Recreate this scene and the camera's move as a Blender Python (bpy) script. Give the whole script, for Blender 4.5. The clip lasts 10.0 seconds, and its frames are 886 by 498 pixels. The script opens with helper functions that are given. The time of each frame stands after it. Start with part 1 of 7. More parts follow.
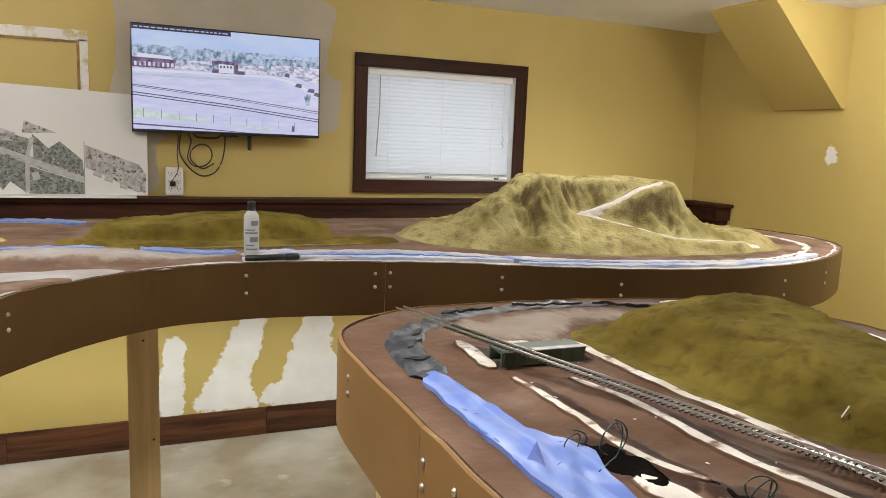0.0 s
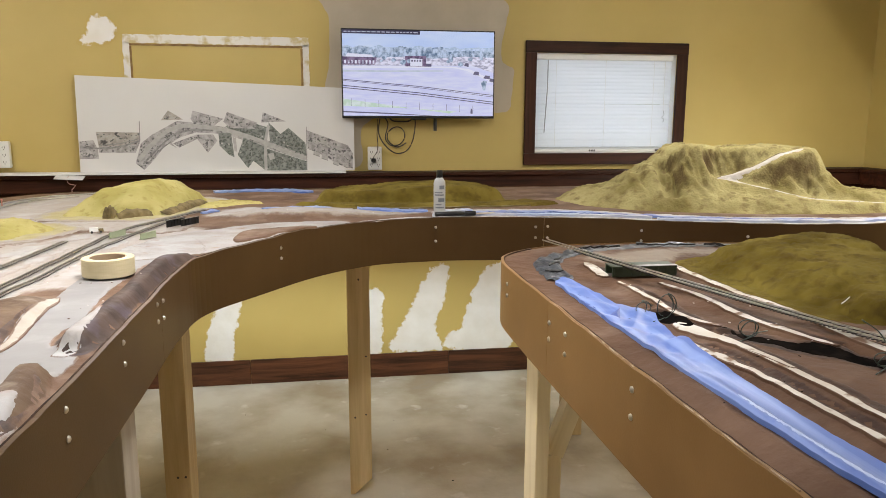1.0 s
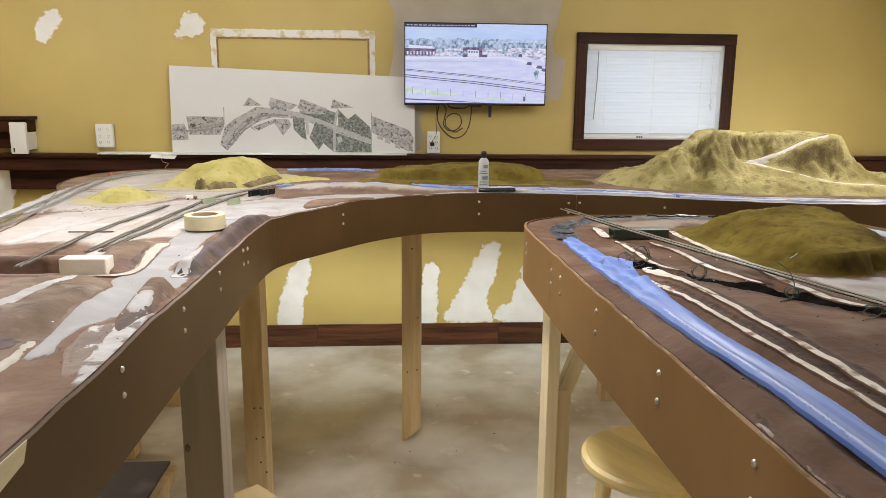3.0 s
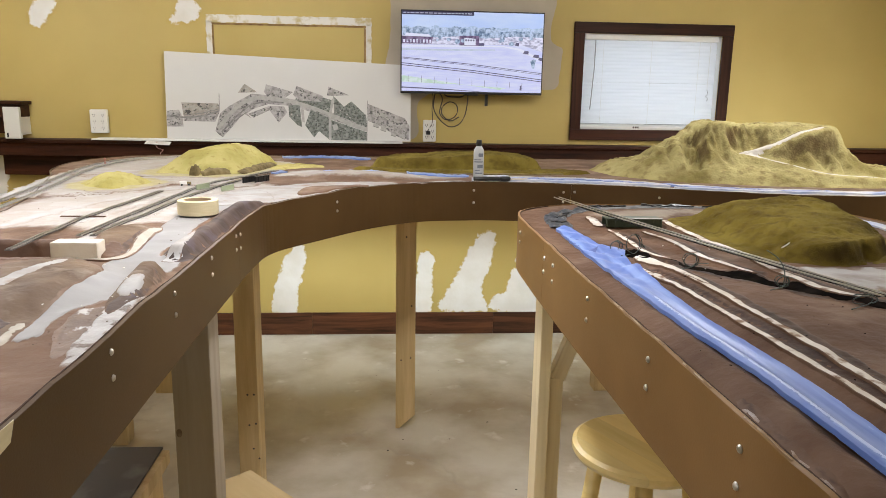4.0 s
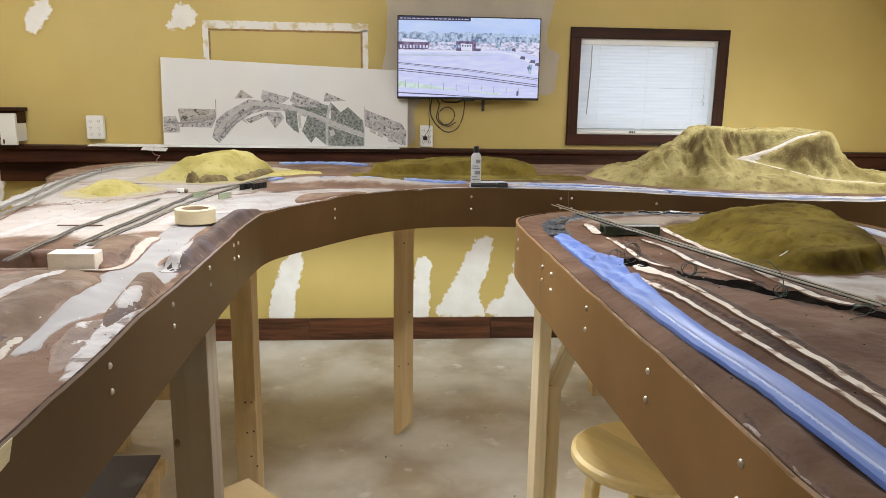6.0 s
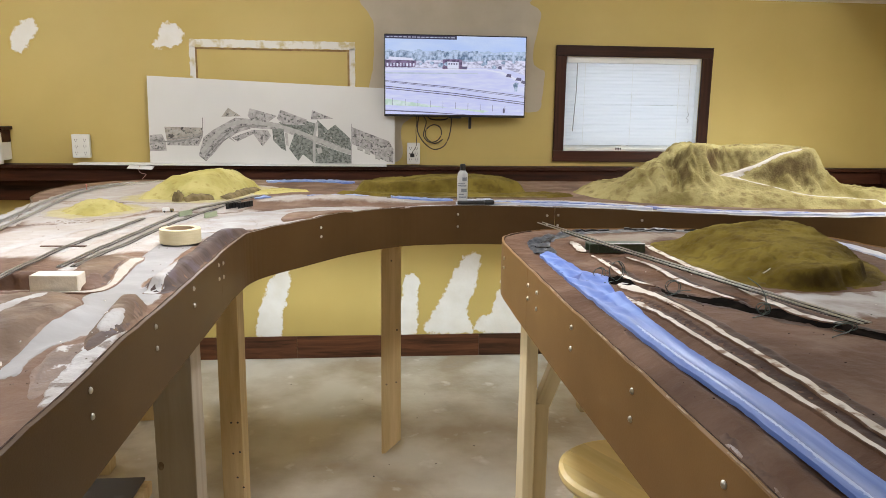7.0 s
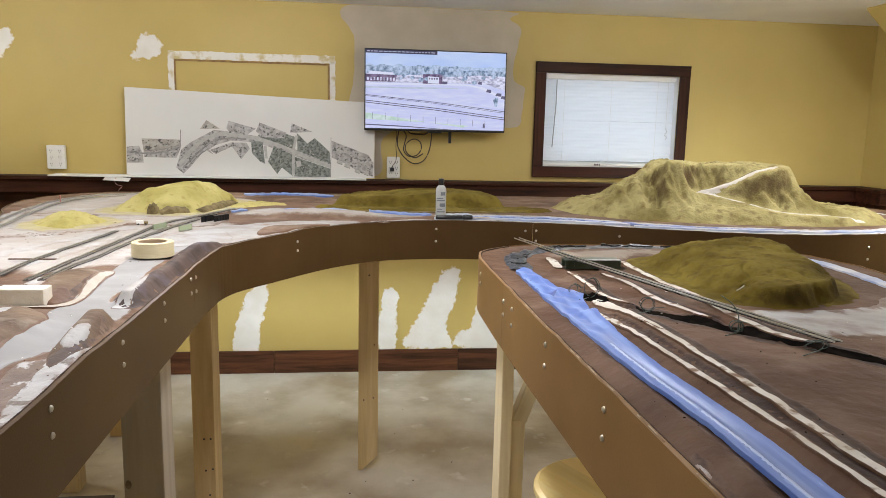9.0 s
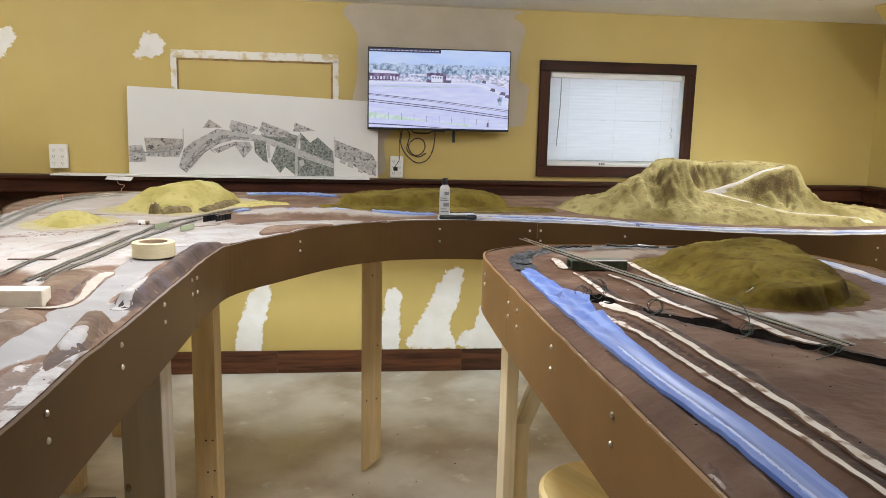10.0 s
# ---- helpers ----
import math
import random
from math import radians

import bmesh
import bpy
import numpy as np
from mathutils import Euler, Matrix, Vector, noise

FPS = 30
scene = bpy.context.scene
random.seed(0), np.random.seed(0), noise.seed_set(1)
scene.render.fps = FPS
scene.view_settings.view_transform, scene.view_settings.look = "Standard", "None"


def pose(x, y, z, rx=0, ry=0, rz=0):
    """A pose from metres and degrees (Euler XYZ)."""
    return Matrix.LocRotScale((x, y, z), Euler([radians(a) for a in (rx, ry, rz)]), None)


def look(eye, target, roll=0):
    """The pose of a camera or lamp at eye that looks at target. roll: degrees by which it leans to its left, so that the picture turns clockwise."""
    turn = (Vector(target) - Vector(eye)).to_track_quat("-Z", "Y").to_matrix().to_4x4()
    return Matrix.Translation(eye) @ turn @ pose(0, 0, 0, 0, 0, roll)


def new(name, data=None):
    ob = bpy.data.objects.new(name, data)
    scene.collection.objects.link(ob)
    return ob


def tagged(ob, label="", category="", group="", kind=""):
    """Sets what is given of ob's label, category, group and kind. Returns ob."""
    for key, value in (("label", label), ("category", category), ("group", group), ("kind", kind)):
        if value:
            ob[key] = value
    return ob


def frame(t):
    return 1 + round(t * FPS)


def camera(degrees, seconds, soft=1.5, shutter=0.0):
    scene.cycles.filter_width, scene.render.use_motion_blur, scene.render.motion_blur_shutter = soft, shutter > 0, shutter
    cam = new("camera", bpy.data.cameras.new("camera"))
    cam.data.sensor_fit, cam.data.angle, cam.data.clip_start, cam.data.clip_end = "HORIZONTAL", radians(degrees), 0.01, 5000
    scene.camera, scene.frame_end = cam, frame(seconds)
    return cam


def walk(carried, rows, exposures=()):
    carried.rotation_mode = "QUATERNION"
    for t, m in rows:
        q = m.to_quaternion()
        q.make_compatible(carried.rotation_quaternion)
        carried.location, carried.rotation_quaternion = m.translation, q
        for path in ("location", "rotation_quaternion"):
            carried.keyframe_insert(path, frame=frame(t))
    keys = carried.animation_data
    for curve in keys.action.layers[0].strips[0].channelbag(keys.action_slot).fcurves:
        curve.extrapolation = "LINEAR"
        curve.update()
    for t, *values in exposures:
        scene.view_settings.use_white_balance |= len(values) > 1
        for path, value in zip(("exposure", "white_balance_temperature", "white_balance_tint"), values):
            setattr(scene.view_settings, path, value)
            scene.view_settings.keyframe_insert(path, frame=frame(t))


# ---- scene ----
cam = camera(62.2, 10.0, soft=0.5)
PATH = [
    (0, (0.173, -3.749, 1.549), (0.954, -1.93, 1.264), 2.2),
    (0.3, (0.119, -3.911, 1.57), (0.724, -2.037, 1.22), 1.0),
    (0.5, (0.097, -4.017, 1.548), (0.619, -2.117, 1.204), 0.6),
    (0.6, (0.092, -4.076, 1.552), (0.568, -2.166, 1.198), 0.4),
    (1, (0.071, -4.267, 1.559), (0.389, -2.325, 1.204), 0.2),
    (1.5, (0.084, -4.493, 1.541), (0.249, -2.534, 1.168), -0.0),
    (2, (0.098, -4.588, 1.556), (0.224, -2.63, 1.168), -0.2),
    (2.5, (0.109, -4.617, 1.558), (0.237, -2.658, 1.175), 0.1),
    (4, (0.126, -4.621, 1.549), (0.27, -2.669, 1.135), 1.0),
    (4.5, (0.124, -4.621, 1.551), (0.268, -2.672, 1.125), 1.1),
    (5, (0.125, -4.619, 1.555), (0.269, -2.671, 1.126), 1.1),
    (5.5, (0.122, -4.617, 1.558), (0.268, -2.667, 1.136), 1.0),
    (7, (0.13, -4.617, 1.569), (0.313, -2.659, 1.206), 0.7),
    (7.5, (0.139, -4.627, 1.572), (0.344, -2.668, 1.227), 0.7),
    (8, (0.142, -4.622, 1.572), (0.367, -2.662, 1.241), 0.9),
    (8.5, (0.142, -4.617, 1.571), (0.375, -2.658, 1.245), 1.1),
    (9, (0.145, -4.608, 1.571), (0.378, -2.648, 1.246), 1.3),
    (9.5, (0.142, -4.593, 1.57), (0.369, -2.633, 1.244), 1.3),
    (10, (0.146, -4.584, 1.57), (0.37, -2.624, 1.243), 1.3),
]
walk(cam, [(t, look(eye, target, roll)) for t, eye, target, roll in PATH],
     [(0, -.14, 6640, 10), (1, -.08, 6600, 10), (2.5, 0, 6530, 10), (5, .04, 6400, 10), (7.5, -.04, 6340, 10), (10, -.04, 6300, 10)])

# ---- world and lights ----
world = bpy.data.worlds.new("world")
scene.world = world
world.use_nodes = True
wn = world.node_tree.nodes
sky = wn.new("ShaderNodeTexSky")
sky.sky_type = "NISHITA"
sky.sun_disc = False
sky.sun_elevation, sky.sun_rotation = radians(48), radians(150)
world.node_tree.links.new(sky.outputs[0], wn["Background"].inputs[0])
wn["Background"].inputs[1].default_value = 0.12

CEIL = 2.29        # ceiling height
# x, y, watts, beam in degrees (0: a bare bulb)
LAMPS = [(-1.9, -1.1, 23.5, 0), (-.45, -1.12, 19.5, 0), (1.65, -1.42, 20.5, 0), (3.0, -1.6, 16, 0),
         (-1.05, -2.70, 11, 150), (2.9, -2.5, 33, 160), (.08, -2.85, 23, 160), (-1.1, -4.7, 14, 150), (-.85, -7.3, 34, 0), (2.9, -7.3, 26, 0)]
ADDED_STRIPS = [(-.55, 12.0), (.70, 12.0), (1.95, 11.5)]     # x and watts of strip lights added unseen under the back of the bench

# ---- material helpers ----
def noise_ramp(nt, co, scale, detail, lo, hi):
    """Noise spread between two limits."""
    tex = nt.nodes.new("ShaderNodeTexNoise")
    tex.inputs["Scale"].default_value, tex.inputs["Detail"].default_value = scale, detail
    nt.links.new(co, tex.inputs[0])
    mr = nt.nodes.new("ShaderNodeMapRange")
    mr.inputs["From Min"].default_value, mr.inputs["From Max"].default_value = lo, hi
    nt.links.new(tex.outputs[0], mr.inputs[0])
    return mr.outputs[0]


def mixed(nt, fac, a, b):
    mix = nt.nodes.new("ShaderNodeMix")
    mix.data_type = "RGBA"
    nt.links.new(fac, mix.inputs[0])
    for v, i in ((a, 6), (b, 7)):
        if isinstance(v, tuple):
            mix.inputs[i].default_value = (*v, 1)
        else:
            nt.links.new(v, mix.inputs[i])
    return mix.outputs[2]


def ragged_over(nt, co, color, ground, ragged):
    """Lay a colour over a ground's colours, with an edge broken up by noise; 'edge' is the distance from the rim."""
    fine, coarse, lo, hi = ragged
    base, second, scale, detail, third, third_scale, third_at = ground
    g = mixed(nt, noise_ramp(nt, co, scale, detail, 0.35, 0.65), base, second)
    g = mixed(nt, noise_ramp(nt, co, third_scale, 5, *third_at), g, third)
    mp = nt.nodes.new("ShaderNodeMapping")
    mp.inputs["Scale"].default_value = (1, 0.35, 1)
    nt.links.new(co, mp.inputs[0])
    at = nt.nodes.new("ShaderNodeAttribute")
    at.attribute_name = "edge"
    v = at.outputs["Fac"]
    for amp, sc in ((fine, 95), (coarse, 26)):
        mr = nt.nodes.new("ShaderNodeMapRange")
        mr.clamp = False
        mr.inputs["From Min"].default_value, mr.inputs["From Max"].default_value = 0.3, 0.7
        mr.inputs["To Min"].default_value, mr.inputs["To Max"].default_value = -amp, amp * 0.7
        tex = nt.nodes.new("ShaderNodeTexNoise")
        tex.inputs["Scale"].default_value, tex.inputs["Detail"].default_value = sc, 4
        nt.links.new(mp.outputs[0], tex.inputs[0])
        nt.links.new(tex.outputs[0], mr.inputs[0])
        add = nt.nodes.new("ShaderNodeMath")
        nt.links.new(v, add.inputs[0])
        nt.links.new(mr.outputs[0], add.inputs[1])
        v = add.outputs[0]
    mr = nt.nodes.new("ShaderNodeMapRange")
    mr.interpolation_type = "SMOOTHSTEP"
    mr.inputs["From Min"].default_value, mr.inputs["From Max"].default_value = lo, hi
    nt.links.new(v, mr.inputs[0])
    return mixed(nt, mr.outputs[0], g, color)


def material(name, base, rough=0.6, metal=0.0, second=None, scale=8.0, detail=4.0, stretch=(1, 1, 1), bump=0.0,
             bump_scale=60.0, coat=0.0, contrast=(0.35, 0.65), steep=None, veins=None, third=None, third_scale=40.0, third_at=(0.5, 0.7), spec=0.5,
             over=None, ragged=(0.008, 0.012, 0.002, 0.004)):
    """A surface with up to three colours mixed by noise of two sizes, and a fine bump."""
    m = bpy.data.materials.new(name)
    m.use_nodes = True
    nt = m.node_tree
    n, l = nt.nodes, nt.links
    b = n["Principled BSDF"]
    b.inputs["Roughness"].default_value = rough
    b.inputs["Metallic"].default_value = metal
    b.inputs["Coat Weight"].default_value = coat
    b.inputs["Specular IOR Level"].default_value = spec
    co = n.new("ShaderNodeTexCoord")
    mp = n.new("ShaderNodeMapping")
    mp.inputs["Scale"].default_value = stretch
    l.new(co.outputs["Object"], mp.inputs[0])
    color = None
    if second:
        tex = n.new("ShaderNodeTexNoise")
        tex.inputs["Scale"].default_value, tex.inputs["Detail"].default_value = scale, detail
        l.new(mp.outputs[0], tex.inputs[0])
        ramp = n.new("ShaderNodeValToRGB")
        ramp.color_ramp.elements[0].position, ramp.color_ramp.elements[1].position = contrast
        ramp.color_ramp.elements[0].color = (*base, 1)
        ramp.color_ramp.elements[1].color = (*second, 1)
        l.new(tex.outputs[0], ramp.inputs[0])
        color = ramp.outputs[0]
        if third:
            tex2 = n.new("ShaderNodeTexNoise")
            tex2.inputs["Scale"].default_value, tex2.inputs["Detail"].default_value = third_scale, 5
            l.new(mp.outputs[0], tex2.inputs[0])
            r2 = n.new("ShaderNodeValToRGB")
            r2.color_ramp.elements[0].position, r2.color_ramp.elements[1].position = third_at
            l.new(tex2.outputs[0], r2.inputs[0])
            mix = n.new("ShaderNodeMix")
            mix.data_type = "RGBA"
            l.new(r2.outputs[0], mix.inputs[0])
            l.new(color, mix.inputs[6])
            mix.inputs[7].default_value = (*third, 1)
            color = mix.outputs[2]
        if steep:    # steep slopes turn darker: bare rock, with shade painted in
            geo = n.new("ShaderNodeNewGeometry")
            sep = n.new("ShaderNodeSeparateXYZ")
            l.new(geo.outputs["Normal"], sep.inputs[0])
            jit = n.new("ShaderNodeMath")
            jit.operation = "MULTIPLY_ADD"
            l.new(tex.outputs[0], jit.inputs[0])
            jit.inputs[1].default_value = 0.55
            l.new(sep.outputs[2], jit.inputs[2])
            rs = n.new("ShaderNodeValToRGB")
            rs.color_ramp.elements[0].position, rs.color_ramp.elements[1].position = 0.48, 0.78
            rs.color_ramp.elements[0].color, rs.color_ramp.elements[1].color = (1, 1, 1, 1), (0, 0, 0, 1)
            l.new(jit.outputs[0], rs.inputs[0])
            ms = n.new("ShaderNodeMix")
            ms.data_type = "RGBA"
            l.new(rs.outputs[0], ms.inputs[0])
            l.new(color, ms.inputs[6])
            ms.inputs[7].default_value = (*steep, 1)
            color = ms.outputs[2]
        if veins:    # thin wandering cracks
            vt = n.new("ShaderNodeTexNoise")
            vt.inputs["Scale"].default_value, vt.inputs["Detail"].default_value = 1.4, 6
            l.new(mp.outputs[0], vt.inputs[0])
            rv = n.new("ShaderNodeValToRGB")
            els = rv.color_ramp.elements
            els[0].position, els[1].position = 0.485, 0.515
            els[0].color, els[1].color = (0, 0, 0, 1), (0, 0, 0, 1)
            els.new(0.5).color = (0.5, 0.5, 0.5, 1)
            l.new(vt.outputs[0], rv.inputs[0])
            gate = n.new("ShaderNodeMath")
            gate.operation = "MULTIPLY"
            gn = n.new("ShaderNodeTexNoise")
            gn.inputs["Scale"].default_value = 2.3
            l.new(mp.outputs[0], gn.inputs[0])
            gr = n.new("ShaderNodeValToRGB")
            gr.color_ramp.elements[0].position, gr.color_ramp.elements[1].position = 0.48, 0.62
            l.new(gn.outputs[0], gr.inputs[0])
            l.new(rv.outputs[0], gate.inputs[0])
            l.new(gr.outputs[0], gate.inputs[1])
            mv = n.new("ShaderNodeMix")
            mv.data_type = "RGBA"
            l.new(gate.outputs[0], mv.inputs[0])
            l.new(color, mv.inputs[6])
            mv.inputs[7].default_value = (*veins, 1)
            color = mv.outputs[2]
        if over:    # thin paint: the ground's own colour shows beyond a ragged edge
            color = ragged_over(nt, mp.outputs[0], color, over, ragged)
        l.new(color, b.inputs["Base Color"])
    else:
        b.inputs["Base Color"].default_value = (*base, 1)
    if bump:
        bt = n.new("ShaderNodeTexNoise")
        bt.inputs["Scale"].default_value, bt.inputs["Detail"].default_value = bump_scale, 5
        l.new(mp.outputs[0], bt.inputs[0])
        bn = n.new("ShaderNodeBump")
        bn.inputs["Strength"].default_value, bn.inputs["Distance"].default_value = bump, 0.01
        l.new(bt.outputs[0], bn.inputs["Height"])
        l.new(bn.outputs[0], b.inputs["Normal"])
    return m


def glowing(name, color, strength, second=None, scale=30.0, stretch=(1, 1, 1), contrast=(0.4, 0.6)):
    """A lit screen or lamp face."""
    m = bpy.data.materials.new(name)
    m.use_nodes = True
    n, l = m.node_tree.nodes, m.node_tree.links
    b = n["Principled BSDF"]
    b.inputs["Base Color"].default_value = (0.01, 0.01, 0.01, 1)
    b.inputs["Roughness"].default_value = 0.25
    b.inputs["Emission Strength"].default_value = strength
    b.inputs["Emission Color"].default_value = (*color, 1)
    if second:
        co = n.new("ShaderNodeTexCoord")
        mp = n.new("ShaderNodeMapping")
        mp.inputs["Scale"].default_value = stretch
        tex = n.new("ShaderNodeTexNoise")
        tex.inputs["Scale"].default_value, tex.inputs["Detail"].default_value = scale, 6
        ramp = n.new("ShaderNodeValToRGB")
        ramp.color_ramp.elements[0].position, ramp.color_ramp.elements[1].position = contrast
        ramp.color_ramp.elements[0].color = (*color, 1)
        ramp.color_ramp.elements[1].color = (*second, 1)
        l.new(co.outputs["Object"], mp.inputs[0])
        l.new(mp.outputs[0], tex.inputs[0])
        l.new(tex.outputs[0], ramp.inputs[0])
        l.new(ramp.outputs[0], b.inputs["Emission Color"])
    return m


def wood(name, dark, light, rough=0.5, axis="x", scale=3.0, bump=0.15, spec=0.5, coat=0.0):
    """Wood with grain that runs along one axis; each piece gets its own shade."""
    m = bpy.data.materials.new(name)
    m.use_nodes = True
    n, l = m.node_tree.nodes, m.node_tree.links
    b = n["Principled BSDF"]
    b.inputs["Roughness"].default_value = rough
    b.inputs["Coat Weight"].default_value = coat
    b.inputs["Coat Roughness"].default_value = 0.25
    b.inputs["Specular IOR Level"].default_value = spec
    co = n.new("ShaderNodeTexCoord")
    info = n.new("ShaderNodeObjectInfo")
    add = n.new("ShaderNodeVectorMath")
    add.operation = "MULTIPLY_ADD"
    l.new(info.outputs["Random"], add.inputs[0])
    add.inputs[1].default_value = (31.7, 17.3, 23.9)
    l.new(co.outputs["Object"], add.inputs[2])
    mp = n.new("ShaderNodeMapping")
    mp.inputs["Scale"].default_value = {"x": (0.6, 9, 9), "y": (9, 0.6, 9), "z": (9, 9, 0.6)}[axis]
    l.new(add.outputs[0], mp.inputs[0])
    tex = n.new("ShaderNodeTexNoise")
    tex.inputs["Scale"].default_value, tex.inputs["Detail"].default_value = scale, 8
    tex.inputs["Roughness"].default_value, tex.inputs["Distortion"].default_value = 0.65, 0.6
    l.new(mp.outputs[0], tex.inputs[0])
    ramp = n.new("ShaderNodeValToRGB")
    ramp.color_ramp.elements[0].position, ramp.color_ramp.elements[1].position = 0.32, 0.68
    ramp.color_ramp.elements[0].color = (*dark, 1)
    ramp.color_ramp.elements[1].color = (*light, 1)
    l.new(tex.outputs[0], ramp.inputs[0])
    hsv = n.new("ShaderNodeHueSaturation")
    val = n.new("ShaderNodeMapRange")
    val.inputs["To Min"].default_value, val.inputs["To Max"].default_value = 0.85, 1.15
    l.new(info.outputs["Random"], val.inputs[0])
    l.new(val.outputs[0], hsv.inputs["Value"])
    l.new(ramp.outputs[0], hsv.inputs["Color"])
    l.new(hsv.outputs[0], b.inputs["Base Color"])
    bn = n.new("ShaderNodeBump")
    bn.inputs["Strength"].default_value, bn.inputs["Distance"].default_value = bump, 0.004
    l.new(tex.outputs[0], bn.inputs["Height"])
    l.new(bn.outputs[0], b.inputs["Normal"])
    return m


# ---- materials ----
M_WALL = material("yellow_wall_paint", (0.465, 0.350, 0.106), 0.60, second=(0.515, 0.391, 0.128), scale=1.6, bump=0.05, bump_scale=240)
M_CEIL = material("white_ceiling_paint", (0.80, 0.79, 0.77), 0.9, second=(0.84, 0.83, 0.81), scale=3, bump=0.25, bump_scale=160)
M_SPACKLE = material("white_joint_compound", (0.76, 0.745, 0.71), 0.85, second=(0.70, 0.675, 0.62), scale=9, bump=0.12, bump_scale=50,
                     over=((0.465, 0.350, 0.106), (0.515, 0.391, 0.128), 1.6, 4, (0.49, 0.37, 0.117), 6, (0.5, 0.8)), ragged=(0.006, 0.016, 0.001, 0.014))
M_SPACKLE_CHIP = material("plaster_chip", (0.62, 0.58, 0.52), 0.85)
M_PATCHY = material("patchy_filler", (0.70, 0.68, 0.63), 0.85, second=(0.52, 0.44, 0.24), scale=16, detail=6, bump=0.15, bump_scale=50, contrast=(0.50, 0.62))
M_PRIMER = material("grey_primer_patch", (0.43, 0.37, 0.28), 0.7, second=(0.48, 0.42, 0.325), scale=5, bump=0.05, bump_scale=200)
M_CONCRETE = material("stained_concrete", (0.52, 0.485, 0.415), 0.5, second=(0.315, 0.255, 0.175), scale=2.2, detail=12, bump=0.2,
                      bump_scale=30, contrast=(0.40, 0.64), third=(0.66, 0.635, 0.595), third_scale=7, third_at=(0.63, 0.78), veins=(0.30, 0.26, 0.21))
M_DARKWOOD = wood("dark_stained_wood", (0.011, 0.0034, 0.0018), (0.066, 0.020, 0.009), 0.55, "x", 2.6, 0.12, spec=0.18)
M_DARKWOOD_V = wood("dark_stained_wood_upright", (0.011, 0.0034, 0.0018), (0.066, 0.020, 0.009), 0.55, "z", 2.6, 0.12, spec=0.18)
M_PLANK = wood("laminate_plank", (0.018, 0.006, 0.0025), (0.125, 0.046, 0.019), 0.55, "x", 3.4, 0.1, spec=0.3)
M_PINE = wood("pine_lumber", (0.43, 0.30, 0.135), (0.63, 0.48, 0.26), 0.6, "z", 2.2, 0.08)
# paler pine for the peninsula's front legs and brace
M_PINE_PALE = wood("pale_pine_lumber", (0.60, 0.49, 0.29), (0.76, 0.66, 0.45), 0.6, "z", 2.2, 0.08)
M_PINE_GREY = wood("weathered_pine", (0.30, 0.25, 0.185), (0.42, 0.36, 0.28), 0.7, "z", 1.5, 0.1)
# browner pine, used for the far peninsula leg only
M_PINE_BROWN = wood("brown_pine_lumber", (0.13, 0.062, 0.022), (0.21, 0.105, 0.042), 0.6, "z", 2.2, 0.08)
M_KNOT = material("dark_wood_knot", (0.13, 0.085, 0.05), 0.7, second=(0.22, 0.16, 0.11), scale=60)
M_PLY = wood("plywood_sheet", (0.50, 0.36, 0.17), (0.60, 0.45, 0.24), 0.6, "x", 1.2, 0.06)
M_STOOL = wood("varnished_beech", (0.60, 0.44, 0.15), (0.80, 0.63, 0.29), 0.35, "y", 1.2, 0.04, coat=0.4)
M_FASCIA = material("dark_brown_hardboard", (0.058, 0.029, 0.0090), 0.42, second=(0.080, 0.043, 0.0145), scale=2.5, bump=0.03, bump_scale=300, spec=0.22)
M_FASCIA_TAN = material("tan_hardboard", (0.160, 0.083, 0.025), 0.45, second=(0.245, 0.136, 0.049), scale=2.5, detail=6, bump=0.03, bump_scale=300, spec=0.3)
EARTH_L = ((0.100, 0.054, 0.031), (0.190, 0.114, 0.073), 5, 7, (0.27, 0.190, 0.140), 11, (0.50, 0.78))
EARTH_P = ((0.080, 0.041, 0.023), (0.142, 0.082, 0.051), 6, 8, (0.198, 0.135, 0.096), 9, (0.54, 0.82))


def earth(name, g, rough, **k):
    return material(name, g[0], rough, second=g[1], scale=g[2], detail=g[3], third=g[4], third_scale=g[5], third_at=g[6], **k)


M_BROWN = earth("brown_ground_paint", EARTH_L, 0.68, spec=0.18, bump=0.35, bump_scale=45)
M_DARKBROWN = earth("dark_ground_paint", EARTH_P, 0.70, spec=0.14, bump=0.45, bump_scale=38)
# dark bank colour, also used to paint a mound flank's shade
M_MOUNDBROWN = material("dark_bank_paint_and_shade", (0.034, 0.020, 0.016), 0.62, spec=0.25, second=(0.085, 0.055, 0.042), scale=12, detail=7, bump=0.35, bump_scale=40,
                        third=(0.100, 0.082, 0.105), third_scale=14, third_at=(0.54, 0.72), over=EARTH_L, ragged=(0.002, 0.003, 0.0005, 0.006))
M_BANK = material("mid_brown_bank_paint", (0.082, 0.047, 0.026), 0.62, spec=0.2, second=(0.190, 0.128, 0.082), scale=8, detail=8, bump=0.35, bump_scale=40,
                  third=(0.29, 0.235, 0.185), third_scale=13, third_at=(0.58, 0.76), over=EARTH_L, ragged=(0.003, 0.004, 0.001, 0.006))
M_CUT = material("dark_cut_paint", (0.075, 0.033, 0.015), 0.6, second=(0.125, 0.060, 0.030), scale=9, detail=7, bump=0.35, bump_scale=40)
M_PLASTER = material("white_plaster_cloth", (0.385, 0.375, 0.365), 0.75, second=(0.30, 0.268, 0.245), scale=12, detail=8, bump=0.4, bump_scale=55,
                     third=(0.27, 0.185, 0.14), third_scale=19, third_at=(0.63, 0.74), over=EARTH_L, ragged=(0.002, 0.0035, 0.001, 0.004))
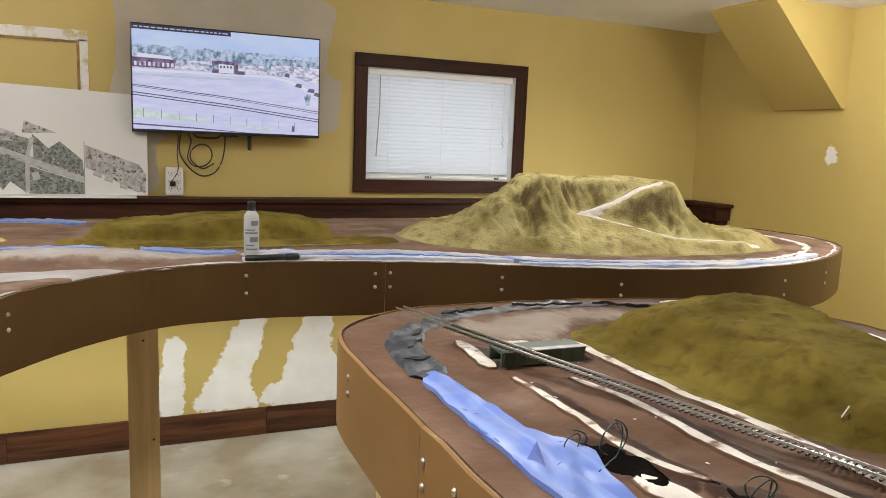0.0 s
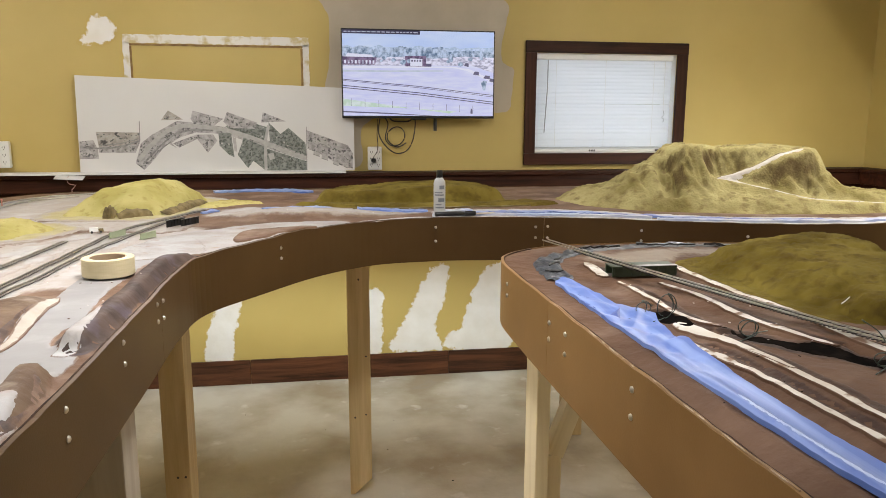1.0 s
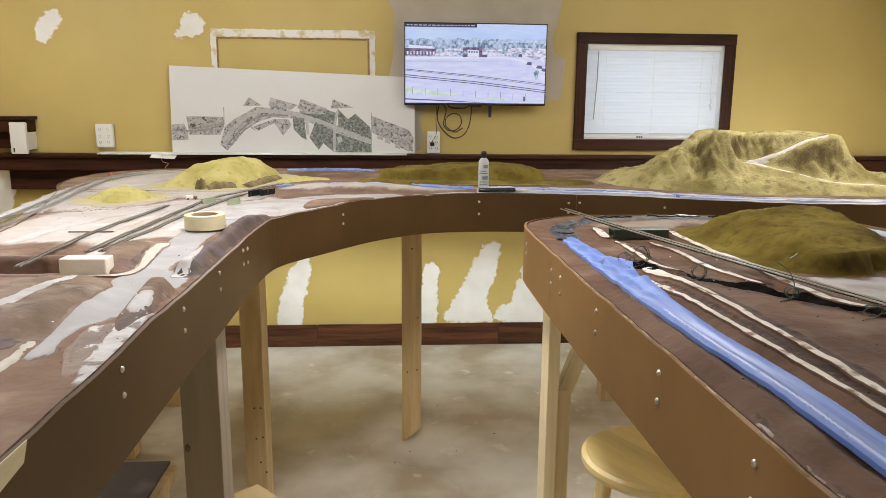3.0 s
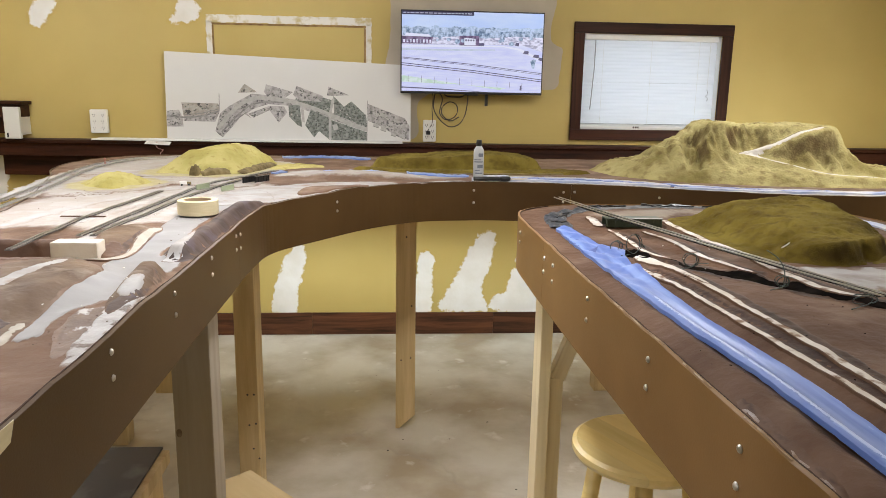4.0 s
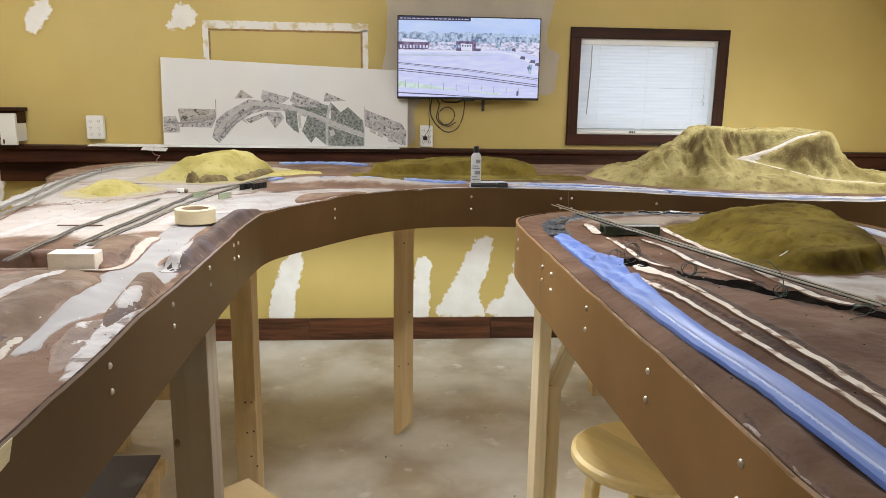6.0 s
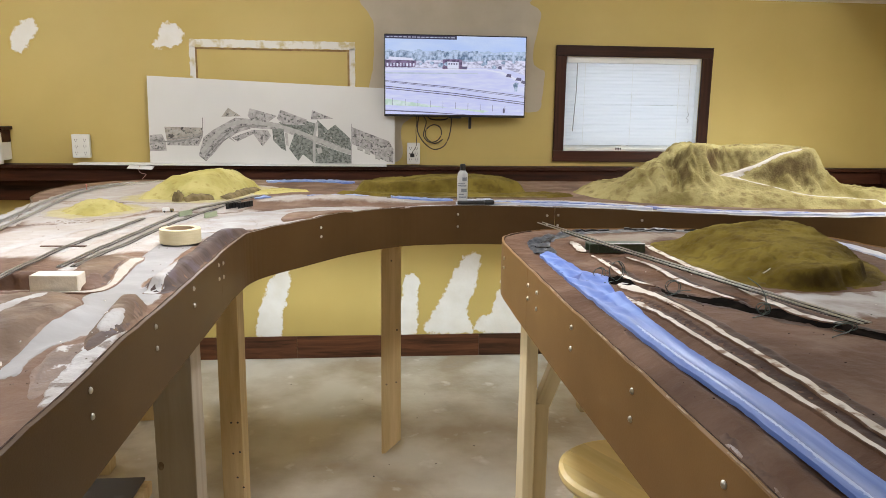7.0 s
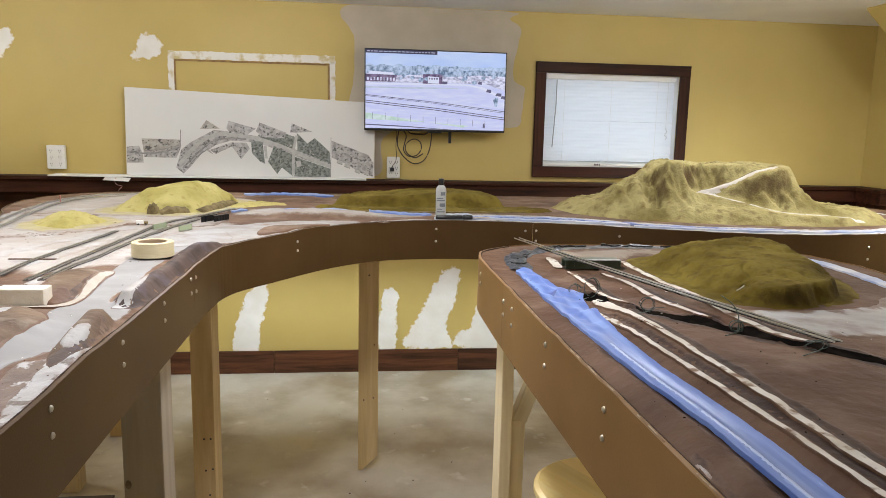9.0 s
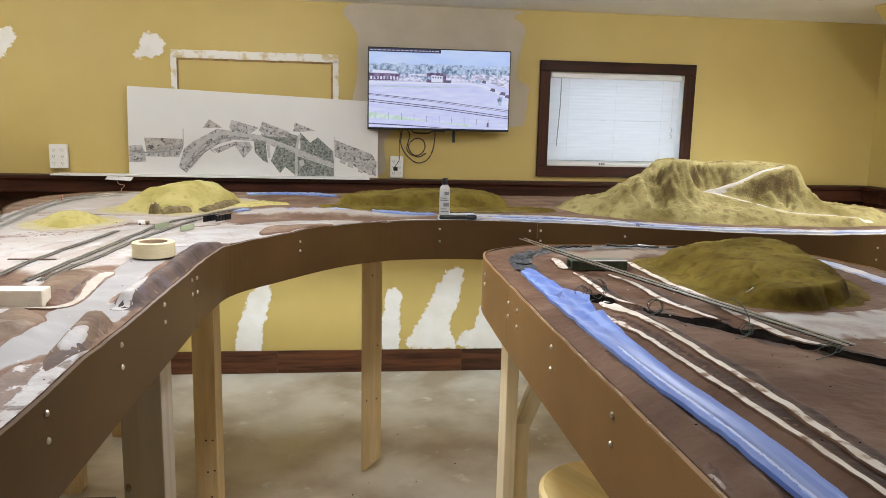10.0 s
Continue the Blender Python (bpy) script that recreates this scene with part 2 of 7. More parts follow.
M_WASH = material("pale_pink_wash", (0.375, 0.335, 0.300), 0.65, second=(0.335, 0.285, 0.245), scale=7, detail=8, bump=0.3, bump_scale=50,
                  third=(0.43, 0.415, 0.40), third_scale=12, third_at=(0.50, 0.74), over=EARTH_L, ragged=(0.008, 0.016, 0.002, 0.045))
M_PLASTER_SOFT = material("thin_white_plaster", (0.42, 0.41, 0.40), 0.75, second=(0.36, 0.33, 0.305), scale=10, detail=8, bump=0.3, bump_scale=55,
                          over=((0.375, 0.335, 0.300), (0.335, 0.285, 0.245), 7, 8, (0.43, 0.415, 0.40), 12, (0.50, 0.74)), ragged=(0.004, 0.010, 0.002, 0.022))
M_DUST = material("scattered_foam_dust", (0.37, 0.315, 0.14), 0.9, second=(0.44, 0.38, 0.20), scale=20, detail=10, bump=0.4, bump_scale=200,
                  over=((0.375, 0.335, 0.300), (0.335, 0.285, 0.245), 7, 8, (0.43, 0.415, 0.40), 12, (0.50, 0.74)), ragged=(0.010, 0.024, 0.004, 0.050))
M_RIMPLASTER = material("bright_rim_plaster", (0.60, 0.59, 0.575), 0.7, second=(0.47, 0.45, 0.43), scale=14, detail=8, bump=0.4, bump_scale=55,
                        third=(0.30, 0.22, 0.17), third_scale=24, third_at=(0.64, 0.72), over=EARTH_L, ragged=(0.002, 0.003, 0.001, 0.004))
M_SMEAR = material("smeared_white_plaster", (0.41, 0.40, 0.39), 0.45, second=(0.29, 0.262, 0.243), scale=14, detail=8, bump=0.5, bump_scale=60,
                   third=(0.10, 0.065, 0.045), third_scale=34, third_at=(0.57, 0.64), over=EARTH_L, ragged=(0.003, 0.004, 0.0005, 0.006))
M_SPECK = material("speckled_bank_paint", (0.060, 0.034, 0.021), 0.6, second=(0.17, 0.110, 0.076), scale=16, detail=8, bump=0.6, bump_scale=60, stretch=(1, .5, 1),
                   third=(0.46, 0.44, 0.42), third_scale=40, third_at=(0.58, 0.63), over=EARTH_L, ragged=(0.006, 0.008, 0.001, 0.008))
M_STRIP = material("torn_white_strip", (0.50, 0.45, 0.375), 0.75, second=(0.66, 0.625, 0.57), scale=16, detail=6, bump=0.4, bump_scale=60,
                   third=(0.20, 0.125, 0.08), third_scale=34, third_at=(0.54, 0.64), spec=0.15, over=EARTH_P, ragged=(0.0008, 0.0012, 0.0006, 0.0020))
M_STAINLINE = material("dark_rim_gap", (0.022, 0.013, 0.009), 0.8, second=(0.07, 0.040, 0.025), scale=40, spec=0.1)
# serves for wet stains and for shade painted beside the strips
M_STAIN_SHADE = material("wet_stain_and_shade", (0.026, 0.012, 0.007), 0.6, second=(0.055, 0.027, 0.016), scale=12, spec=0.15, bump=0.3, bump_scale=40, over=EARTH_P, ragged=(0.003, 0.006, 0.001, 0.011))
M_CREAM = material("cream_foam_roadbed", (0.62, 0.54, 0.42), 0.75, second=(0.70, 0.64, 0.54), scale=16, detail=6, bump=0.4, bump_scale=60)
M_CREAMBAND = material("cream_plaster_band", (0.36, 0.31, 0.25), 0.75, second=(0.43, 0.395, 0.335), scale=16, detail=6, bump=0.4, bump_scale=60, over=EARTH_L, ragged=(0.0015, 0.002, 0.001, 0.003))
M_RIM = material("bare_board_edge", (0.20, 0.115, 0.055), 0.6, second=(0.42, 0.33, 0.24), scale=30, contrast=(0.5, 0.6))
M_CREAMPATH = material("white_path_plaster", (0.56, 0.53, 0.49), 0.8, second=(0.46, 0.41, 0.34), scale=20, bump=0.4, bump_scale=60,
                       over=((0.26, 0.21, 0.070), (0.42, 0.355, 0.145), 7, 9, (0.12, 0.072, 0.026), 17, (0.60, 0.80)), ragged=(0.003, 0.004, 0.001, 0.002))
M_GREY = material("grey_road_paint", (0.225, 0.213, 0.206), 0.55, second=(0.262, 0.250, 0.243), scale=6, detail=6, bump=0.08, bump_scale=40,
                  third=(0.30, 0.288, 0.280), third_scale=16, third_at=(0.58, 0.74), over=EARTH_L, ragged=(0.002, 0.003, 0.001, 0.003))
M_GREY_P = material("pale_grey_wash", (0.25, 0.235, 0.225), 0.5, second=(0.36, 0.345, 0.335), scale=6, detail=6, bump=0.2, bump_scale=40,
                    third=(0.17, 0.125, 0.10), third_scale=10, third_at=(0.52, 0.70), over=EARTH_P, ragged=(0.008, 0.03, 0.002, 0.02))
M_BEIGE_P = material("beige_ground_wash", (0.215, 0.165, 0.122), 0.65, second=(0.27, 0.222, 0.175), scale=8, detail=8, bump=0.3, bump_scale=40, spec=0.18, over=EARTH_P, ragged=(0.010, 0.03, 0.002, 0.05))
# the stretched second blue paints lengthwise gloss streaks into the tape
M_BLUE = material("blue_plastic_tape", (0.094, 0.158, 0.42), 0.40, second=(0.20, 0.285, 0.56), scale=5, bump=0.06, bump_scale=9, stretch=(12, .45, 1), contrast=(0.46, 0.68))
M_BLUE_FLAT = material("blue_tape_scrap", (0.10, 0.17, 0.48), 0.32, second=(0.28, 0.38, 0.66), scale=9, bump=0.1, bump_scale=20)
# painted sheen: a pale streak laid over the tape's own blues
M_TAPESHEEN = material("painted_tape_sheen", (0.47, 0.55, 0.77), 0.4, second=(0.50, 0.58, 0.78), scale=5, stretch=(12, .45, 1),
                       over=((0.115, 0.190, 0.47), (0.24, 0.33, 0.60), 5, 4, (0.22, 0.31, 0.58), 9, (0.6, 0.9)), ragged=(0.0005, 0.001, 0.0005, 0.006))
# tape back; the same dark blue paints shade into creases
M_BLUEBACK_SHADE = material("tape_back_and_crease_shade", (0.045, 0.075, 0.26), 0.45, second=(0.06, 0.10, 0.32), scale=20)
M_PALEBLUE = material("pale_blue_film", (0.36, 0.44, 0.66), 0.30, second=(0.66, 0.67, 0.71), scale=10, bump=0.3, bump_scale=16)
M_BLACKTAPE = material("black_plastic_tape", (0.006, 0.0050, 0.0045), 0.75, second=(0.021, 0.016, 0.013), scale=11, detail=6, bump=0.4, bump_scale=28, contrast=(0.45, 0.62), spec=0.0)
M_GREYTAPE = material("dark_grey_plastic_tape", (0.022, 0.024, 0.028), 0.42, second=(0.060, 0.064, 0.072), scale=16, detail=6, bump=0.6, bump_scale=28, spec=0.35)
M_FILMGREY = material("grey_plastic_film", (0.06, 0.056, 0.056), 0.55, second=(0.16, 0.150, 0.148), scale=14, detail=6, bump=0.3, bump_scale=24)
# steep paints the scarps' shade along with their bare rock
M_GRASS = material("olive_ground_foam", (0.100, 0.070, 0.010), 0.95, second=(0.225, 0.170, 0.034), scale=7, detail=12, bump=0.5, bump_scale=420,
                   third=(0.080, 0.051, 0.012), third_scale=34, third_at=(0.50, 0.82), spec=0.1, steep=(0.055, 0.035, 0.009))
M_GRASS_LIGHT = material("yellow_ground_foam", (0.39, 0.335, 0.100), 0.95, second=(0.53, 0.468, 0.185), scale=8, detail=12, bump=0.5, bump_scale=420,
                         third=(0.27, 0.195, 0.055), third_scale=40, third_at=(0.56, 0.86), spec=0.1)
# steep colours brown rock and the gullies' shade alike
M_MOUNTAIN = material("mountain_ground_foam", (0.205, 0.168, 0.058), 0.95, second=(0.430, 0.370, 0.168), scale=6, detail=14, bump=0.5, bump_scale=130,
                      third=(0.140, 0.096, 0.036), third_scale=22, third_at=(0.50, 0.76), spec=0.1, steep=(0.115, 0.078, 0.036))
M_ROCK = material("brown_rock_paint", (0.115, 0.083, 0.031), 0.85, second=(0.24, 0.180, 0.075), scale=26, detail=10, bump=0.7, bump_scale=60)
M_STEEL = material("bolt_steel", (0.55, 0.53, 0.50), 0.3, metal=1.0)
M_RAIL = material("rail_metal", (0.50, 0.48, 0.44), 0.30, metal=0.95)
M_TIE_GREY = material("weathered_grey_ties", (0.085, 0.078, 0.072), 0.6, second=(0.19, 0.18, 0.17), scale=60)
M_TIE_PALE = material("whitened_ties", (0.33, 0.315, 0.30), 0.7, second=(0.46, 0.445, 0.43), scale=60)
M_TIE = material("dark_plastic_ties", (0.035, 0.030, 0.027), 0.6)
M_TIE_GLOSS = material("glossy_plastic_ties", (0.022, 0.019, 0.017), 0.22, spec=0.7, coat=0.3)
M_BLACK = material("black_plastic", (0.014, 0.014, 0.015), 0.35)
M_WHITEPLASTIC = material("white_plastic", (0.72, 0.71, 0.67), 0.35)
M_FOAMBOARD = material("white_foam_board", (0.61, 0.60, 0.575), 0.6, second=(0.65, 0.64, 0.615), scale=2)
M_PAPER = material("white_paper", (0.72, 0.71, 0.68), 0.7)
M_MASKING = material("masking_tape", (0.54, 0.46, 0.28), 0.65, second=(0.60, 0.52, 0.33), scale=30, stretch=(1, 1, 6))
M_CARD = material("brown_card_core", (0.36, 0.25, 0.15), 0.8)
M_GREENBOARD = material("green_girder_plastic", (0.040, 0.058, 0.032), 0.5, second=(0.062, 0.084, 0.050), scale=20)
M_WIRE = material("dark_green_wire", (0.035, 0.06, 0.05), 0.4)
M_CABLE = material("dark_cable", (0.035, 0.025, 0.018), 0.45)
M_BOTTLE = material("translucent_grey_bottle", (0.42, 0.42, 0.41), 0.3, second=(0.48, 0.48, 0.47), scale=10)
M_LABELGREY = material("bottle_label_print", (0.15, 0.16, 0.18), 0.5)
M_BLIND = bpy.data.materials.new("white_blind_slat")
M_WAND = material("grey_translucent_plastic", (0.34, 0.34, 0.33), 0.3)
M_GREYSHEET = material("dark_grey_sheet", (0.060, 0.050, 0.046), 0.6, second=(0.16, 0.148, 0.145), scale=7, detail=6, contrast=(0.5, 0.72))
M_AERIAL = material("aerial_photo_woods", (0.135, 0.150, 0.130), 0.5, second=(0.27, 0.285, 0.26), scale=40, detail=10, contrast=(0.30, 0.70),
                    third=(0.070, 0.083, 0.072), third_scale=70, third_at=(0.52, 0.62))
M_AERIAL_TOWN = material("aerial_photo_town", (0.28, 0.262, 0.258), 0.5, second=(0.45, 0.43, 0.42), scale=34, detail=8, contrast=(0.38, 0.60),
                         third=(0.115, 0.105, 0.112), third_scale=50, third_at=(0.56, 0.63))
M_AERIAL_SPOT = material("aerial_photo_trees", (0.30, 0.27, 0.235), 0.5, second=(0.42, 0.39, 0.35), scale=30, detail=6, contrast=(0.4, 0.6),
                         third=(0.07, 0.064, 0.060), third_scale=34, third_at=(0.56, 0.61))
M_AERIAL_ROAD = material("aerial_photo_road", (0.36, 0.35, 0.33), 0.5, second=(0.45, 0.435, 0.41), scale=40)
M_AERIAL_TREE = material("aerial_photo_crowns", (0.060, 0.066, 0.056), 0.5, second=(0.135, 0.140, 0.118), scale=90)
M_AERIAL_DARK = material("aerial_photo_track", (0.16, 0.155, 0.15), 0.5, second=(0.30, 0.29, 0.28), scale=60)
nt = M_BLIND.use_nodes = True
nt = M_BLIND.node_tree
nt.nodes["Principled BSDF"].inputs["Base Color"].default_value = (0.82, 0.83, 0.84, 1)
nt.nodes["Principled BSDF"].inputs["Roughness"].default_value = 0.5
trans = nt.nodes.new("ShaderNodeBsdfTranslucent")
trans.inputs[0].default_value = (0.80, 0.84, 0.90, 1)
mixer = nt.nodes.new("ShaderNodeMixShader")
mixer.inputs[0].default_value = 0.45
nt.links.new(nt.nodes["Principled BSDF"].outputs[0], mixer.inputs[1])
nt.links.new(trans.outputs[0], mixer.inputs[2])
nt.links.new(mixer.outputs[0], nt.nodes["Material Output"].inputs[0])
M_GLASS = bpy.data.materials.new("window_glass")
M_GLASS.use_nodes = True
gb = M_GLASS.node_tree.nodes["Principled BSDF"]
gb.inputs["Transmission Weight"].default_value, gb.inputs["Roughness"].default_value = 1.0, 0.0
M_LAMPFACE = glowing("lamp_diffuser", (1.0, 0.93, 0.82), 6.0)


# ---- mesh helpers ----
def box(bm, x0, y0, z0, x1, y1, z1, bevel=0.0, m=None):
    r = bmesh.ops.create_cube(bm, size=1.0)
    vs = r["verts"]
    for v in vs:
        v.co = Vector(((x0 + x1) / 2 + v.co.x * (x1 - x0), (y0 + y1) / 2 + v.co.y * (y1 - y0), (z0 + z1) / 2 + v.co.z * (z1 - z0)))
    if m is not None:
        bmesh.ops.transform(bm, matrix=m, verts=vs)
    if bevel:
        es = {e for v in vs for e in v.link_edges}
        bmesh.ops.bevel(bm, geom=list(es), offset=bevel, segments=2, affect="EDGES", profile=0.6)
    return bm


def boxed(*a, **k):
    return box(bmesh.new(), *a, **k)


def cyl(bm, x, y, z, r, h, seg=24, r2=None, m=None):
    r_ = bmesh.ops.create_cone(bm, cap_ends=True, segments=seg, radius1=r, radius2=r if r2 is None else r2, depth=h)
    mm = Matrix.Translation((x, y, z + h / 2))
    if m is not None:
        mm = m @ mm
    bmesh.ops.transform(bm, matrix=mm, verts=r_["verts"])
    return bm


def lathe(profile, seg=32):
    """A turned body from (radius, height) pairs."""
    bm = bmesh.new()
    rings = []
    for r, z in profile:
        rings.append([bm.verts.new((r * math.cos(2 * math.pi * i / seg), r * math.sin(2 * math.pi * i / seg), z)) for i in range(seg)])
    for a, b in zip(rings, rings[1:]):
        for i in range(seg):
            bm.faces.new((a[i], a[(i + 1) % seg], b[(i + 1) % seg], b[i]))
    bm.faces.new(rings[0][::-1])
    bm.faces.new(rings[-1])
    bmesh.ops.recalc_face_normals(bm, faces=bm.faces)
    return bm


def part(name, bm, mat, parent=None, label="", smooth=False, m=None):
    """Link a bmesh as one mesh object, under parent where given."""
    me = bpy.data.meshes.new(name)
    bm.to_mesh(me)
    bm.free()
    me.materials.append(mat)
    if smooth:
        for p in me.polygons:
            p.use_smooth = True
    ob = new(name, me)
    if parent is not None:
        ob.parent = parent
    if m is not None:
        ob.matrix_basis = m
    if label:
        tagged(ob, label)
    return ob


def share(name, ob, parent, m):
    """Another object on ob's mesh."""
    o = new(name, ob.data)
    o.parent = parent
    o.matrix_basis = m
    return o


def thing(name, label, category, m=None, group="", kind=""):
    e = new(name)
    e.empty_display_size = 0.1
    if m is not None:
        e.matrix_basis = m
    return tagged(e, label, category, group, kind)


def tube(points, radius, seg=8, closed=False):
    """A round wire along points."""
    bm = bmesh.new()
    pts = [Vector(p) for p in points]
    n = len(pts)
    rings = []
    for i, p in enumerate(pts):
        a = pts[(i - 1) % n] if closed or i else pts[0]
        b = pts[(i + 1) % n] if closed or i < n - 1 else pts[-1]
        d = (b - a).normalized()
        up = Vector((0, 0, 1)) if abs(d.z) < 0.9 else Vector((1, 0, 0))
        s = d.cross(up).normalized()
        u = s.cross(d).normalized()
        rings.append([bm.verts.new(p + radius * (s * math.cos(2 * math.pi * k / seg) + u * math.sin(2 * math.pi * k / seg))) for k in range(seg)])
    pairs = list(zip(rings, rings[1:])) + ([(rings[-1], rings[0])] if closed else [])
    for a, b in pairs:
        for k in range(seg):
            bm.faces.new((a[k], a[(k + 1) % seg], b[(k + 1) % seg], b[k]))
    if not closed:
        bm.faces.new(rings[0][::-1])
        bm.faces.new(rings[-1])
    return bm


def spline(pts, step=0.03, closed=False):
    """Catmull-Rom through 2D or 3D points, sampled about every step metres."""
    P = [Vector(p) if len(p) == 3 else Vector((*p, 0)) for p in pts]
    n = len(P)
    out = []
    for i in range(n if closed else n - 1):
        p1, p2 = P[i], P[(i + 1) % n]
        p0 = P[i - 1] if closed or i else p1 * 2 - p2
        p3 = P[(i + 2) % n] if closed or i + 2 < n else p2 * 2 - p1
        k = max(1, int((p2 - p1).length / step))
        for j in range(k):
            t = j / k
            out.append(0.5 * (2 * p1 + (p2 - p0) * t + (2 * p0 - 5 * p1 + 4 * p2 - p3) * t * t + (3 * p1 - p0 - 3 * p2 + p3) * t ** 3))
    if not closed:
        out.append(P[-1])
    return out


def inside(x, y, poly):
    c = False
    j = len(poly) - 1
    for i in range(len(poly)):
        xi, yi, xj, yj = poly[i][0], poly[i][1], poly[j][0], poly[j][1]
        if (yi > y) != (yj > y) and x < (xj - xi) * (y - yi) / (yj - yi) + xi:
            c = not c
        j = i
    return c


def rough_edge(pts, amount, freq, seed=0.0, closed=True, step=0.01):
    """Points along a smooth closed line, pushed in and out by noise."""
    out = []
    line = spline(pts, step, closed)
    n = len(line)
    for i, p in enumerate(line):
        a, b = line[i - 1], line[(i + 1) % n]
        d = (b - a)
        if d.length < 1e-6:
            continue
        d.normalize()
        k = noise.noise((p.x * freq + seed, p.y * freq - seed, seed)) + 0.5 * noise.noise((p.x * freq * 3 + seed, p.y * freq * 3, seed))
        out.append(Vector((p.x + d.y * k * amount, p.y - d.x * k * amount, 0)))
    return out


def np_sheet(outline, step, height, edge=False, tuck=0.0):
    """An evenly meshed sheet inside an outline, lifted by height(x, y); with edge, each point keeps its distance from the rim."""
    from mathutils.geometry import delaunay_2d_cdt
    pts = np.array([(p[0], p[1]) for p in outline])
    n = len(pts)
    xs = np.arange(pts[:, 0].min(), pts[:, 0].max(), step)
    ys = np.arange(pts[:, 1].min(), pts[:, 1].max(), step * .87)
    X, Y = np.meshgrid(xs, ys)
    X = X + (np.arange(len(ys)) % 2)[:, None] * step / 2
    rng = np.random.RandomState(3)
    X, Y = (X + rng.uniform(-.15, .15, X.shape) * step).ravel(), (Y + rng.uniform(-.15, .15, Y.shape) * step).ravel()
    ins = np.zeros(len(X), bool)
    near = np.full(len(X), 9.0)
    for i in range(n):
        (xi, yi), (xj, yj) = pts[i], pts[i - 1]
        if yi != yj:
            ins ^= ((yi > Y) != (yj > Y)) & (X < (xj - xi) * (Y - yi) / (yj - yi) + xi)
        near = np.minimum(near, np.hypot(X - xi, Y - yi))
    keep = ins & (near > (step * .5 + .0045 if edge else step * .6))
    ring = []
    if edge:    # an even row of points just inside the rim
        prv, nxt = np.roll(pts, 1, 0), np.roll(pts, -1, 0)
        turn = np.sign(np.sum(pts[:, 0] * nxt[:, 1] - nxt[:, 0] * pts[:, 1]))
        d = nxt - prv
        d = d / np.maximum(1e-9, np.hypot(d[:, 0], d[:, 1]))[:, None]
        cand = pts + np.stack([-d[:, 1], d[:, 0]], 1) * turn * .0042
        gap = np.full(n, 9.0)
        for i in range(n):
            (xi, yi), (xj, yj) = pts[i], pts[i - 1]
            dx, dy = xj - xi, yj - yi
            t = np.clip(((cand[:, 0] - xi) * dx + (cand[:, 1] - yi) * dy) / max(1e-12, dx * dx + dy * dy), 0, 1)
            gap = np.minimum(gap, np.hypot(cand[:, 0] - xi - t * dx, cand[:, 1] - yi - t * dy))
        ring = [Vector((float(a), float(b))) for (a, b), g in zip(cand, gap) if g > .0034]
    allp = [Vector((float(a), float(b))) for a, b in pts] + ring + [Vector((float(a), float(b))) for a, b in zip(X[keep], Y[keep])]
    vs, es, fs, *_ = delaunay_2d_cdt(allp, [(i, (i + 1) % n) for i in range(n)], [], 1, 1e-6)
    bm = bmesh.new()
    bv = [bm.verts.new((v.x, v.y, height(v.x, v.y))) for v in vs]
    for f in fs:
        if len(set(f)) > 2:
            try:
                bm.faces.new([bv[i] for i in f])
            except ValueError:
                pass
    bm.normal_update()
    if sum(f.normal.z for f in bm.faces) < 0:
        bmesh.ops.reverse_faces(bm, faces=bm.faces)
    loose = [v for v in bm.verts if not v.link_faces]
    if loose:
        bmesh.ops.delete(bm, geom=loose, context="VERTS")
    if edge:
        vx, vy = np.array([v.co.x for v in bm.verts]), np.array([v.co.y for v in bm.verts])
        far = np.full(len(vx), 9.0)
        for i in range(n):
            (xi, yi), (xj, yj) = pts[i], pts[i - 1]
            dx, dy = xj - xi, yj - yi
            t = np.clip(((vx - xi) * dx + (vy - yi) * dy) / max(1e-12, dx * dx + dy * dy), 0, 1)
            far = np.minimum(far, np.hypot(vx - xi - t * dx, vy - yi - t * dy))
        lay = bm.verts.layers.float.new("edge")
        for v, f in zip(bm.verts, far):
            v[lay] = float(f)
            if f < 1e-5:
                v.co.z -= tuck
    return bm


def wall_patch(name, pts, mat, parent, y=-0.0025, amount=0.012, freq=14, seed=1.0, plane="y", flip=1):
    """A thin uneven smear of paint or filler on an upright wall; pts are (along, height)."""
    line = rough_edge(pts, amount, freq, seed)
    bm = np_sheet([(p.x, min(p.y, CEIL - .002)) for p in line], .018, lambda u, v: 0.0, True)
    for v in bm.verts:
        v.co = Vector((v.co.x, y, v.co.y)) if plane == "y" else Vector((y, v.co.x, v.co.y))
    bmesh.ops.recalc_face_normals(bm, faces=bm.faces)
    return part(name, bm, mat, parent)


# ---- room ----
XL, XR, YB, YF = -2.95, 3.52, -9.0, 0.0
floor = part("floor", boxed(XL - .2, YB - .2, -.1, XR + .2, .2, 0), M_CONCRETE)
tagged(floor, "stained grey concrete basement floor with tan blotches", "floor", kind="structure")
ceiling = part("ceiling", boxed(XL - .2, YB - .2, CEIL, XR + .2, .2, CEIL + .1), M_CEIL)
tagged(ceiling, "low white textured ceiling", "ceiling", kind="structure")

WX0, WX1, WZ0, WZ1 = 1.317, 2.190, 1.345, 1.927
bm = bmesh.new()
box(bm, XL, 0, 0, WX0, .16, CEIL)
box(bm, WX1, 0, 0, XR, .16, CEIL)
box(bm, WX0, 0, 0, WX1, .16, WZ0)
box(bm, WX0, 0, WZ1, WX1, .16, CEIL)
wall_north = part("wall_north", bm, M_WALL)
tagged(wall_north, "mustard yellow painted wall with white filler patches", "wall", kind="structure")
wall_east = part("wall_east", boxed(XR, YB, 0, XR + .15, .16, CEIL), M_WALL)
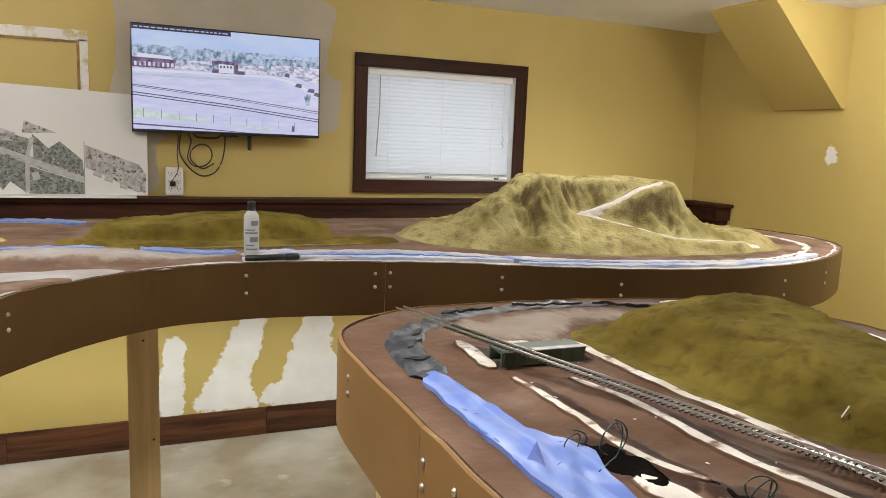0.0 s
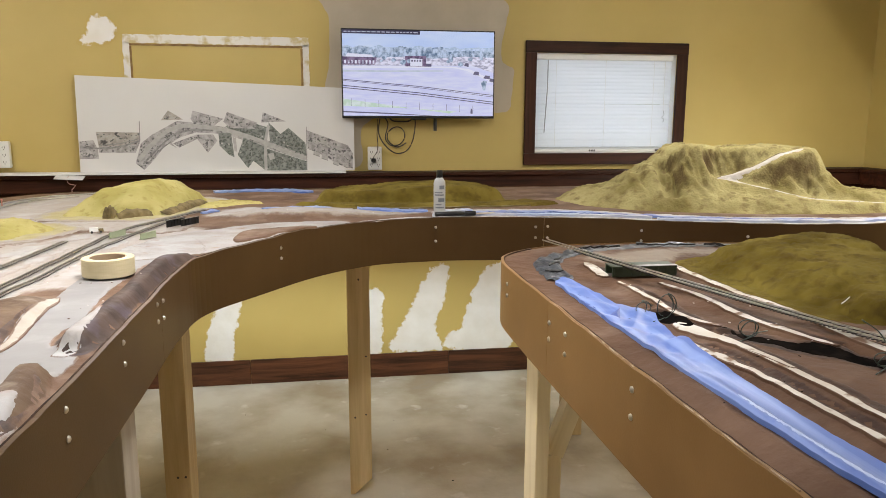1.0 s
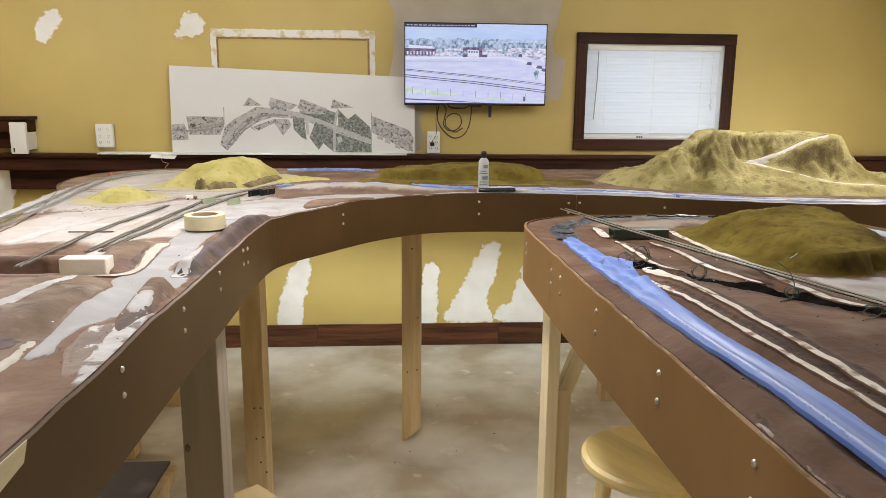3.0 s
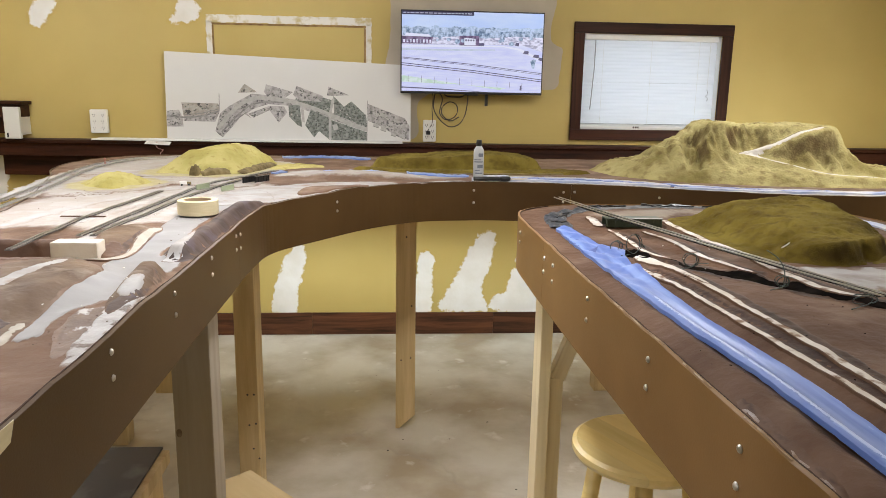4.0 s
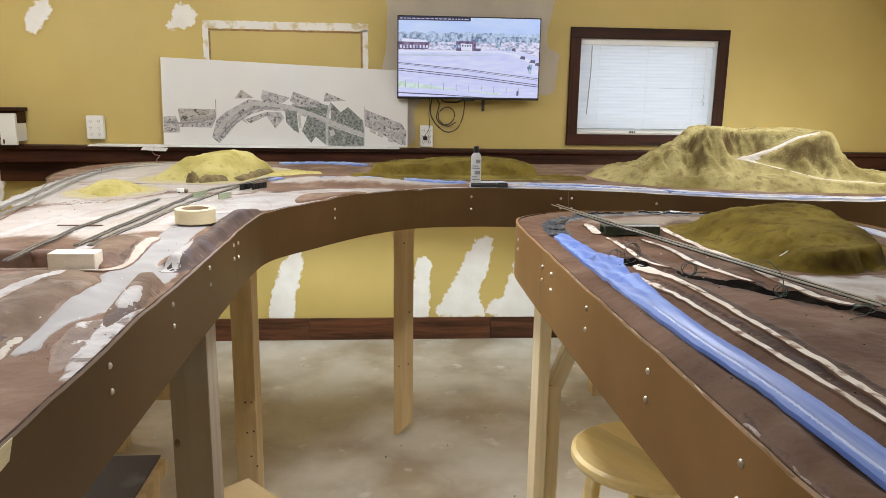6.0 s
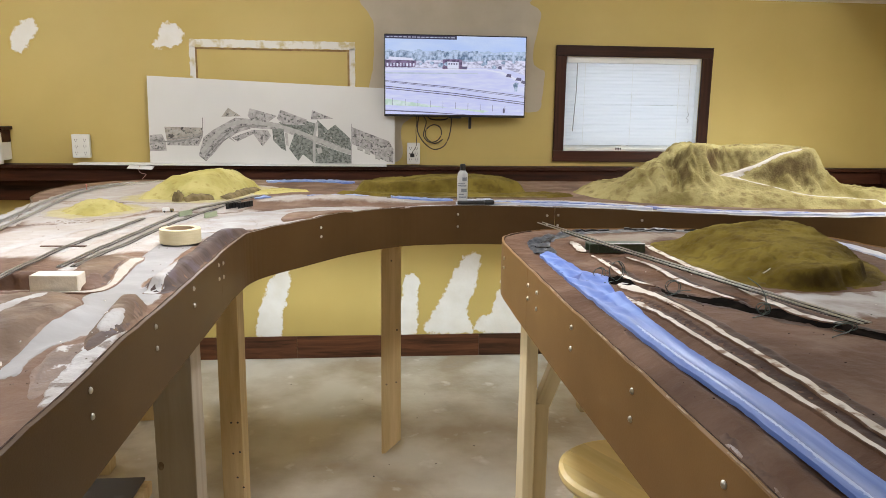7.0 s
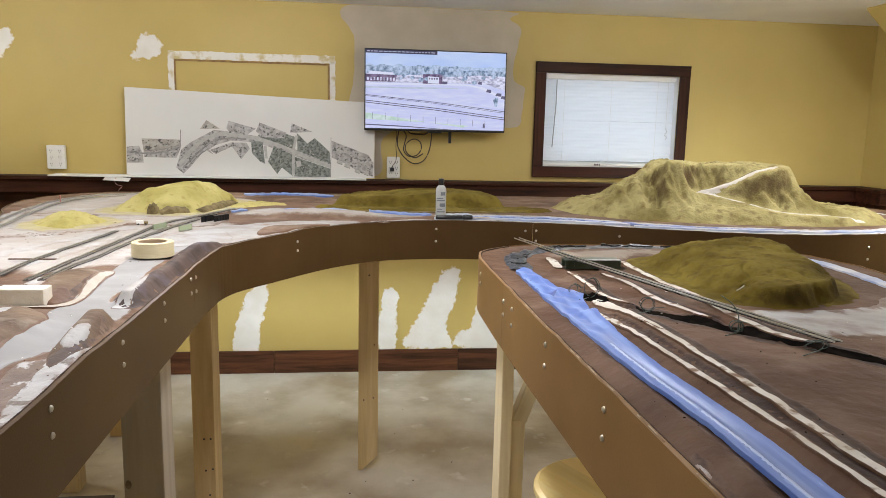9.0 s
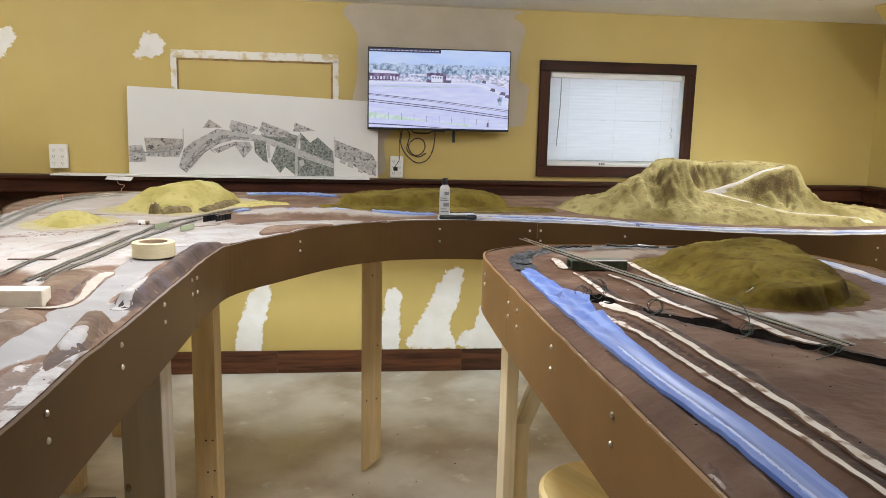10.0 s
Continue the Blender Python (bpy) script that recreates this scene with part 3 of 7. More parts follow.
tagged(wall_east, "mustard yellow painted side wall with one filler spot", "wall", kind="structure")
wall_west = part("wall_west", boxed(XL - .15, YB, 0, XL, .16, CEIL), M_WALL)
tagged(wall_west, "plain mustard yellow painted side wall", "wall", kind="structure")
wall_south = part("wall_south", boxed(XL - .15, YB - .15, 0, XR + .15, YB, CEIL), M_WALL)
tagged(wall_south, "plain mustard yellow painted end wall", "wall", kind="structure")

# boxed-in stair slope on the east wall
bm = bmesh.new()
prof = [(XR, 1.80), (XR, CEIL), (2.985, CEIL), (2.985, CEIL - .012), (3.495, 1.80)]
a = [bm.verts.new((x, -1.05, z)) for x, z in prof]
b = [bm.verts.new((x, -.62, z)) for x, z in prof]
bm.faces.new(a)
bm.faces.new(b[::-1])
for i in range(len(prof)):
    j = (i + 1) % len(prof)
    bm.faces.new((a[i], b[i], b[j], a[j]))
bmesh.ops.recalc_face_normals(bm, faces=bm.faces)
soffit = part("sloped_soffit", bm, M_WALL)
tagged(soffit, "yellow painted sloping boxed-in soffit below the ceiling", "soffit", kind="structure")

# filler and primer smears on the walls
SPECK = [
    ("filler_patch", [(-.64, .15), (-.60, .38), (-.52, .56), (-.42, .60), (-.40, .50), (-.45, .30), (-.47, .15)], 2.0),
    ("filler_patch", [(.27, .15), (.28, .40), (.31, .53), (.37, .57), (.415, .50), (.41, .35), (.40, .15)], 3.1),
    ("filler_patch", [(.46, .15), (.47, .27), (.55, .40), (.60, .52), (.69, .67), (.80, .70), (.815, .58), (.77, .42), (.74, .30), (.77, .15)], 4.7),
    ("filler_patch", [(.80, .15), (.79, .25), (.87, .30), (.91, .42), (.97, .58), (1.05, .68), (1.15, .68), (1.17, .45), (1.20, .15)], 5.9),
    ("filler_patch", [(-1.20, 1.93), (-1.15, 2.0), (-1.11, 2.08), (-1.02, 2.06), (-.99, 2.0), (-1.02, 1.94), (-1.12, 1.92)], 6.3),
    ("filler_patch", [(-1.99, 1.93), (-1.93, 2.05), (-1.84, 2.10), (-1.80, 2.03), (-1.84, 1.97), (-1.92, 1.88)], 7.7),
    ("filler_patch", [(-2.45, 1.02), (-2.30, 1.16), (-2.20, 1.18), (-2.17, 1.0), (-2.23, .85), (-2.4, .82)], 8.8),
]
for k, (nm, pts, sd) in enumerate(SPECK):
    wall_patch(nm, pts, M_SPACKLE, wall_north, y=-.0025 - .0006 * k, seed=sd, amount=.013, freq=15)
wall_patch("primer_patch", [(.11, 2.285), (.12, 2.1), (.12, 1.9), (.09, 1.7), (.03, 1.55), (.05, 1.32), (.20, 1.27), (.30, 1.30), (.31, 1.5), (.60, 1.62),
                            (.95, 1.58), (1.07, 1.58), (1.165, 1.61), (1.175, 1.75), (1.18, 1.83), (1.11, 1.88), (1.12, 2.05), (1.145, 2.18),
                            (1.08, 2.24), (1.06, 2.285)], M_PRIMER, wall_north, y=-.002, seed=2.4, amount=.010, freq=9)
wall_patch("filler_spot", [(-1.055, 1.56), (-1.00, 1.62), (-.955, 1.60), (-.960, 1.54), (-1.0, 1.51), (-1.03, 1.53)], M_SPACKLE, wall_east, y=XR - .0025, plane="x", seed=3.3, amount=.02, freq=22)

# rectangle left by a moulding that was taken off
FX0, FX1, FZ0, FZ1 = -.965, .012, 1.50, 1.985
for nm, (x0, z0, x1, z1), sd in (("filler_strip", (FX0, FZ1 - .045, FX1, FZ1), 1.3), ("filler_strip", (FX0, FZ0, FX0 + .038, FZ1 - .04), 2.9),
                                 ("filler_strip", (FX1 - .038, FZ0, FX1, FZ1 - .04), 4.4)):
    n = 7
    pts = [(x0 + (x1 - x0) * i / n, z0) for i in range(n)] + [(x1, z0 + (z1 - z0) * i / n) for i in range(n)] \
        + [(x1 - (x1 - x0) * i / n, z1) for i in range(n)] + [(x0, z1 - (z1 - z0) * i / n) for i in range(n)]
    wall_patch(nm, pts, M_PATCHY, wall_north, y=-.0022, seed=sd, amount=.004, freq=35)
M_TORN = material("torn_brown_paper", (0.20, 0.115, 0.045), 0.9, second=(0.33, 0.22, 0.08), scale=25)
for x0, z0, x1, z1 in ((FX0 + .034, FZ1 - .058, FX1 - .034, FZ1 - .047), (FX0 + .034, FZ0, FX0 + .044, FZ1 - .06), (FX1 - .046, FZ0, FX1 - .034, FZ1 - .06)):
    part("torn_line", boxed(x0, -.005, z0, x1, -.0005, z1), M_TORN, wall_north)

# dark laminate baseboard planks
baseboard = thing("baseboard", "dark brown laminate planks used as a baseboard", "baseboard", kind="structure")
xj = [-2.95, -2.77, -1.57, -.376, .805, 2.0, 3.2, 3.52]
for x0, x1 in zip(xj, xj[1:]):
    part("plank", boxed(x0 + .0008, -.015, .002, x1 - .0008, -.0005, .147, .002), M_PLANK, baseboard)
for y0, y1 in ((-1.2, -.016), (-2.4, -1.2), (-3.6, -2.4)):
    part("plank", boxed(XR - .015, y0 + .001, .002, XR - .0005, y1 - .001, .147, .002), M_PLANK, baseboard)


# stained wooden ledge round the wall
def ledge_run(x0, x1, owner):
    part("cap", boxed(x0, -.135, 1.228, x1, -.0005, 1.248, .004), M_DARKWOOD, owner)
    part("band", boxed(x0 + .02, -.112, 1.150, x1, -.0005, 1.2275, .006), M_DARKWOOD, owner)
    part("apron", boxed(x0 + .045, -.055, 1.030, x1, -.0005, 1.1495, .006), M_DARKWOOD, owner)


ledge = thing("ledge", "dark stained wooden ledge with a stepped moulding along the wall", "ledge", kind="structure")
ledge_run(-2.22, XR - .001, ledge)
part("cap", boxed(XR - .135, -.37, 1.228, XR - .0005, -.1355, 1.248, .004), M_DARKWOOD, ledge)
part("band", boxed(XR - .112, -.35, 1.150, XR - .0005, -.1125, 1.2275, .006), M_DARKWOOD, ledge)
part("apron", boxed(XR - .055, -.33, 1.030, XR - .0005, -.0555, 1.1495, .006), M_DARKWOOD, ledge)
upper = thing("upper_ledge", "short dark stained ledge end mounted higher on the wall", "ledge", kind="structure")
part("cap", boxed(-2.95, -.135, 1.445, -2.005, -.0005, 1.465, .004), M_DARKWOOD, upper)
part("band", boxed(-2.95, -.112, 1.372, -2.02, -.0005, 1.4445, .006), M_DARKWOOD, upper)
part("apron", boxed(-2.95, -.055, 1.275, -2.10, -.0005, 1.3715, .006), M_DARKWOOD, upper)

# ---- window ----
window = thing("window_1", "basement window in a dark wood frame with closed white blinds", "window", kind="structure")
OX0, OX1, OZ0, OZ1 = 1.250, 2.257, 1.278, 1.994
part("window_frame", boxed(OX0, -.022, OZ1 - .066, OX1, -.0005, OZ1, .003), M_DARKWOOD, window)
part("window_frame", boxed(OX0, -.022, OZ0, OX1, -.0005, OZ0 + .067, .003), M_DARKWOOD, window)
part("window_frame", boxed(OX0 + .001, -.0215, OZ0 + .0675, OX0 + .066, -.0005, OZ1 - .0665, .003), M_DARKWOOD_V, window)
part("window_frame", boxed(OX1 - .066, -.0215, OZ0 + .0675, OX1 - .001, -.0005, OZ1 - .0665, .003), M_DARKWOOD_V, window)
part("pane", boxed(WX0 + .03, .125, WZ0 + .03, WX1 - .03, .129, WZ1 - .03), M_GLASS, window).visible_shadow = False
for x0, z0, x1, z1 in ((WX0, WZ0, WX1, WZ0 + .03), (WX0, WZ1 - .03, WX1, WZ1), (WX0, WZ0 + .03, WX0 + .03, WZ1 - .03), (WX1 - .03, WZ0 + .03, WX1, WZ1 - .03),
                       ((WX0 + WX1) / 2 - .016, WZ0 + .03, (WX0 + WX1) / 2 + .016, WZ1 - .03)):
    part("sash", boxed(x0 + .0005, .11, z0 + .0005, x1 - .0005, .145, z1 - .0005, .002), M_WHITEPLASTIC, window)
for x0, z0, x1, z1 in ((WX0, WZ0, WX1, WZ0 + .004), (WX0, WZ1 - .004, WX1, WZ1), (WX0, WZ0 + .004, WX0 + .004, WZ1 - .004), (WX1 - .004, WZ0 + .004, WX1, WZ1 - .004)):
    part("jamb_liner", boxed(x0 + .0004, -.0004, z0 + .0004, x1 - .0004, .1095, z1 - .0004), M_WHITEPLASTIC, window)
blind = thing("window_blind", "closed white mini blind hanging in the window", "blind")
part("head_rail", boxed(WX0 + .012, .012, WZ1 - .034, WX1 - .012, .046, WZ1 - .004, .003), M_WHITEPLASTIC, blind)
slat_bm = bmesh.new()
n = 6
rows_ = []
for i in range(n + 1):
    u = (i / n - .5) * .025
    rows_.append([slat_bm.verts.new((x, math.sin(radians(22)) * u + .0022 * (1 - (2 * i / n - 1) ** 2), math.cos(radians(22)) * u)) for x in (WX0 + .010, WX1 - .014)])
for p, q in zip(rows_, rows_[1:]):
    slat_bm.faces.new((p[0], p[1], q[1], q[0]))
first = None
z = WZ1 - .048
while z > WZ0 + .034:
    m = pose(0, .030 + random.uniform(-.0006, .0006), z, random.uniform(-1.5, 1.5), random.uniform(-.05, .05), 0)
    if first is None:
        first = part("slat", slat_bm, M_BLIND, blind, smooth=True, m=m)
    else:
        share("slat", first, blind, m)
    z -= .0212
part("bottom_rail", boxed(WX0 + .010, .018, WZ0 + .005, WX1 - .012, .040, WZ0 + .024, .004), M_WHITEPLASTIC, blind)
for x in (WX0 + .13, (WX0 + WX1) / 2, WX1 - .13):
    part("cord", boxed(x - .0008, .0165, WZ0 + .03, x + .0008, .0180, WZ1 - .03), M_WHITEPLASTIC, blind)
part("wand", tube([(WX0 + .075, .006, WZ1 - .04), (WX0 + .074, .004, WZ1 - .2), (WX0 + .060, .004, WZ1 - .46)], .0032), M_WAND, blind, "grey tilt wand")
part("pull_cord", tube([(WX1 - .065, .008, WZ1 - .03), (WX1 - .066, .006, 1.60)], .0014), M_WHITEPLASTIC, blind)
part("cord_tassel", tube(spline([(WX1 - .066, .006, 1.60), (WX1 - .058, .005, 1.575), (WX1 - .072, .005, 1.56), (WX1 - .056, .005, 1.545), (WX1 - .064, .006, 1.53)], .006), .0018), M_WAND, blind)
for x, w in ((1.665, .010), (1.68, .010), (1.695, .008), (2.09, .012), (2.106, .012)):
    part("printed_bar", boxed(x, .0155, WZ0 + .009, x + w, .0176, WZ0 + .020), M_CABLE, blind)
day = bpy.data.lights.new("daylight", "AREA")
day.shape, day.size, day.size_y = "RECTANGLE", WX1 - WX0 - .08, WZ1 - WZ0 - .08
day.energy, day.color = 1.35, (0.80, 0.90, 1.0)
new("daylight", day).matrix_basis = pose((WX0 + WX1) / 2, .105, (WZ0 + WZ1) / 2, -90, 0, 0)

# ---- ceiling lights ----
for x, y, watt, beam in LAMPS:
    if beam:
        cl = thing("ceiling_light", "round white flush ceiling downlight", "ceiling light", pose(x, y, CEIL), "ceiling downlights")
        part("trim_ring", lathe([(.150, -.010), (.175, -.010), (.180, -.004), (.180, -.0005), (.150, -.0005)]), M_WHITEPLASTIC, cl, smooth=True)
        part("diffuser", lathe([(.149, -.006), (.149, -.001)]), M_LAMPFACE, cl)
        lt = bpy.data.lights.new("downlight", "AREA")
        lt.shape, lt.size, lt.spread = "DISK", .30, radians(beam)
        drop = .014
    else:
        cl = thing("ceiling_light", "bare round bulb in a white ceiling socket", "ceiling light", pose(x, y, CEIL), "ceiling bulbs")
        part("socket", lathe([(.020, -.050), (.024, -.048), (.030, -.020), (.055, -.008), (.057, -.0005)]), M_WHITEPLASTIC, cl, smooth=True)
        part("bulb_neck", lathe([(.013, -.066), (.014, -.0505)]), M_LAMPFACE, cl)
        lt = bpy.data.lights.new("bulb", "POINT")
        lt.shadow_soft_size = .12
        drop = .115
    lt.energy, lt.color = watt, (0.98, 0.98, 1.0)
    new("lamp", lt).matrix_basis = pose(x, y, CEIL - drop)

# unseen strip lights, added to brighten the lower wall and floor
for x, watt in ADDED_STRIPS:
    sl = thing("added_strip_light", "slim white strip light added unseen under the bench back", "strip light", pose(x, -.80, 1.1645), "strip lights")
    part("housing", boxed(-.58, -.03, -.030, .58, .03, -.0005, .003), M_WHITEPLASTIC, sl)
    part("diffuser", boxed(-.56, .0305, -.028, .56, .036, -.004, .002), M_LAMPFACE, sl)
    lt = bpy.data.lights.new("strip", "AREA")
    lt.shape, lt.size, lt.size_y = "RECTANGLE", 1.1, .04
    lt.energy, lt.color = watt, (0.90, 0.98, 1.0)
    new("lamp", lt).matrix_basis = look((x, -.745, 1.125), (x, -.05, .93))

# ---- television ----
TX0, TX1, TZ0, TZ1, TY = .186, 1.045, 1.548, 2.030, -.105
tv = thing("television", "flat black television on a wall mount showing a rail yard view", "television", pose(0, 0, 0))
part("casing", boxed(TX0, TY, TZ0, TX1, TY + .028, TZ1, .004), M_BLACK, tv)
part("back_cover", boxed(TX0 + .12, TY + .0285, TZ0 + .05, TX1 - .12, TY + .060, TZ1 - .12, .012), M_BLACK, tv)
part("wall_mount", boxed(.50, TY + .0605, 1.68, .74, -.0025, 1.88, .004), M_BLACK, tv)
part("mount_arm", boxed(.705, -.06, 1.478, .722, -.035, 1.5475, .003), M_BLACK, tv)
part("foot_sensor", boxed(.575, TY - .002, TZ0 - .008, .655, TY + .02, TZ0 + .001, .003), M_BLACK, tv)
SX0, SX1, SZ0, SZ1 = TX0 + .007, TX1 - .007, TZ0 + .014, TZ1 - .007


screen = part("screen", boxed(SX0, TY - .0004, SZ0, SX1, TY - .0001, SZ1), M_BLACK, tv, "lit screen showing a rail yard")


def screen_sheet(name, pts, mat, layer):
    """A flat shape of the screen's picture; pts run over 0..1 across and up."""
    bm = bmesh.new()
    f = bm.faces.new([bm.verts.new((SX0 + u * (SX1 - SX0), TY - .0006 - .0003 * layer, SZ0 + v * (SZ1 - SZ0))) for u, v in pts])
    bmesh.ops.triangulate(bm, faces=[f])
    return part(name, bm, mat, screen)


S = 0.86
G_SKY = glowing("screen_sky", (0.40, 0.56, 1.0), S, (0.66, 0.77, 1.0), 3, (1, 1, 3), (.3, .7))
G_FIELD = glowing("screen_field", (0.58, 0.61, 0.96), S, (0.76, 0.79, 1.0), 34, (.35, 1, 2.2), (.25, .75))
G_TREES = glowing("screen_trees", (0.13, 0.20, 0.32), S, (0.55, 0.66, 0.88), 62, (1, 1, .8), (.36, .62))
G_TREETOP = glowing("screen_far_trees", (0.40, 0.52, 0.72), S, (0.60, 0.71, 0.95), 80)
G_TOWN = glowing("screen_town", (0.36, 0.36, 0.52), S, (0.80, 0.80, 1.0), 44, (1, 1, 2), (.38, .58))
G_BRICK = glowing("screen_brick", (0.10, 0.07, 0.15), S, (0.26, 0.19, 0.33), 60)
G_PALE = glowing("screen_pale", (0.80, 0.82, 1.0), S)
G_VERGE = glowing("screen_verge", (0.50, 0.58, 0.72), S, (0.60, 0.66, 0.82), 40)
G_DARK = glowing("screen_dark", (0.13, 0.12, 0.22), S)
G_GRASS = glowing("screen_grass", (0.55, 0.72, 0.62), S, (0.72, 0.82, 0.84), 40)
G_BAR = glowing("screen_caption_bar", (0.04, 0.04, 0.09), S)
G_WHITE = glowing("screen_caption_print", (0.55, 0.55, 0.70), S)
screen_sheet("sky_picture", [(0, .70), (1, .70), (1, 1), (0, 1)], G_SKY, 0)
screen_sheet("field_picture", [(0, 0), (1, 0), (1, .70), (0, .70)], G_FIELD, 0)
rt = random.Random(5)
crown = [(i / 90, .785 + .05 * noise.noise((i * .13, 2, 0)) + .022 * rt.random() - (.03 if i > 60 else 0)) for i in range(91)]
screen_sheet("tree_line_picture", [(0, .66)] + crown[::1] + [(1, .66)][::-1], G_TREES, 1)
screen_sheet("far_town_picture", [(0, .585), (.25, .59), (.6, .60), (.86, .60), (1, .52), (1, .70), (.8, .71), (.6, .68), (.42, .70), (.2, .68), (0, .70)], G_TOWN, 2)
screen_sheet("field_edge_picture", [(0, .555), (.72, .575), (.82, .54), (1, .40), (1, .43), (.84, .56), (.72, .59), (0, .58)], G_PALE, 3)
screen_sheet("brick_block_picture", [(.405, .585), (.545, .585), (.545, .705), (.50, .71), (.405, .705)], G_BRICK, 4)
screen_sheet("brick_front_picture", [(.440, .590), (.520, .590), (.520, .672), (.440, .680)], G_PALE, 5)
for i in range(4):
    u = .447 + i * .018
    screen_sheet("front_window_picture", [(u, .640), (u + .010, .640), (u + .010, .662), (u, .662)], G_DARK, 6)
screen_sheet("verge_picture", [(0, .515), (.30, .515), (.66, .53), (.66, .545), (.3, .535), (0, .535)], G_VERGE, 3)
far = [(i / 60, .80 + .035 * noise.noise((i * .31, 5, 0)) + .012 * rt.random()) for i in range(61)]
screen_sheet("far_trees_picture", [(0, .68)] + far + [(1, .68)], G_TREETOP, .5)
for i in range(16):
    u, v = rt.uniform(.22, .98), rt.uniform(.60, .70)
    r = rt.uniform(.010, .022)
    screen_sheet("bush_picture", [(u + r * math.cos(a * .9) * (.7 + .5 * rt.random()), v + 1.5 * r * math.sin(a * .9) * (.7 + .5 * rt.random())) for a in range(7)], G_TREES, 4.2)
screen_sheet("dark_doors_picture", [(.545, .585), (.58, .585), (.58, .62), (.545, .62)], G_DARK, 5)
screen_sheet("long_roof_picture", [(.02, .69), (.20, .685), (.19, .715), (.03, .73)], G_PALE, 5)
screen_sheet("brick_row_picture", [(0, .595), (.21, .60), (.22, .685), (0, .69)], G_BRICK, 4)
for i in range(9):
    u = .01 + i * .023
    screen_sheet("row_window_picture", [(u, .61), (u + .012, .61), (u + .012, .65), (u, .65)], G_TOWN if i % 3 else G_PALE, 6)
for k, (v0, v1, w) in enumerate(((.43, .255, .008), (.415, .235, .005), (.36, .175, .010), (.335, .150, .010))):
    screen_sheet("rail_line_picture", [(0, v0), (.5, (v0 + v1) / 2 + .012), (1, v1), (1, v1 - w), (.5, (v0 + v1) / 2 + .012 - w), (0, v0 - w)], G_DARK, 2)
screen_sheet("grass_strip_picture", [(0, .115), (.45, .09), (.75, .055), (.75, .03), (.4, .055), (0, .20 - .06)][:3] + [(.75, .03), (.4, .05), (0, .195 - .01)][:0] + [(.7, .03), (.35, .115), (0, .20)], G_GRASS, 2)
for i in range(10):
    u = .05 + i * .09
    screen_sheet("fence_post_picture", [(u, .12 - u * .09), (u + .0022, .12 - u * .09), (u + .0022, .21 - u * .10), (u, .21 - u * .10)], G_DARK, 4)
screen_sheet("near_rail_picture", [(0, .055), (.3, .035), (.62, 0), (.56, 0), (.3, .022), (0, .040)], G_DARK, 3)
for u, v, w in ((.86, .50, .04), (.93, .455, .045), (.97, .42, .03), (.80, .60, .03)):
    screen_sheet("parked_car_picture", [(u, v), (u + w, v - .012), (u + w, v + .03), (u + w * .3, v + .035)], G_DARK, 4)
screen_sheet("small_tree_picture", [(.93, .31), (.945, .31), (.955, .42), (.935, .43), (.915, .40)], G_TREES, 4)
screen_sheet("signal_mast_picture", [(.845, .03), (.86, .03), (.858, .09), (.847, .09)], G_DARK, 4)
screen_sheet("caption_bar", [(0, .955), (.505, .955), (.505, 1), (0, 1)], G_BAR, 5)
u = .01
while u < .49:
    w = rt.uniform(.012, .03)
    screen_sheet("caption_print", [(u, .972), (u + w, .972), (u + w, .983), (u, .983)], G_WHITE, 6)
    u += w + .008


def cable(name, label, pts, r, mat=M_CABLE):
    ob = part(name, tube(spline(pts, .012), r * .75, 8), mat, smooth=True)
    return tagged(ob, label, "cable")


cable("power_cable", "dark cable hanging in loops below the television",
      [(.40, -.05, 1.56), (.392, -.03, 1.50), (.395, -.03, 1.45), (.43, -.03, 1.392), (.49, -.032, 1.35), (.55, -.03, 1.365), (.585, -.03, 1.42),
       (.60, -.03, 1.50), (.598, -.045, 1.56)], .0045)
cable("signal_cable", "dark cable coiled in a ring below the television",
      [(.42, -.05, 1.56), (.445, -.028, 1.52), (.435, -.026, 1.47), (.43, -.026, 1.43), (.46, -.026, 1.395), (.51, -.026, 1.40), (.54, -.026, 1.44),
       (.53, -.026, 1.485), (.49, -.026, 1.50), (.45, -.024, 1.475), (.44, -.022, 1.44), (.455, -.022, 1.41), (.50, -.022, 1.385), (.55, -.022, 1.41)], .0045)
cable("thin_cable", "thin brown cable from the television down to the outlet",
      [(.375, -.05, 1.56), (.388, -.02, 1.53), (.383, -.015, 1.46), (.386, -.03, 1.40), (.380, -.045, 1.36), (.362, -.048, 1.335), (.357, -.045, 1.315)], .003)
cable("short_cable", "short dark cable tucked behind the television", [(.45, -.05, 1.56), (.47, -.03, 1.535), (.53, -.028, 1.53), (.57, -.03, 1.535), (.59, -.05, 1.56)], .0055)


def outlet_tap(x0, z0, x1, z1, label):
    t = thing("outlet_tap", label, "outlet", pose((x0 + x1) / 2, 0, z0))
    w, h = x1 - x0, z1 - z0
    cover = part("cover", boxed(-w / 2, -.034, 0, w / 2, -.0025, h, .008), M_WHITEPLASTIC, t, smooth=False)
    for i in (-1, 1):
        for k in range(3):
            for s in (-.006, .006):
                part("slot", boxed(i * w * .24 + s - .0012, -.0348, h * (.2 + .27 * k), i * w * .24 + s + .0012, -.0335, h * (.2 + .27 * k) + .009), M_BLACK, cover)
            part("ground_hole", boxed(i * w * .24 - .002, -.0348, h * (.2 + .27 * k) - .008, i * w * .24 + .002, -.0335, h * (.2 + .27 * k) - .004), M_BLACK, cover)
    return t


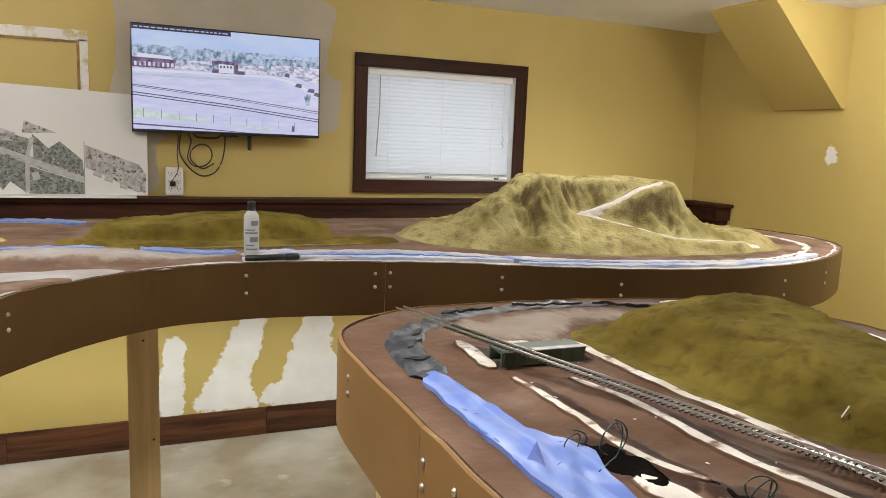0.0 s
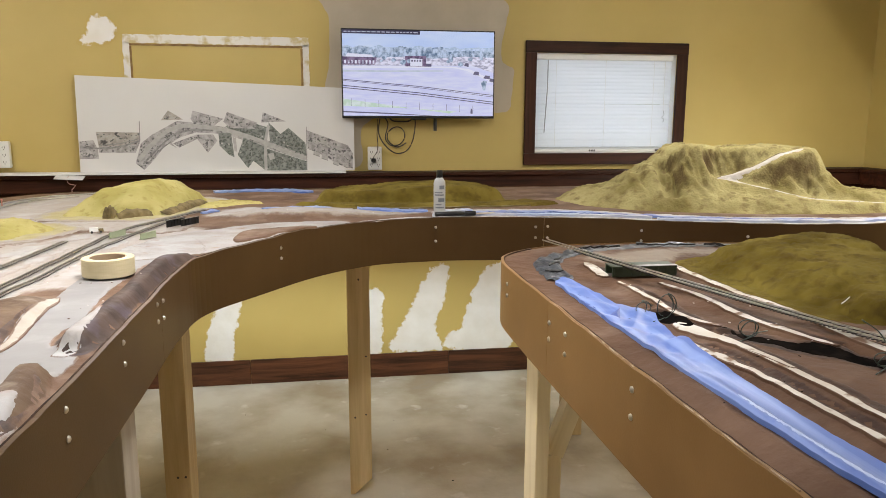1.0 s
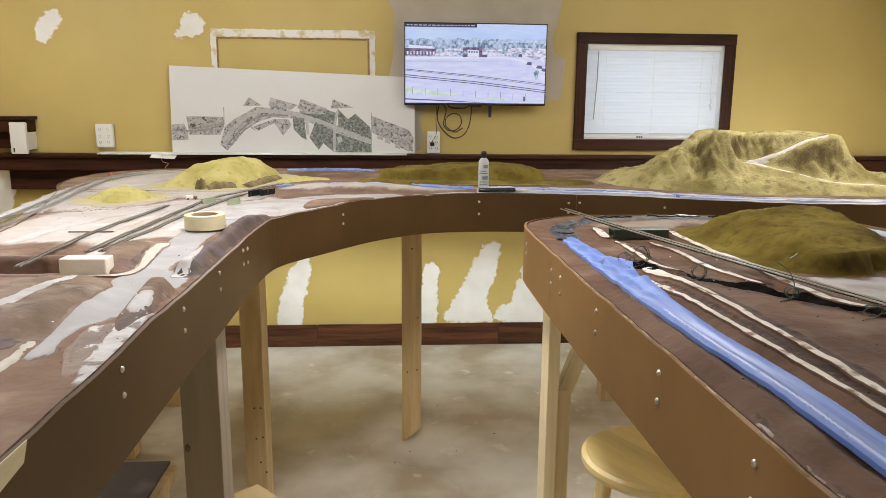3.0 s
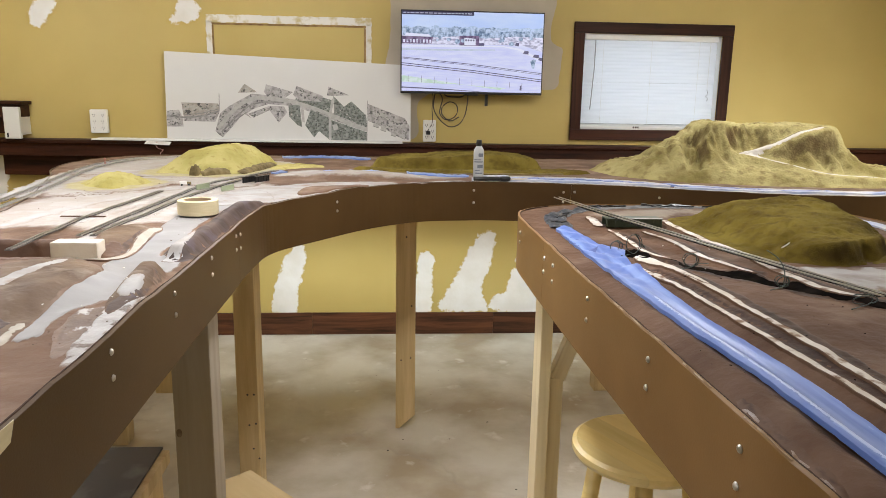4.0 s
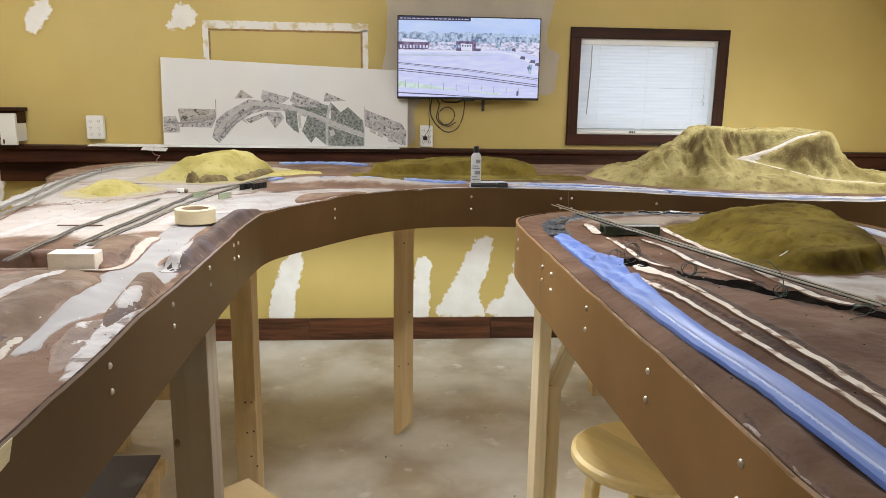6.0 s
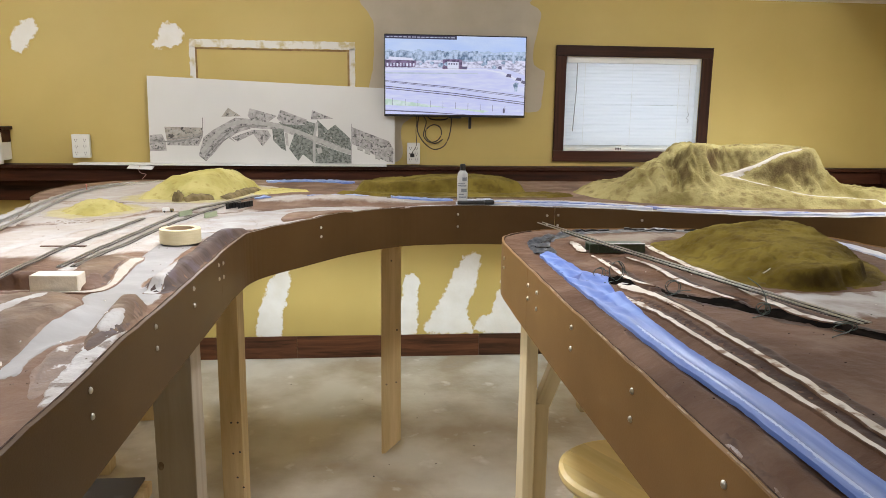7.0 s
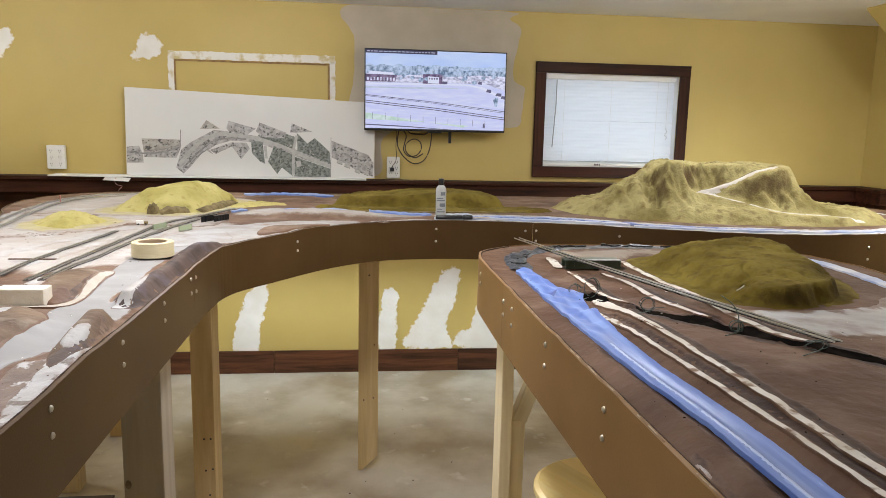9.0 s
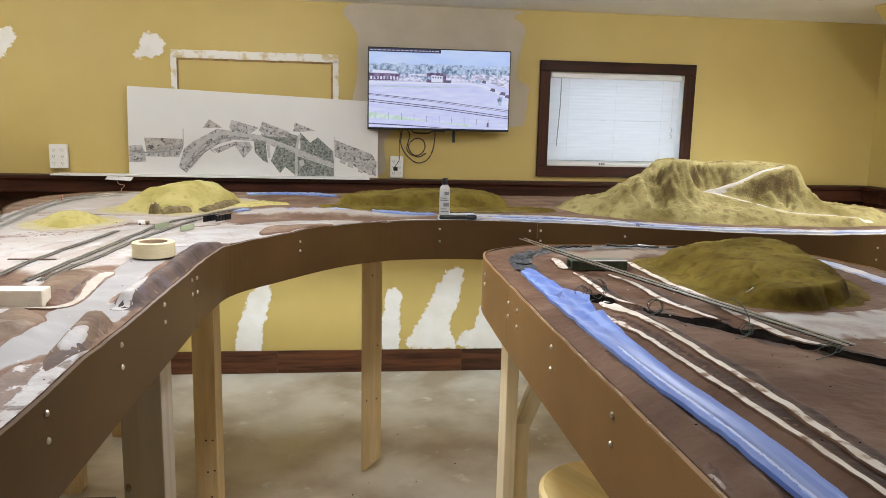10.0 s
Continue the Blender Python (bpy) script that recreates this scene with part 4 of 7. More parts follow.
outlet_tap(-1.665, 1.282, -1.563, 1.422, "white six-way outlet adapter on the yellow wall")
o2 = outlet_tap(.328, 1.255, .408, 1.388, "white outlet adapter with a black plug beside the board")
part("plug", boxed(-.022, -.062, .045, .004, -.035, .068, .004), M_BLACK, o2, "black plug")
wb = thing("wall_box", "white plastic box mounted by the upper ledge", "wall box", pose(-2.052, 0, 1.25))
part("box_body", boxed(-.045, -.165, .001, .045, -.136, .182, .006), M_WHITEPLASTIC, wb)
part("back_plate", boxed(-.03, -.1355, .02, .03, -.0005, .16, .003), M_WHITEPLASTIC, wb)
part("switch", boxed(-.030, -.168, .01, -.022, -.1645, .035, .001), M_BLACK, wb)

# ---- foam board with aerial photographs ----
BX0, BX1 = -1.205, .250
lean = radians(3.2)
board = thing("photo_board", "white foam board with pasted aerial photos leaning on the ledge", "board", pose(0, -.075, 1.2575) @ Matrix.Rotation(-lean, 4, "X"))
bm = bmesh.new()
out = [(BX0, 0), (BX1, 0), (BX1, .455), (BX0, .510)]
a = [bm.verts.new((x, 0, z)) for x, z in out]
b = [bm.verts.new((x, .006, z)) for x, z in out]
bm.faces.new(a)
bm.faces.new(b[::-1])
for i in range(4):
    bm.faces.new((a[i], b[i], b[(i + 1) % 4], a[(i + 1) % 4]))
bmesh.ops.recalc_face_normals(bm, faces=bm.faces)
part("foam_panel", bm, M_FOAMBOARD, board)


def photo(name, pts, mat, layer):
    bm = bmesh.new()
    f = bm.faces.new([bm.verts.new((x, -.0006 - .0004 * layer, z - 1.2575)) for x, z in pts])
    bmesh.ops.triangulate(bm, faces=[f])
    part(name, bm, mat, board)


rp = random.Random(12)


def photo_spots(bm, pts, layer, per_area, size, blocky=False):
    """Tree crowns, or roofs and clearings, printed on one photograph."""
    xs, zs = [p[0] for p in pts], [p[1] for p in pts]
    for k in range(int(per_area * (max(xs) - min(xs)) * (max(zs) - min(zs)))):
        x, z = rp.uniform(min(xs), max(xs)), rp.uniform(min(zs), max(zs))
        r = size * rp.uniform(.35, 1.0)
        if not all(inside(x + u * r, z + v * r, pts) for u, v in ((1, 0), (-1, 0), (0, 1), (0, -1))):
            continue
        turn, n, long_ = rp.uniform(-.5, .1), 4 if blocky else 7, rp.uniform(.35, .8)
        ring = []
        for i in range(n):
            a, q = (i + .5) * 2 * math.pi / n, r * (1.0 if blocky else rp.uniform(.6, 1.0))
            u, v = q * math.cos(a), q * math.sin(a) * long_
            ring.append(bm.verts.new((x + u * math.cos(turn) - v * math.sin(turn), -.0006 - .0004 * layer, z + u * math.sin(turn) + v * math.cos(turn) - 1.2575)))
        bm.faces.new(ring)


crowns, clearings = bmesh.new(), bmesh.new()

for mat, layer, pts in (
        (M_AERIAL_TOWN, 0, [(-1.201, 1.422), (-1.131, 1.429), (-1.111, 1.382), (-1.107, 1.330), (-1.203, 1.329)]),
        (M_AERIAL_SPOT, 1, [(-1.116, 1.472), (-.900, 1.469), (-.893, 1.428), (-.913, 1.406), (-1.105, 1.393)]),
        (M_AERIAL_TOWN, 0, [(-1.105, 1.393), (-.893, 1.422), (-.920, 1.361), (-1.106, 1.363)]),
        (M_AERIAL_TOWN, 0, [(-.922, 1.305), (-.891, 1.411), (-.835, 1.456), (-.701, 1.530), (-.635, 1.525), (-.447, 1.499), (-.246, 1.434), (-.015, 1.345), (-.016, 1.313), (-.247, 1.389),
                            (-.448, 1.460), (-.603, 1.470), (-.692, 1.441), (-.732, 1.413), (-.705, 1.385), (-.754, 1.413), (-.828, 1.323), (-.880, 1.269)]),
        (M_AERIAL_SPOT, 1, [(-.743, 1.587), (-.667, 1.538), (-.783, 1.534)]),
        (M_AERIAL_TOWN, 1, [(-.616, 1.586), (-.457, 1.543), (-.513, 1.502), (-.602, 1.505), (-.629, 1.542)]),
        (M_AERIAL_TOWN, 2, [(-.436, 1.580), (-.279, 1.523), (-.290, 1.489), (-.424, 1.494), (-.457, 1.527)]),
        (M_AERIAL_TOWN, 1, [(-.246, 1.579), (-.121, 1.530), (-.256, 1.523)]),
        (M_AERIAL, 1, [(-.447, 1.502), (-.424, 1.517), (-.279, 1.515), (-.223, 1.498), (-.235, 1.419), (-.403, 1.471)]),
        (M_AERIAL, 2, [(-.217, 1.524), (-.150, 1.457), (-.110, 1.494), (-.020, 1.413), (-.015, 1.342), (-.213, 1.417)]),
        (M_AERIAL, 1, [(-.486, 1.465), (-.419, 1.471), (-.405, 1.334), (-.433, 1.348), (-.482, 1.398)]),
        (M_AERIAL, 1, [(-.388, 1.348), (-.353, 1.441), (-.247, 1.394), (-.242, 1.262), (-.305, 1.315), (-.334, 1.275)]),
        (M_AERIAL, 2, [(-.236, 1.383), (-.016, 1.311), (-.016, 1.261), (-.130, 1.261), (-.164, 1.276), (-.204, 1.261), (-.236, 1.262)]),
        (M_AERIAL_TOWN, 1, [(-.726, 1.411), (-.603, 1.458), (-.514, 1.459), (-.493, 1.424), (-.545, 1.360), (-.598, 1.434), (-.694, 1.388)]),
        (M_AERIAL_TOWN, 1, [(-.010, 1.481), (.214, 1.398), (.243, 1.352), (.240, 1.267), (.179, 1.283), (.128, 1.317), (.059, 1.351), (-.009, 1.379)])):
    photo("aerial_photo", pts, mat, layer)
    photo_spots(crowns, pts, layer + .3, 2600 if mat != M_AERIAL else 4200, .0075 if mat != M_AERIAL else .010)
    photo_spots(clearings, pts, layer + .5, 1500 if mat != M_AERIAL else 420, .0075, True)
tagged(part("printed_crowns", crowns, M_AERIAL_TREE, board), kind="stuff")
tagged(part("printed_clearings", clearings, M_AERIAL_ROAD, board), kind="stuff")


def band(pts, w):
    line = spline(pts, .02)
    n = len(line)
    L, R = [], []
    for i, p in enumerate(line):
        d = (line[min(i + 1, n - 1)] - line[max(i - 1, 0)]).normalized()
        L.append((p.x - d.y * w, p.y + d.x * w))
        R.append((p.x + d.y * w, p.y - d.x * w))
    return L + R[::-1]


photo("photo_road", band([(-.905, 1.322), (-.848, 1.390), (-.780, 1.457), (-.690, 1.502), (-.580, 1.501), (-.447, 1.482), (-.336, 1.450), (-.247, 1.417), (-.134, 1.367), (-.018, 1.328)], .011), M_AERIAL_ROAD, 4)
photo("photo_track", band([(-.884, 1.300), (-.816, 1.373), (-.748, 1.435), (-.691, 1.469), (-.603, 1.483), (-.514, 1.479)], .0045), M_AERIAL_DARK, 5)
photo("photo_track", band([(-.862, 1.30), (-.80, 1.37), (-.735, 1.42)], .003), M_AERIAL_DARK, 5)
photo("photo_road", band([(-.217, 1.507), (-.235, 1.428), (-.239, 1.338), (-.238, 1.268)], .008), M_AERIAL_ROAD, 5)
photo("photo_track", band([(-1.197, 1.392), (-1.100, 1.385), (-1.001, 1.394), (-.895, 1.425)], .0045), M_AERIAL_DARK, 5)
photo("photo_track", band([(-1.10, 1.402), (-1.001, 1.410), (-.900, 1.436)], .002), M_AERIAL_DARK, 5)
photo("photo_margin", [(-.895, 1.528), (-.891, 1.528), (-.892, 1.428), (-.896, 1.428)], M_AERIAL_DARK, 6)
photo("photo_margin", [(-.014, 1.500), (-.011, 1.500), (-.013, 1.262), (-.016, 1.262)], M_AERIAL_DARK, 6)
for x, z, w in ((.065, 1.431, .040), (.151, 1.392, .030), (.025, 1.368, .034), (.070, 1.346, .034), (.133, 1.312, .030), (.191, 1.295, .026), (.100, 1.40, .018), (.03, 1.42, .02)):
    photo("photo_roof", [(x, z), (x + w, z - w * .35), (x + w * .9, z - w * .85), (x - w * .1, z - w * .5)], M_AERIAL_ROAD, 4)
    photo("photo_roof_shade", [(x - w * .1, z - w * .5), (x + w * .9, z - w * .85), (x + w * .9, z - w * .98), (x - w * .1, z - w * .63)], M_AERIAL_DARK, 4)
photo("photo_roof", [(-.412, 1.445), (-.394, 1.440), (-.390, 1.365), (-.404, 1.368)], M_AERIAL_ROAD, 4)
photo("photo_roof", [(-.225, 1.352), (-.196, 1.358), (-.188, 1.325), (-.215, 1.318)], M_AERIAL_ROAD, 4)

papers = part("card_sheet", boxed(-1.62, -.150, 1.2485, .20, -.012, 1.2565, .001), M_PAPER)
tagged(papers, "long white sheets of card lying on the ledge", "paper")
bm = boxed(-1.30, -.175, 1.2352, -1.165, -.136, 1.2385, .0005, m=Matrix.Translation((0, 0, 0)))
slip = part("paper_slip", boxed(-.07, -.05, 0, .07, .05, .002), M_PAPER, m=pose(-1.235, -.145, 1.2430, 16, 3, 2))
bm.free()
tagged(slip, "white paper slip hanging over the ledge edge", "paper")
cable("pink_wire", "thin pink wire hanging down from the ledge", [(-1.24, -.16, 1.247), (-1.245, -.175, 1.225), (-1.23, -.18, 1.205), (-1.20, -.185, 1.20), (-1.215, -.20, 1.18),
      (-1.205, -.235, 1.165)], .0022, material("pink_wire_sleeve", (0.55, 0.30, 0.26), 0.5))


# ---- layout benches ----
def seg_dist(x, y, pts):
    """Distance from a point to a line of points, and how far along it (0..1) the nearest place lies."""
    best, at = 9.0, 0.0
    n = len(pts) - 1
    for i in range(n):
        ax, ay = pts[i][0], pts[i][1]
        dx, dy = pts[i + 1][0] - ax, pts[i + 1][1] - ay
        t = max(0.0, min(1.0, ((x - ax) * dx + (y - ay) * dy) / max(1e-12, dx * dx + dy * dy)))
        d = math.hypot(x - ax - t * dx, y - ay - t * dy)
        if d < best:
            best, at = d, (i + t) / n
    return best, at


def smooth(e0, e1, v):
    t = max(0.0, min(1.0, (v - e0) / (e1 - e0)))
    return t * t * (3 - 2 * t)


def fbm(x, y, f, seed=0.0):
    return noise.noise((x * f, y * f, seed)) + .5 * noise.noise((x * f * 2.1, y * f * 2.1, seed + 3)) + .25 * noise.noise((x * f * 4.3, y * f * 4.3, seed + 7))


TOP, LIP = 1.2120, 1.062
RIDGE_A = [(-.305, -3.12), (-.300, -3.02), (-.296, -2.85), (-.300, -2.65), (-.296, -2.50), (-.272, -2.42)]
RIDGE_B = [(-.316, -3.275), (-.303, -3.38), (-.294, -3.46), (-.288, -3.55)]


def ground_l(x, y):
    """Height of the L-shaped bench's modelled ground."""
    z = TOP + .0022 * fbm(x, y, 9, 1) + .0005 * fbm(x, y, 34, 2)
    d, t = seg_dist(x, y, RIDGE_A)
    z += .026 * smooth(.034, .008, d) * (1 - .5 * smooth(.75, 1.0, t))
    d, t = seg_dist(x, y, RIDGE_B)
    z += .026 * smooth(.035, .008, d) * (1 - .85 * smooth(.45, 1.0, t))
    d = math.hypot((x + .490) / .128, (y + 3.37) / .195)
    z += .026 * smooth(1.15, .55, d) + .004 * fbm(x, y, 22, 5) * smooth(1.3, .6, d)
    d = math.hypot((x + .475) / .060, (y + 2.96) / .16)
    z += .022 * smooth(1.2, .5, d)
    z -= .050 * smooth(-.545, -.57, x) * smooth(.090, .070, abs(y + 3.045))
    d = math.hypot((x + .02) / .30, (y + 1.62) / .15)
    z += .020 * smooth(1.1, .35, d)
    d = math.hypot((x + .03) / .16, (y + 2.05) / .09)
    z += .006 * smooth(1.2, .5, d)
    d = math.hypot((x + .34) / .030, (y + 3.58) / .13)
    z += .008 * smooth(1.2, .3, d)
    return z


L_INNER = [(-.285, -4.7), (-.270, -4.2), (-.264, -3.95), (-.265, -3.73), (-.266, -3.3), (-.264, -2.9), (-.262, -2.58), (-.233, -2.385), (-.117, -2.197), (.02, -2.0),
           (.14, -1.88), (.26, -1.805), (.40, -1.78), (.55, -1.775), (.85, -1.82), (1.01, -1.868), (1.46, -2.05), (1.82, -2.11), (2.08, -2.08),
           (2.33, -2.0), (2.60, -1.84), (2.76, -1.69), (2.83, -1.53), (2.84, -1.38), (2.80, -1.20), (2.70, -1.05)]
L_OUTER = [(2.5, -.88), (2.2, -.76), (1.8, -.70), (1.0, -.68), (0, -.66), (-.6, -.66), (-1.08, -.70), (-1.28, -.91), (-1.32, -1.21), (-1.26, -1.5),
           (-1.19, -1.66), (-1.06, -2.05), (-.96, -2.40), (-.92, -2.70), (-.92, -3.2), (-.95, -4.7)]
P_LINE = [(.503, -6.0), (.502, -4.6), (.499, -3.93), (.494, -3.66), (.488, -3.36), (.484, -3.05), (.483, -2.816), (.489, -2.611), (.530, -2.509), (.627, -2.436), (.744, -2.407), (.929, -2.407),
          (1.124, -2.426), (1.319, -2.475), (1.456, -2.582), (1.510, -2.748), (1.505, -2.943), (1.480, -3.23), (1.480, -6.0)]
l_line = spline(L_INNER + L_OUTER, .025)
p_line = spline(P_LINE[::-1], .025)

BED = {  # torn white roadbed strips on the peninsula: centre lines and widths
    "a": ([(.590, -3.285), (.600, -3.38), (.608, -3.48), (.613, -3.57), (.618, -3.66), (.623, -3.74), (.628, -3.83), (.633, -3.93), (.638, -4.15), (.641, -4.60)], .014),
    "b": ([(.634, -3.203), (.648, -3.33), (.657, -3.42), (.662, -3.52), (.664, -3.62), (.666, -3.72), (.666, -3.82), (.667, -3.92), (.668, -4.15), (.670, -4.60)], .016),
    "c": ([(.662, -2.873), (.664, -2.99), (.658, -3.103), (.664, -3.172), (.684, -3.235)], .016),
    "d": ([(.740, -2.90), (.763, -3.0), (.760, -3.13), (.763, -3.228), (.773, -3.292), (.790, -3.364)], .018),
    "e": ([(.846, -2.715), (.846, -2.868), (.848, -2.97), (.853, -3.062), (.860, -3.167), (.853, -3.25), (.844, -3.322), (.845, -3.392), (.847, -3.455), (.857, -3.502), (.878, -3.545)], .022),
    "f": ([(.662, -2.685), (.661, -2.75), (.654, -2.83)], .030),
    "g": ([(.732, -2.701), (.752, -2.713), (.780, -2.716)], .024),
}
TROUGH = [(.557, -2.82), (.561, -2.96), (.566, -3.06), (.577, -3.12), (.568, -3.20), (.563, -3.39), (.561, -3.504), (.563, -3.59), (.568, -3.69), (.577, -3.79), (.581, -3.90), (.580, -3.99), (.582, -4.20), (.584, -4.60)]


def base_p(x, y):
    """The peninsula's even ground: level at the rim, rising inwards along its southern half."""
    return 1.2205 + .0135 * smooth(-2.95, -3.55, y) * smooth(.500, .535, x)


def ground_p(x, y):
    """Height of the peninsula's modelled ground."""
    z = base_p(x, y) + .0024 * fbm(x, y, 8, 11) + .0012 * fbm(x, y, 30, 12)
    for pts, w in BED.values():
        d, t = seg_dist(x, y, pts)
        z += .006 * smooth(.026, .009, d)
    d, t = seg_dist(x, y, TROUGH)
    z -= .010 * smooth(.046, .012, d) * smooth(-3.0, -3.4, y)
    return z


def skirt(bm, drop):
    """Turn the open edge of a sheet downwards."""
    es = [e for e in bm.edges if len(e.link_faces) == 1]
    r = bmesh.ops.extrude_edge_only(bm, edges=es)
    for v in r["geom"]:
        if isinstance(v, bmesh.types.BMVert):
            v.co.z -= drop
    bmesh.ops.split_edges(bm, edges=[e for e in es if e.is_valid])
    return bm


def fascia(line, height, thick, bottom, i0, i1):
    """A bent upright board outside a line, from sample i0 to i1."""
    bm = bmesh.new()
    n = len(line)
    rows_ = []
    for i in range(i0, i1 + 1):
        p = line[i]
        d = line[min(i + 1, n - 1)] - line[max(i - 1, 0)]
        d.normalize()
        out_ = Vector((d.y, -d.x, 0))
        zt = height(p.x, p.y) + .003 + .0012 * noise.noise((p.x * 20, p.y * 20, 4))
        p = p + d * (.0006 if i == i0 and i0 else -.0006 if i == i1 and i1 < n - 1 else 0)
        q = p + out_ * thick
        rows_.append([bm.verts.new((p.x, p.y, bottom)), bm.verts.new((p.x, p.y, zt)), bm.verts.new((q.x, q.y, zt - .001)), bm.verts.new((q.x, q.y, bottom))])
    for a, b in zip(rows_, rows_[1:]):
        for k in range(4):
            bm.faces.new((a[k], a[(k + 1) % 4], b[(k + 1) % 4], b[k]))
    bm.faces.new(rows_[0])
    bm.faces.new(rows_[-1][::-1])
    bmesh.ops.recalc_face_normals(bm, faces=bm.faces)
    return bm


def nearest(line, x, y):
    return min(range(len(line)), key=lambda i: (line[i].x - x) ** 2 + (line[i].y - y) ** 2)


BOLT = None


def bolt_at(line, x, y, z, boards_, thick=.006):
    """A round-headed bolt on the fascia nearest to a place in plan."""
    global BOLT
    i = nearest(line, x, y)
    owner = next(o for a, b, o in boards_ if a <= i <= b)
    n = len(line)
    best = None
    for k in (max(i - 1, 0), min(i, n - 2)):
        a, b = line[k], line[k + 1]
        t = max(0, min(1, ((x - a.x) * (b.x - a.x) + (y - a.y) * (b.y - a.y)) / max(1e-9, (b - a).length_squared)))
        q = a.lerp(b, t)
        e = (q.x - x) ** 2 + (q.y - y) ** 2
        if best is None or e < best[0]:
            best = (e, q, (b - a).normalized())
    q, d = best[1], best[2]
    o = Vector((d.y, -d.x, 0))
    m = Matrix.Translation((q.x + o.x * thick, q.y + o.y * thick, z)) @ o.to_track_quat("Z", "Y").to_matrix().to_4x4() @ Matrix.Rotation(random.uniform(0, 6), 4, "Z")
    if BOLT is None:
        BOLT = part("bolt", lathe([(.0050, 0), (.0050, .0010), (.0040, .0026), (.0021, .0036), (.0007, .0039)], 12), M_STEEL, owner, smooth=True, m=m)
    else:
        share("bolt", BOLT, owner, m)


def timber(name, x0, y0, z0, x1, y1, z1, mat, owner, m=None):
    return part(name, boxed(x0, y0, z0, x1, y1, z1, .003), mat, owner, m=m)


bench = thing("layout_bench", "L-shaped model railroad bench with brown fascia on lumber legs", "bench")
terrain = part("terrain", np_sheet(l_line, .012, ground_l), M_BROWN, bench, "brown painted plaster landscape", smooth=True)
seam = [0, nearest(l_line, -.26, -2.75), nearest(l_line, .83, -1.815), nearest(l_line, 2.30, -2.02), nearest(l_line, 2.5, -.88), nearest(l_line, 0, -.66),
        nearest(l_line, -1.3, -1.0), len(l_line) - 1]
boards = [(a, b, part("fascia", fascia(l_line, ground_l, .006, LIP, a, b), M_FASCIA, bench)) for a, b in zip(seam, seam[1:])]
part("underside", np_sheet(l_line, .15, lambda x, y: 1.165), M_PLY, bench)
for x, y, zs in ((-.265, -3.626, (1.191, 1.153)), (-.265, -3.318, (1.190, 1.150)), (-.265, -3.042, (1.193, 1.156)), (-.265, -2.79, (1.192, 1.157)), (-.265, -2.735, (1.186, 1.150)),
                 (-.075, -2.10, (1.181, 1.150)), (.452, -1.775, (1.181, 1.133)), (.800, -1.815, (1.181, 1.143)), (.842, -1.82, (1.183, 1.143)),
                 (1.145, -1.92, (1.178, 1.143)), (1.46, -2.05, (1.170, 1.138)), (2.05, -2.09, (1.165, 1.120)), (2.33, -2.0, (1.165, 1.130)), (2.62, -1.83, (1.165, 1.130))):
    for z in zs:
        bolt_at(l_line, x, y, z, boards)
timber("leg", -.372, -3.0, .0005, -.284, -2.905, 1.164, M_PINE_GREY, bench)
part("knot", lathe([(.009, 0), (.0088, .0003), (.002, .0004)], 16), M_KNOT, bench, m=pose(-.362, -3.0002, .766, 90, 0, 0) @ Matrix.Diagonal((.75, 1.2, 1, 1)))
timber("leg", -.434, -2.05, .0005, -.358, -1.925, 1.164, M_PINE, bench)
bm = bmesh.new()
pf = [(.154, .0005), (.170, .0005), (.243, .068), (.243, 1.164), (.154, 1.164)]
a = [bm.verts.new((x, -1.40, z)) for x, z in pf]
b = [bm.verts.new((x, -1.362, z)) for x, z in pf]
bm.faces.new(a)
bm.faces.new(b[::-1])
for i in range(len(pf)):
    j = (i + 1) % len(pf)
    bm.faces.new((a[i], b[i], b[j], a[j]))
bmesh.ops.recalc_face_normals(bm, faces=bm.faces)
part("leg", bm, M_PINE, bench, "lumber leg with a slanted foot")
timber("leg", 1.22, -.985, .0005, 1.31, -.895, 1.164, M_PINE, bench)
timber("leg", -1.085, -.95, .0005, -.995, -.86, 1.164, M_PINE, bench)
timber("leg", -1.12, -1.53, .0005, -1.03, -1.44, 1.164, M_PINE, bench)
timber("leg", 2.36, -1.50, .0005, 2.45, -1.41, 1.164, M_PINE, bench)
timber("leg", -.86, -3.6, .0005, -.77, -3.51, 1.164, M_PINE, bench)
for i, z in ((-.395, .455), (-.372, .455), (-.392, .335), (-.368, .34), (-.380, .24), (-.36, .20)):
    part("screw", lathe([(.004, 0), (.003, .001)], 8), M_TIE, bench, m=pose(i, -2.0505, z, 90, 0, 0))
for x, z in ((.178, .34), (.222, .35), (.20, .92), (.225, .60)):
    part("screw", lathe([(.004, 0), (.003, .001)], 8), M_TIE, bench, m=pose(x, -1.4005, z, 90, 0, 0))
bm = bmesh.new()
tq = [(-3.895, 1.2160), (-3.985, 1.2165), (-3.985, 1.186), (-3.906, 1.196)]
ta = [bm.verts.new((-.2575, y, z)) for y, z in tq]
tb = [bm.verts.new((-.2565, y, z)) for y, z in tq]
bm.faces.new(ta)
bm.faces.new(tb[::-1])
for k in range(4):
    bm.faces.new((ta[k], tb[k], tb[(k + 1) % 4], ta[(k + 1) % 4]))
bmesh.ops.recalc_face_normals(bm, faces=bm.faces)
part("tape_strip", bm, M_MASKING, bench, "torn piece of masking tape")

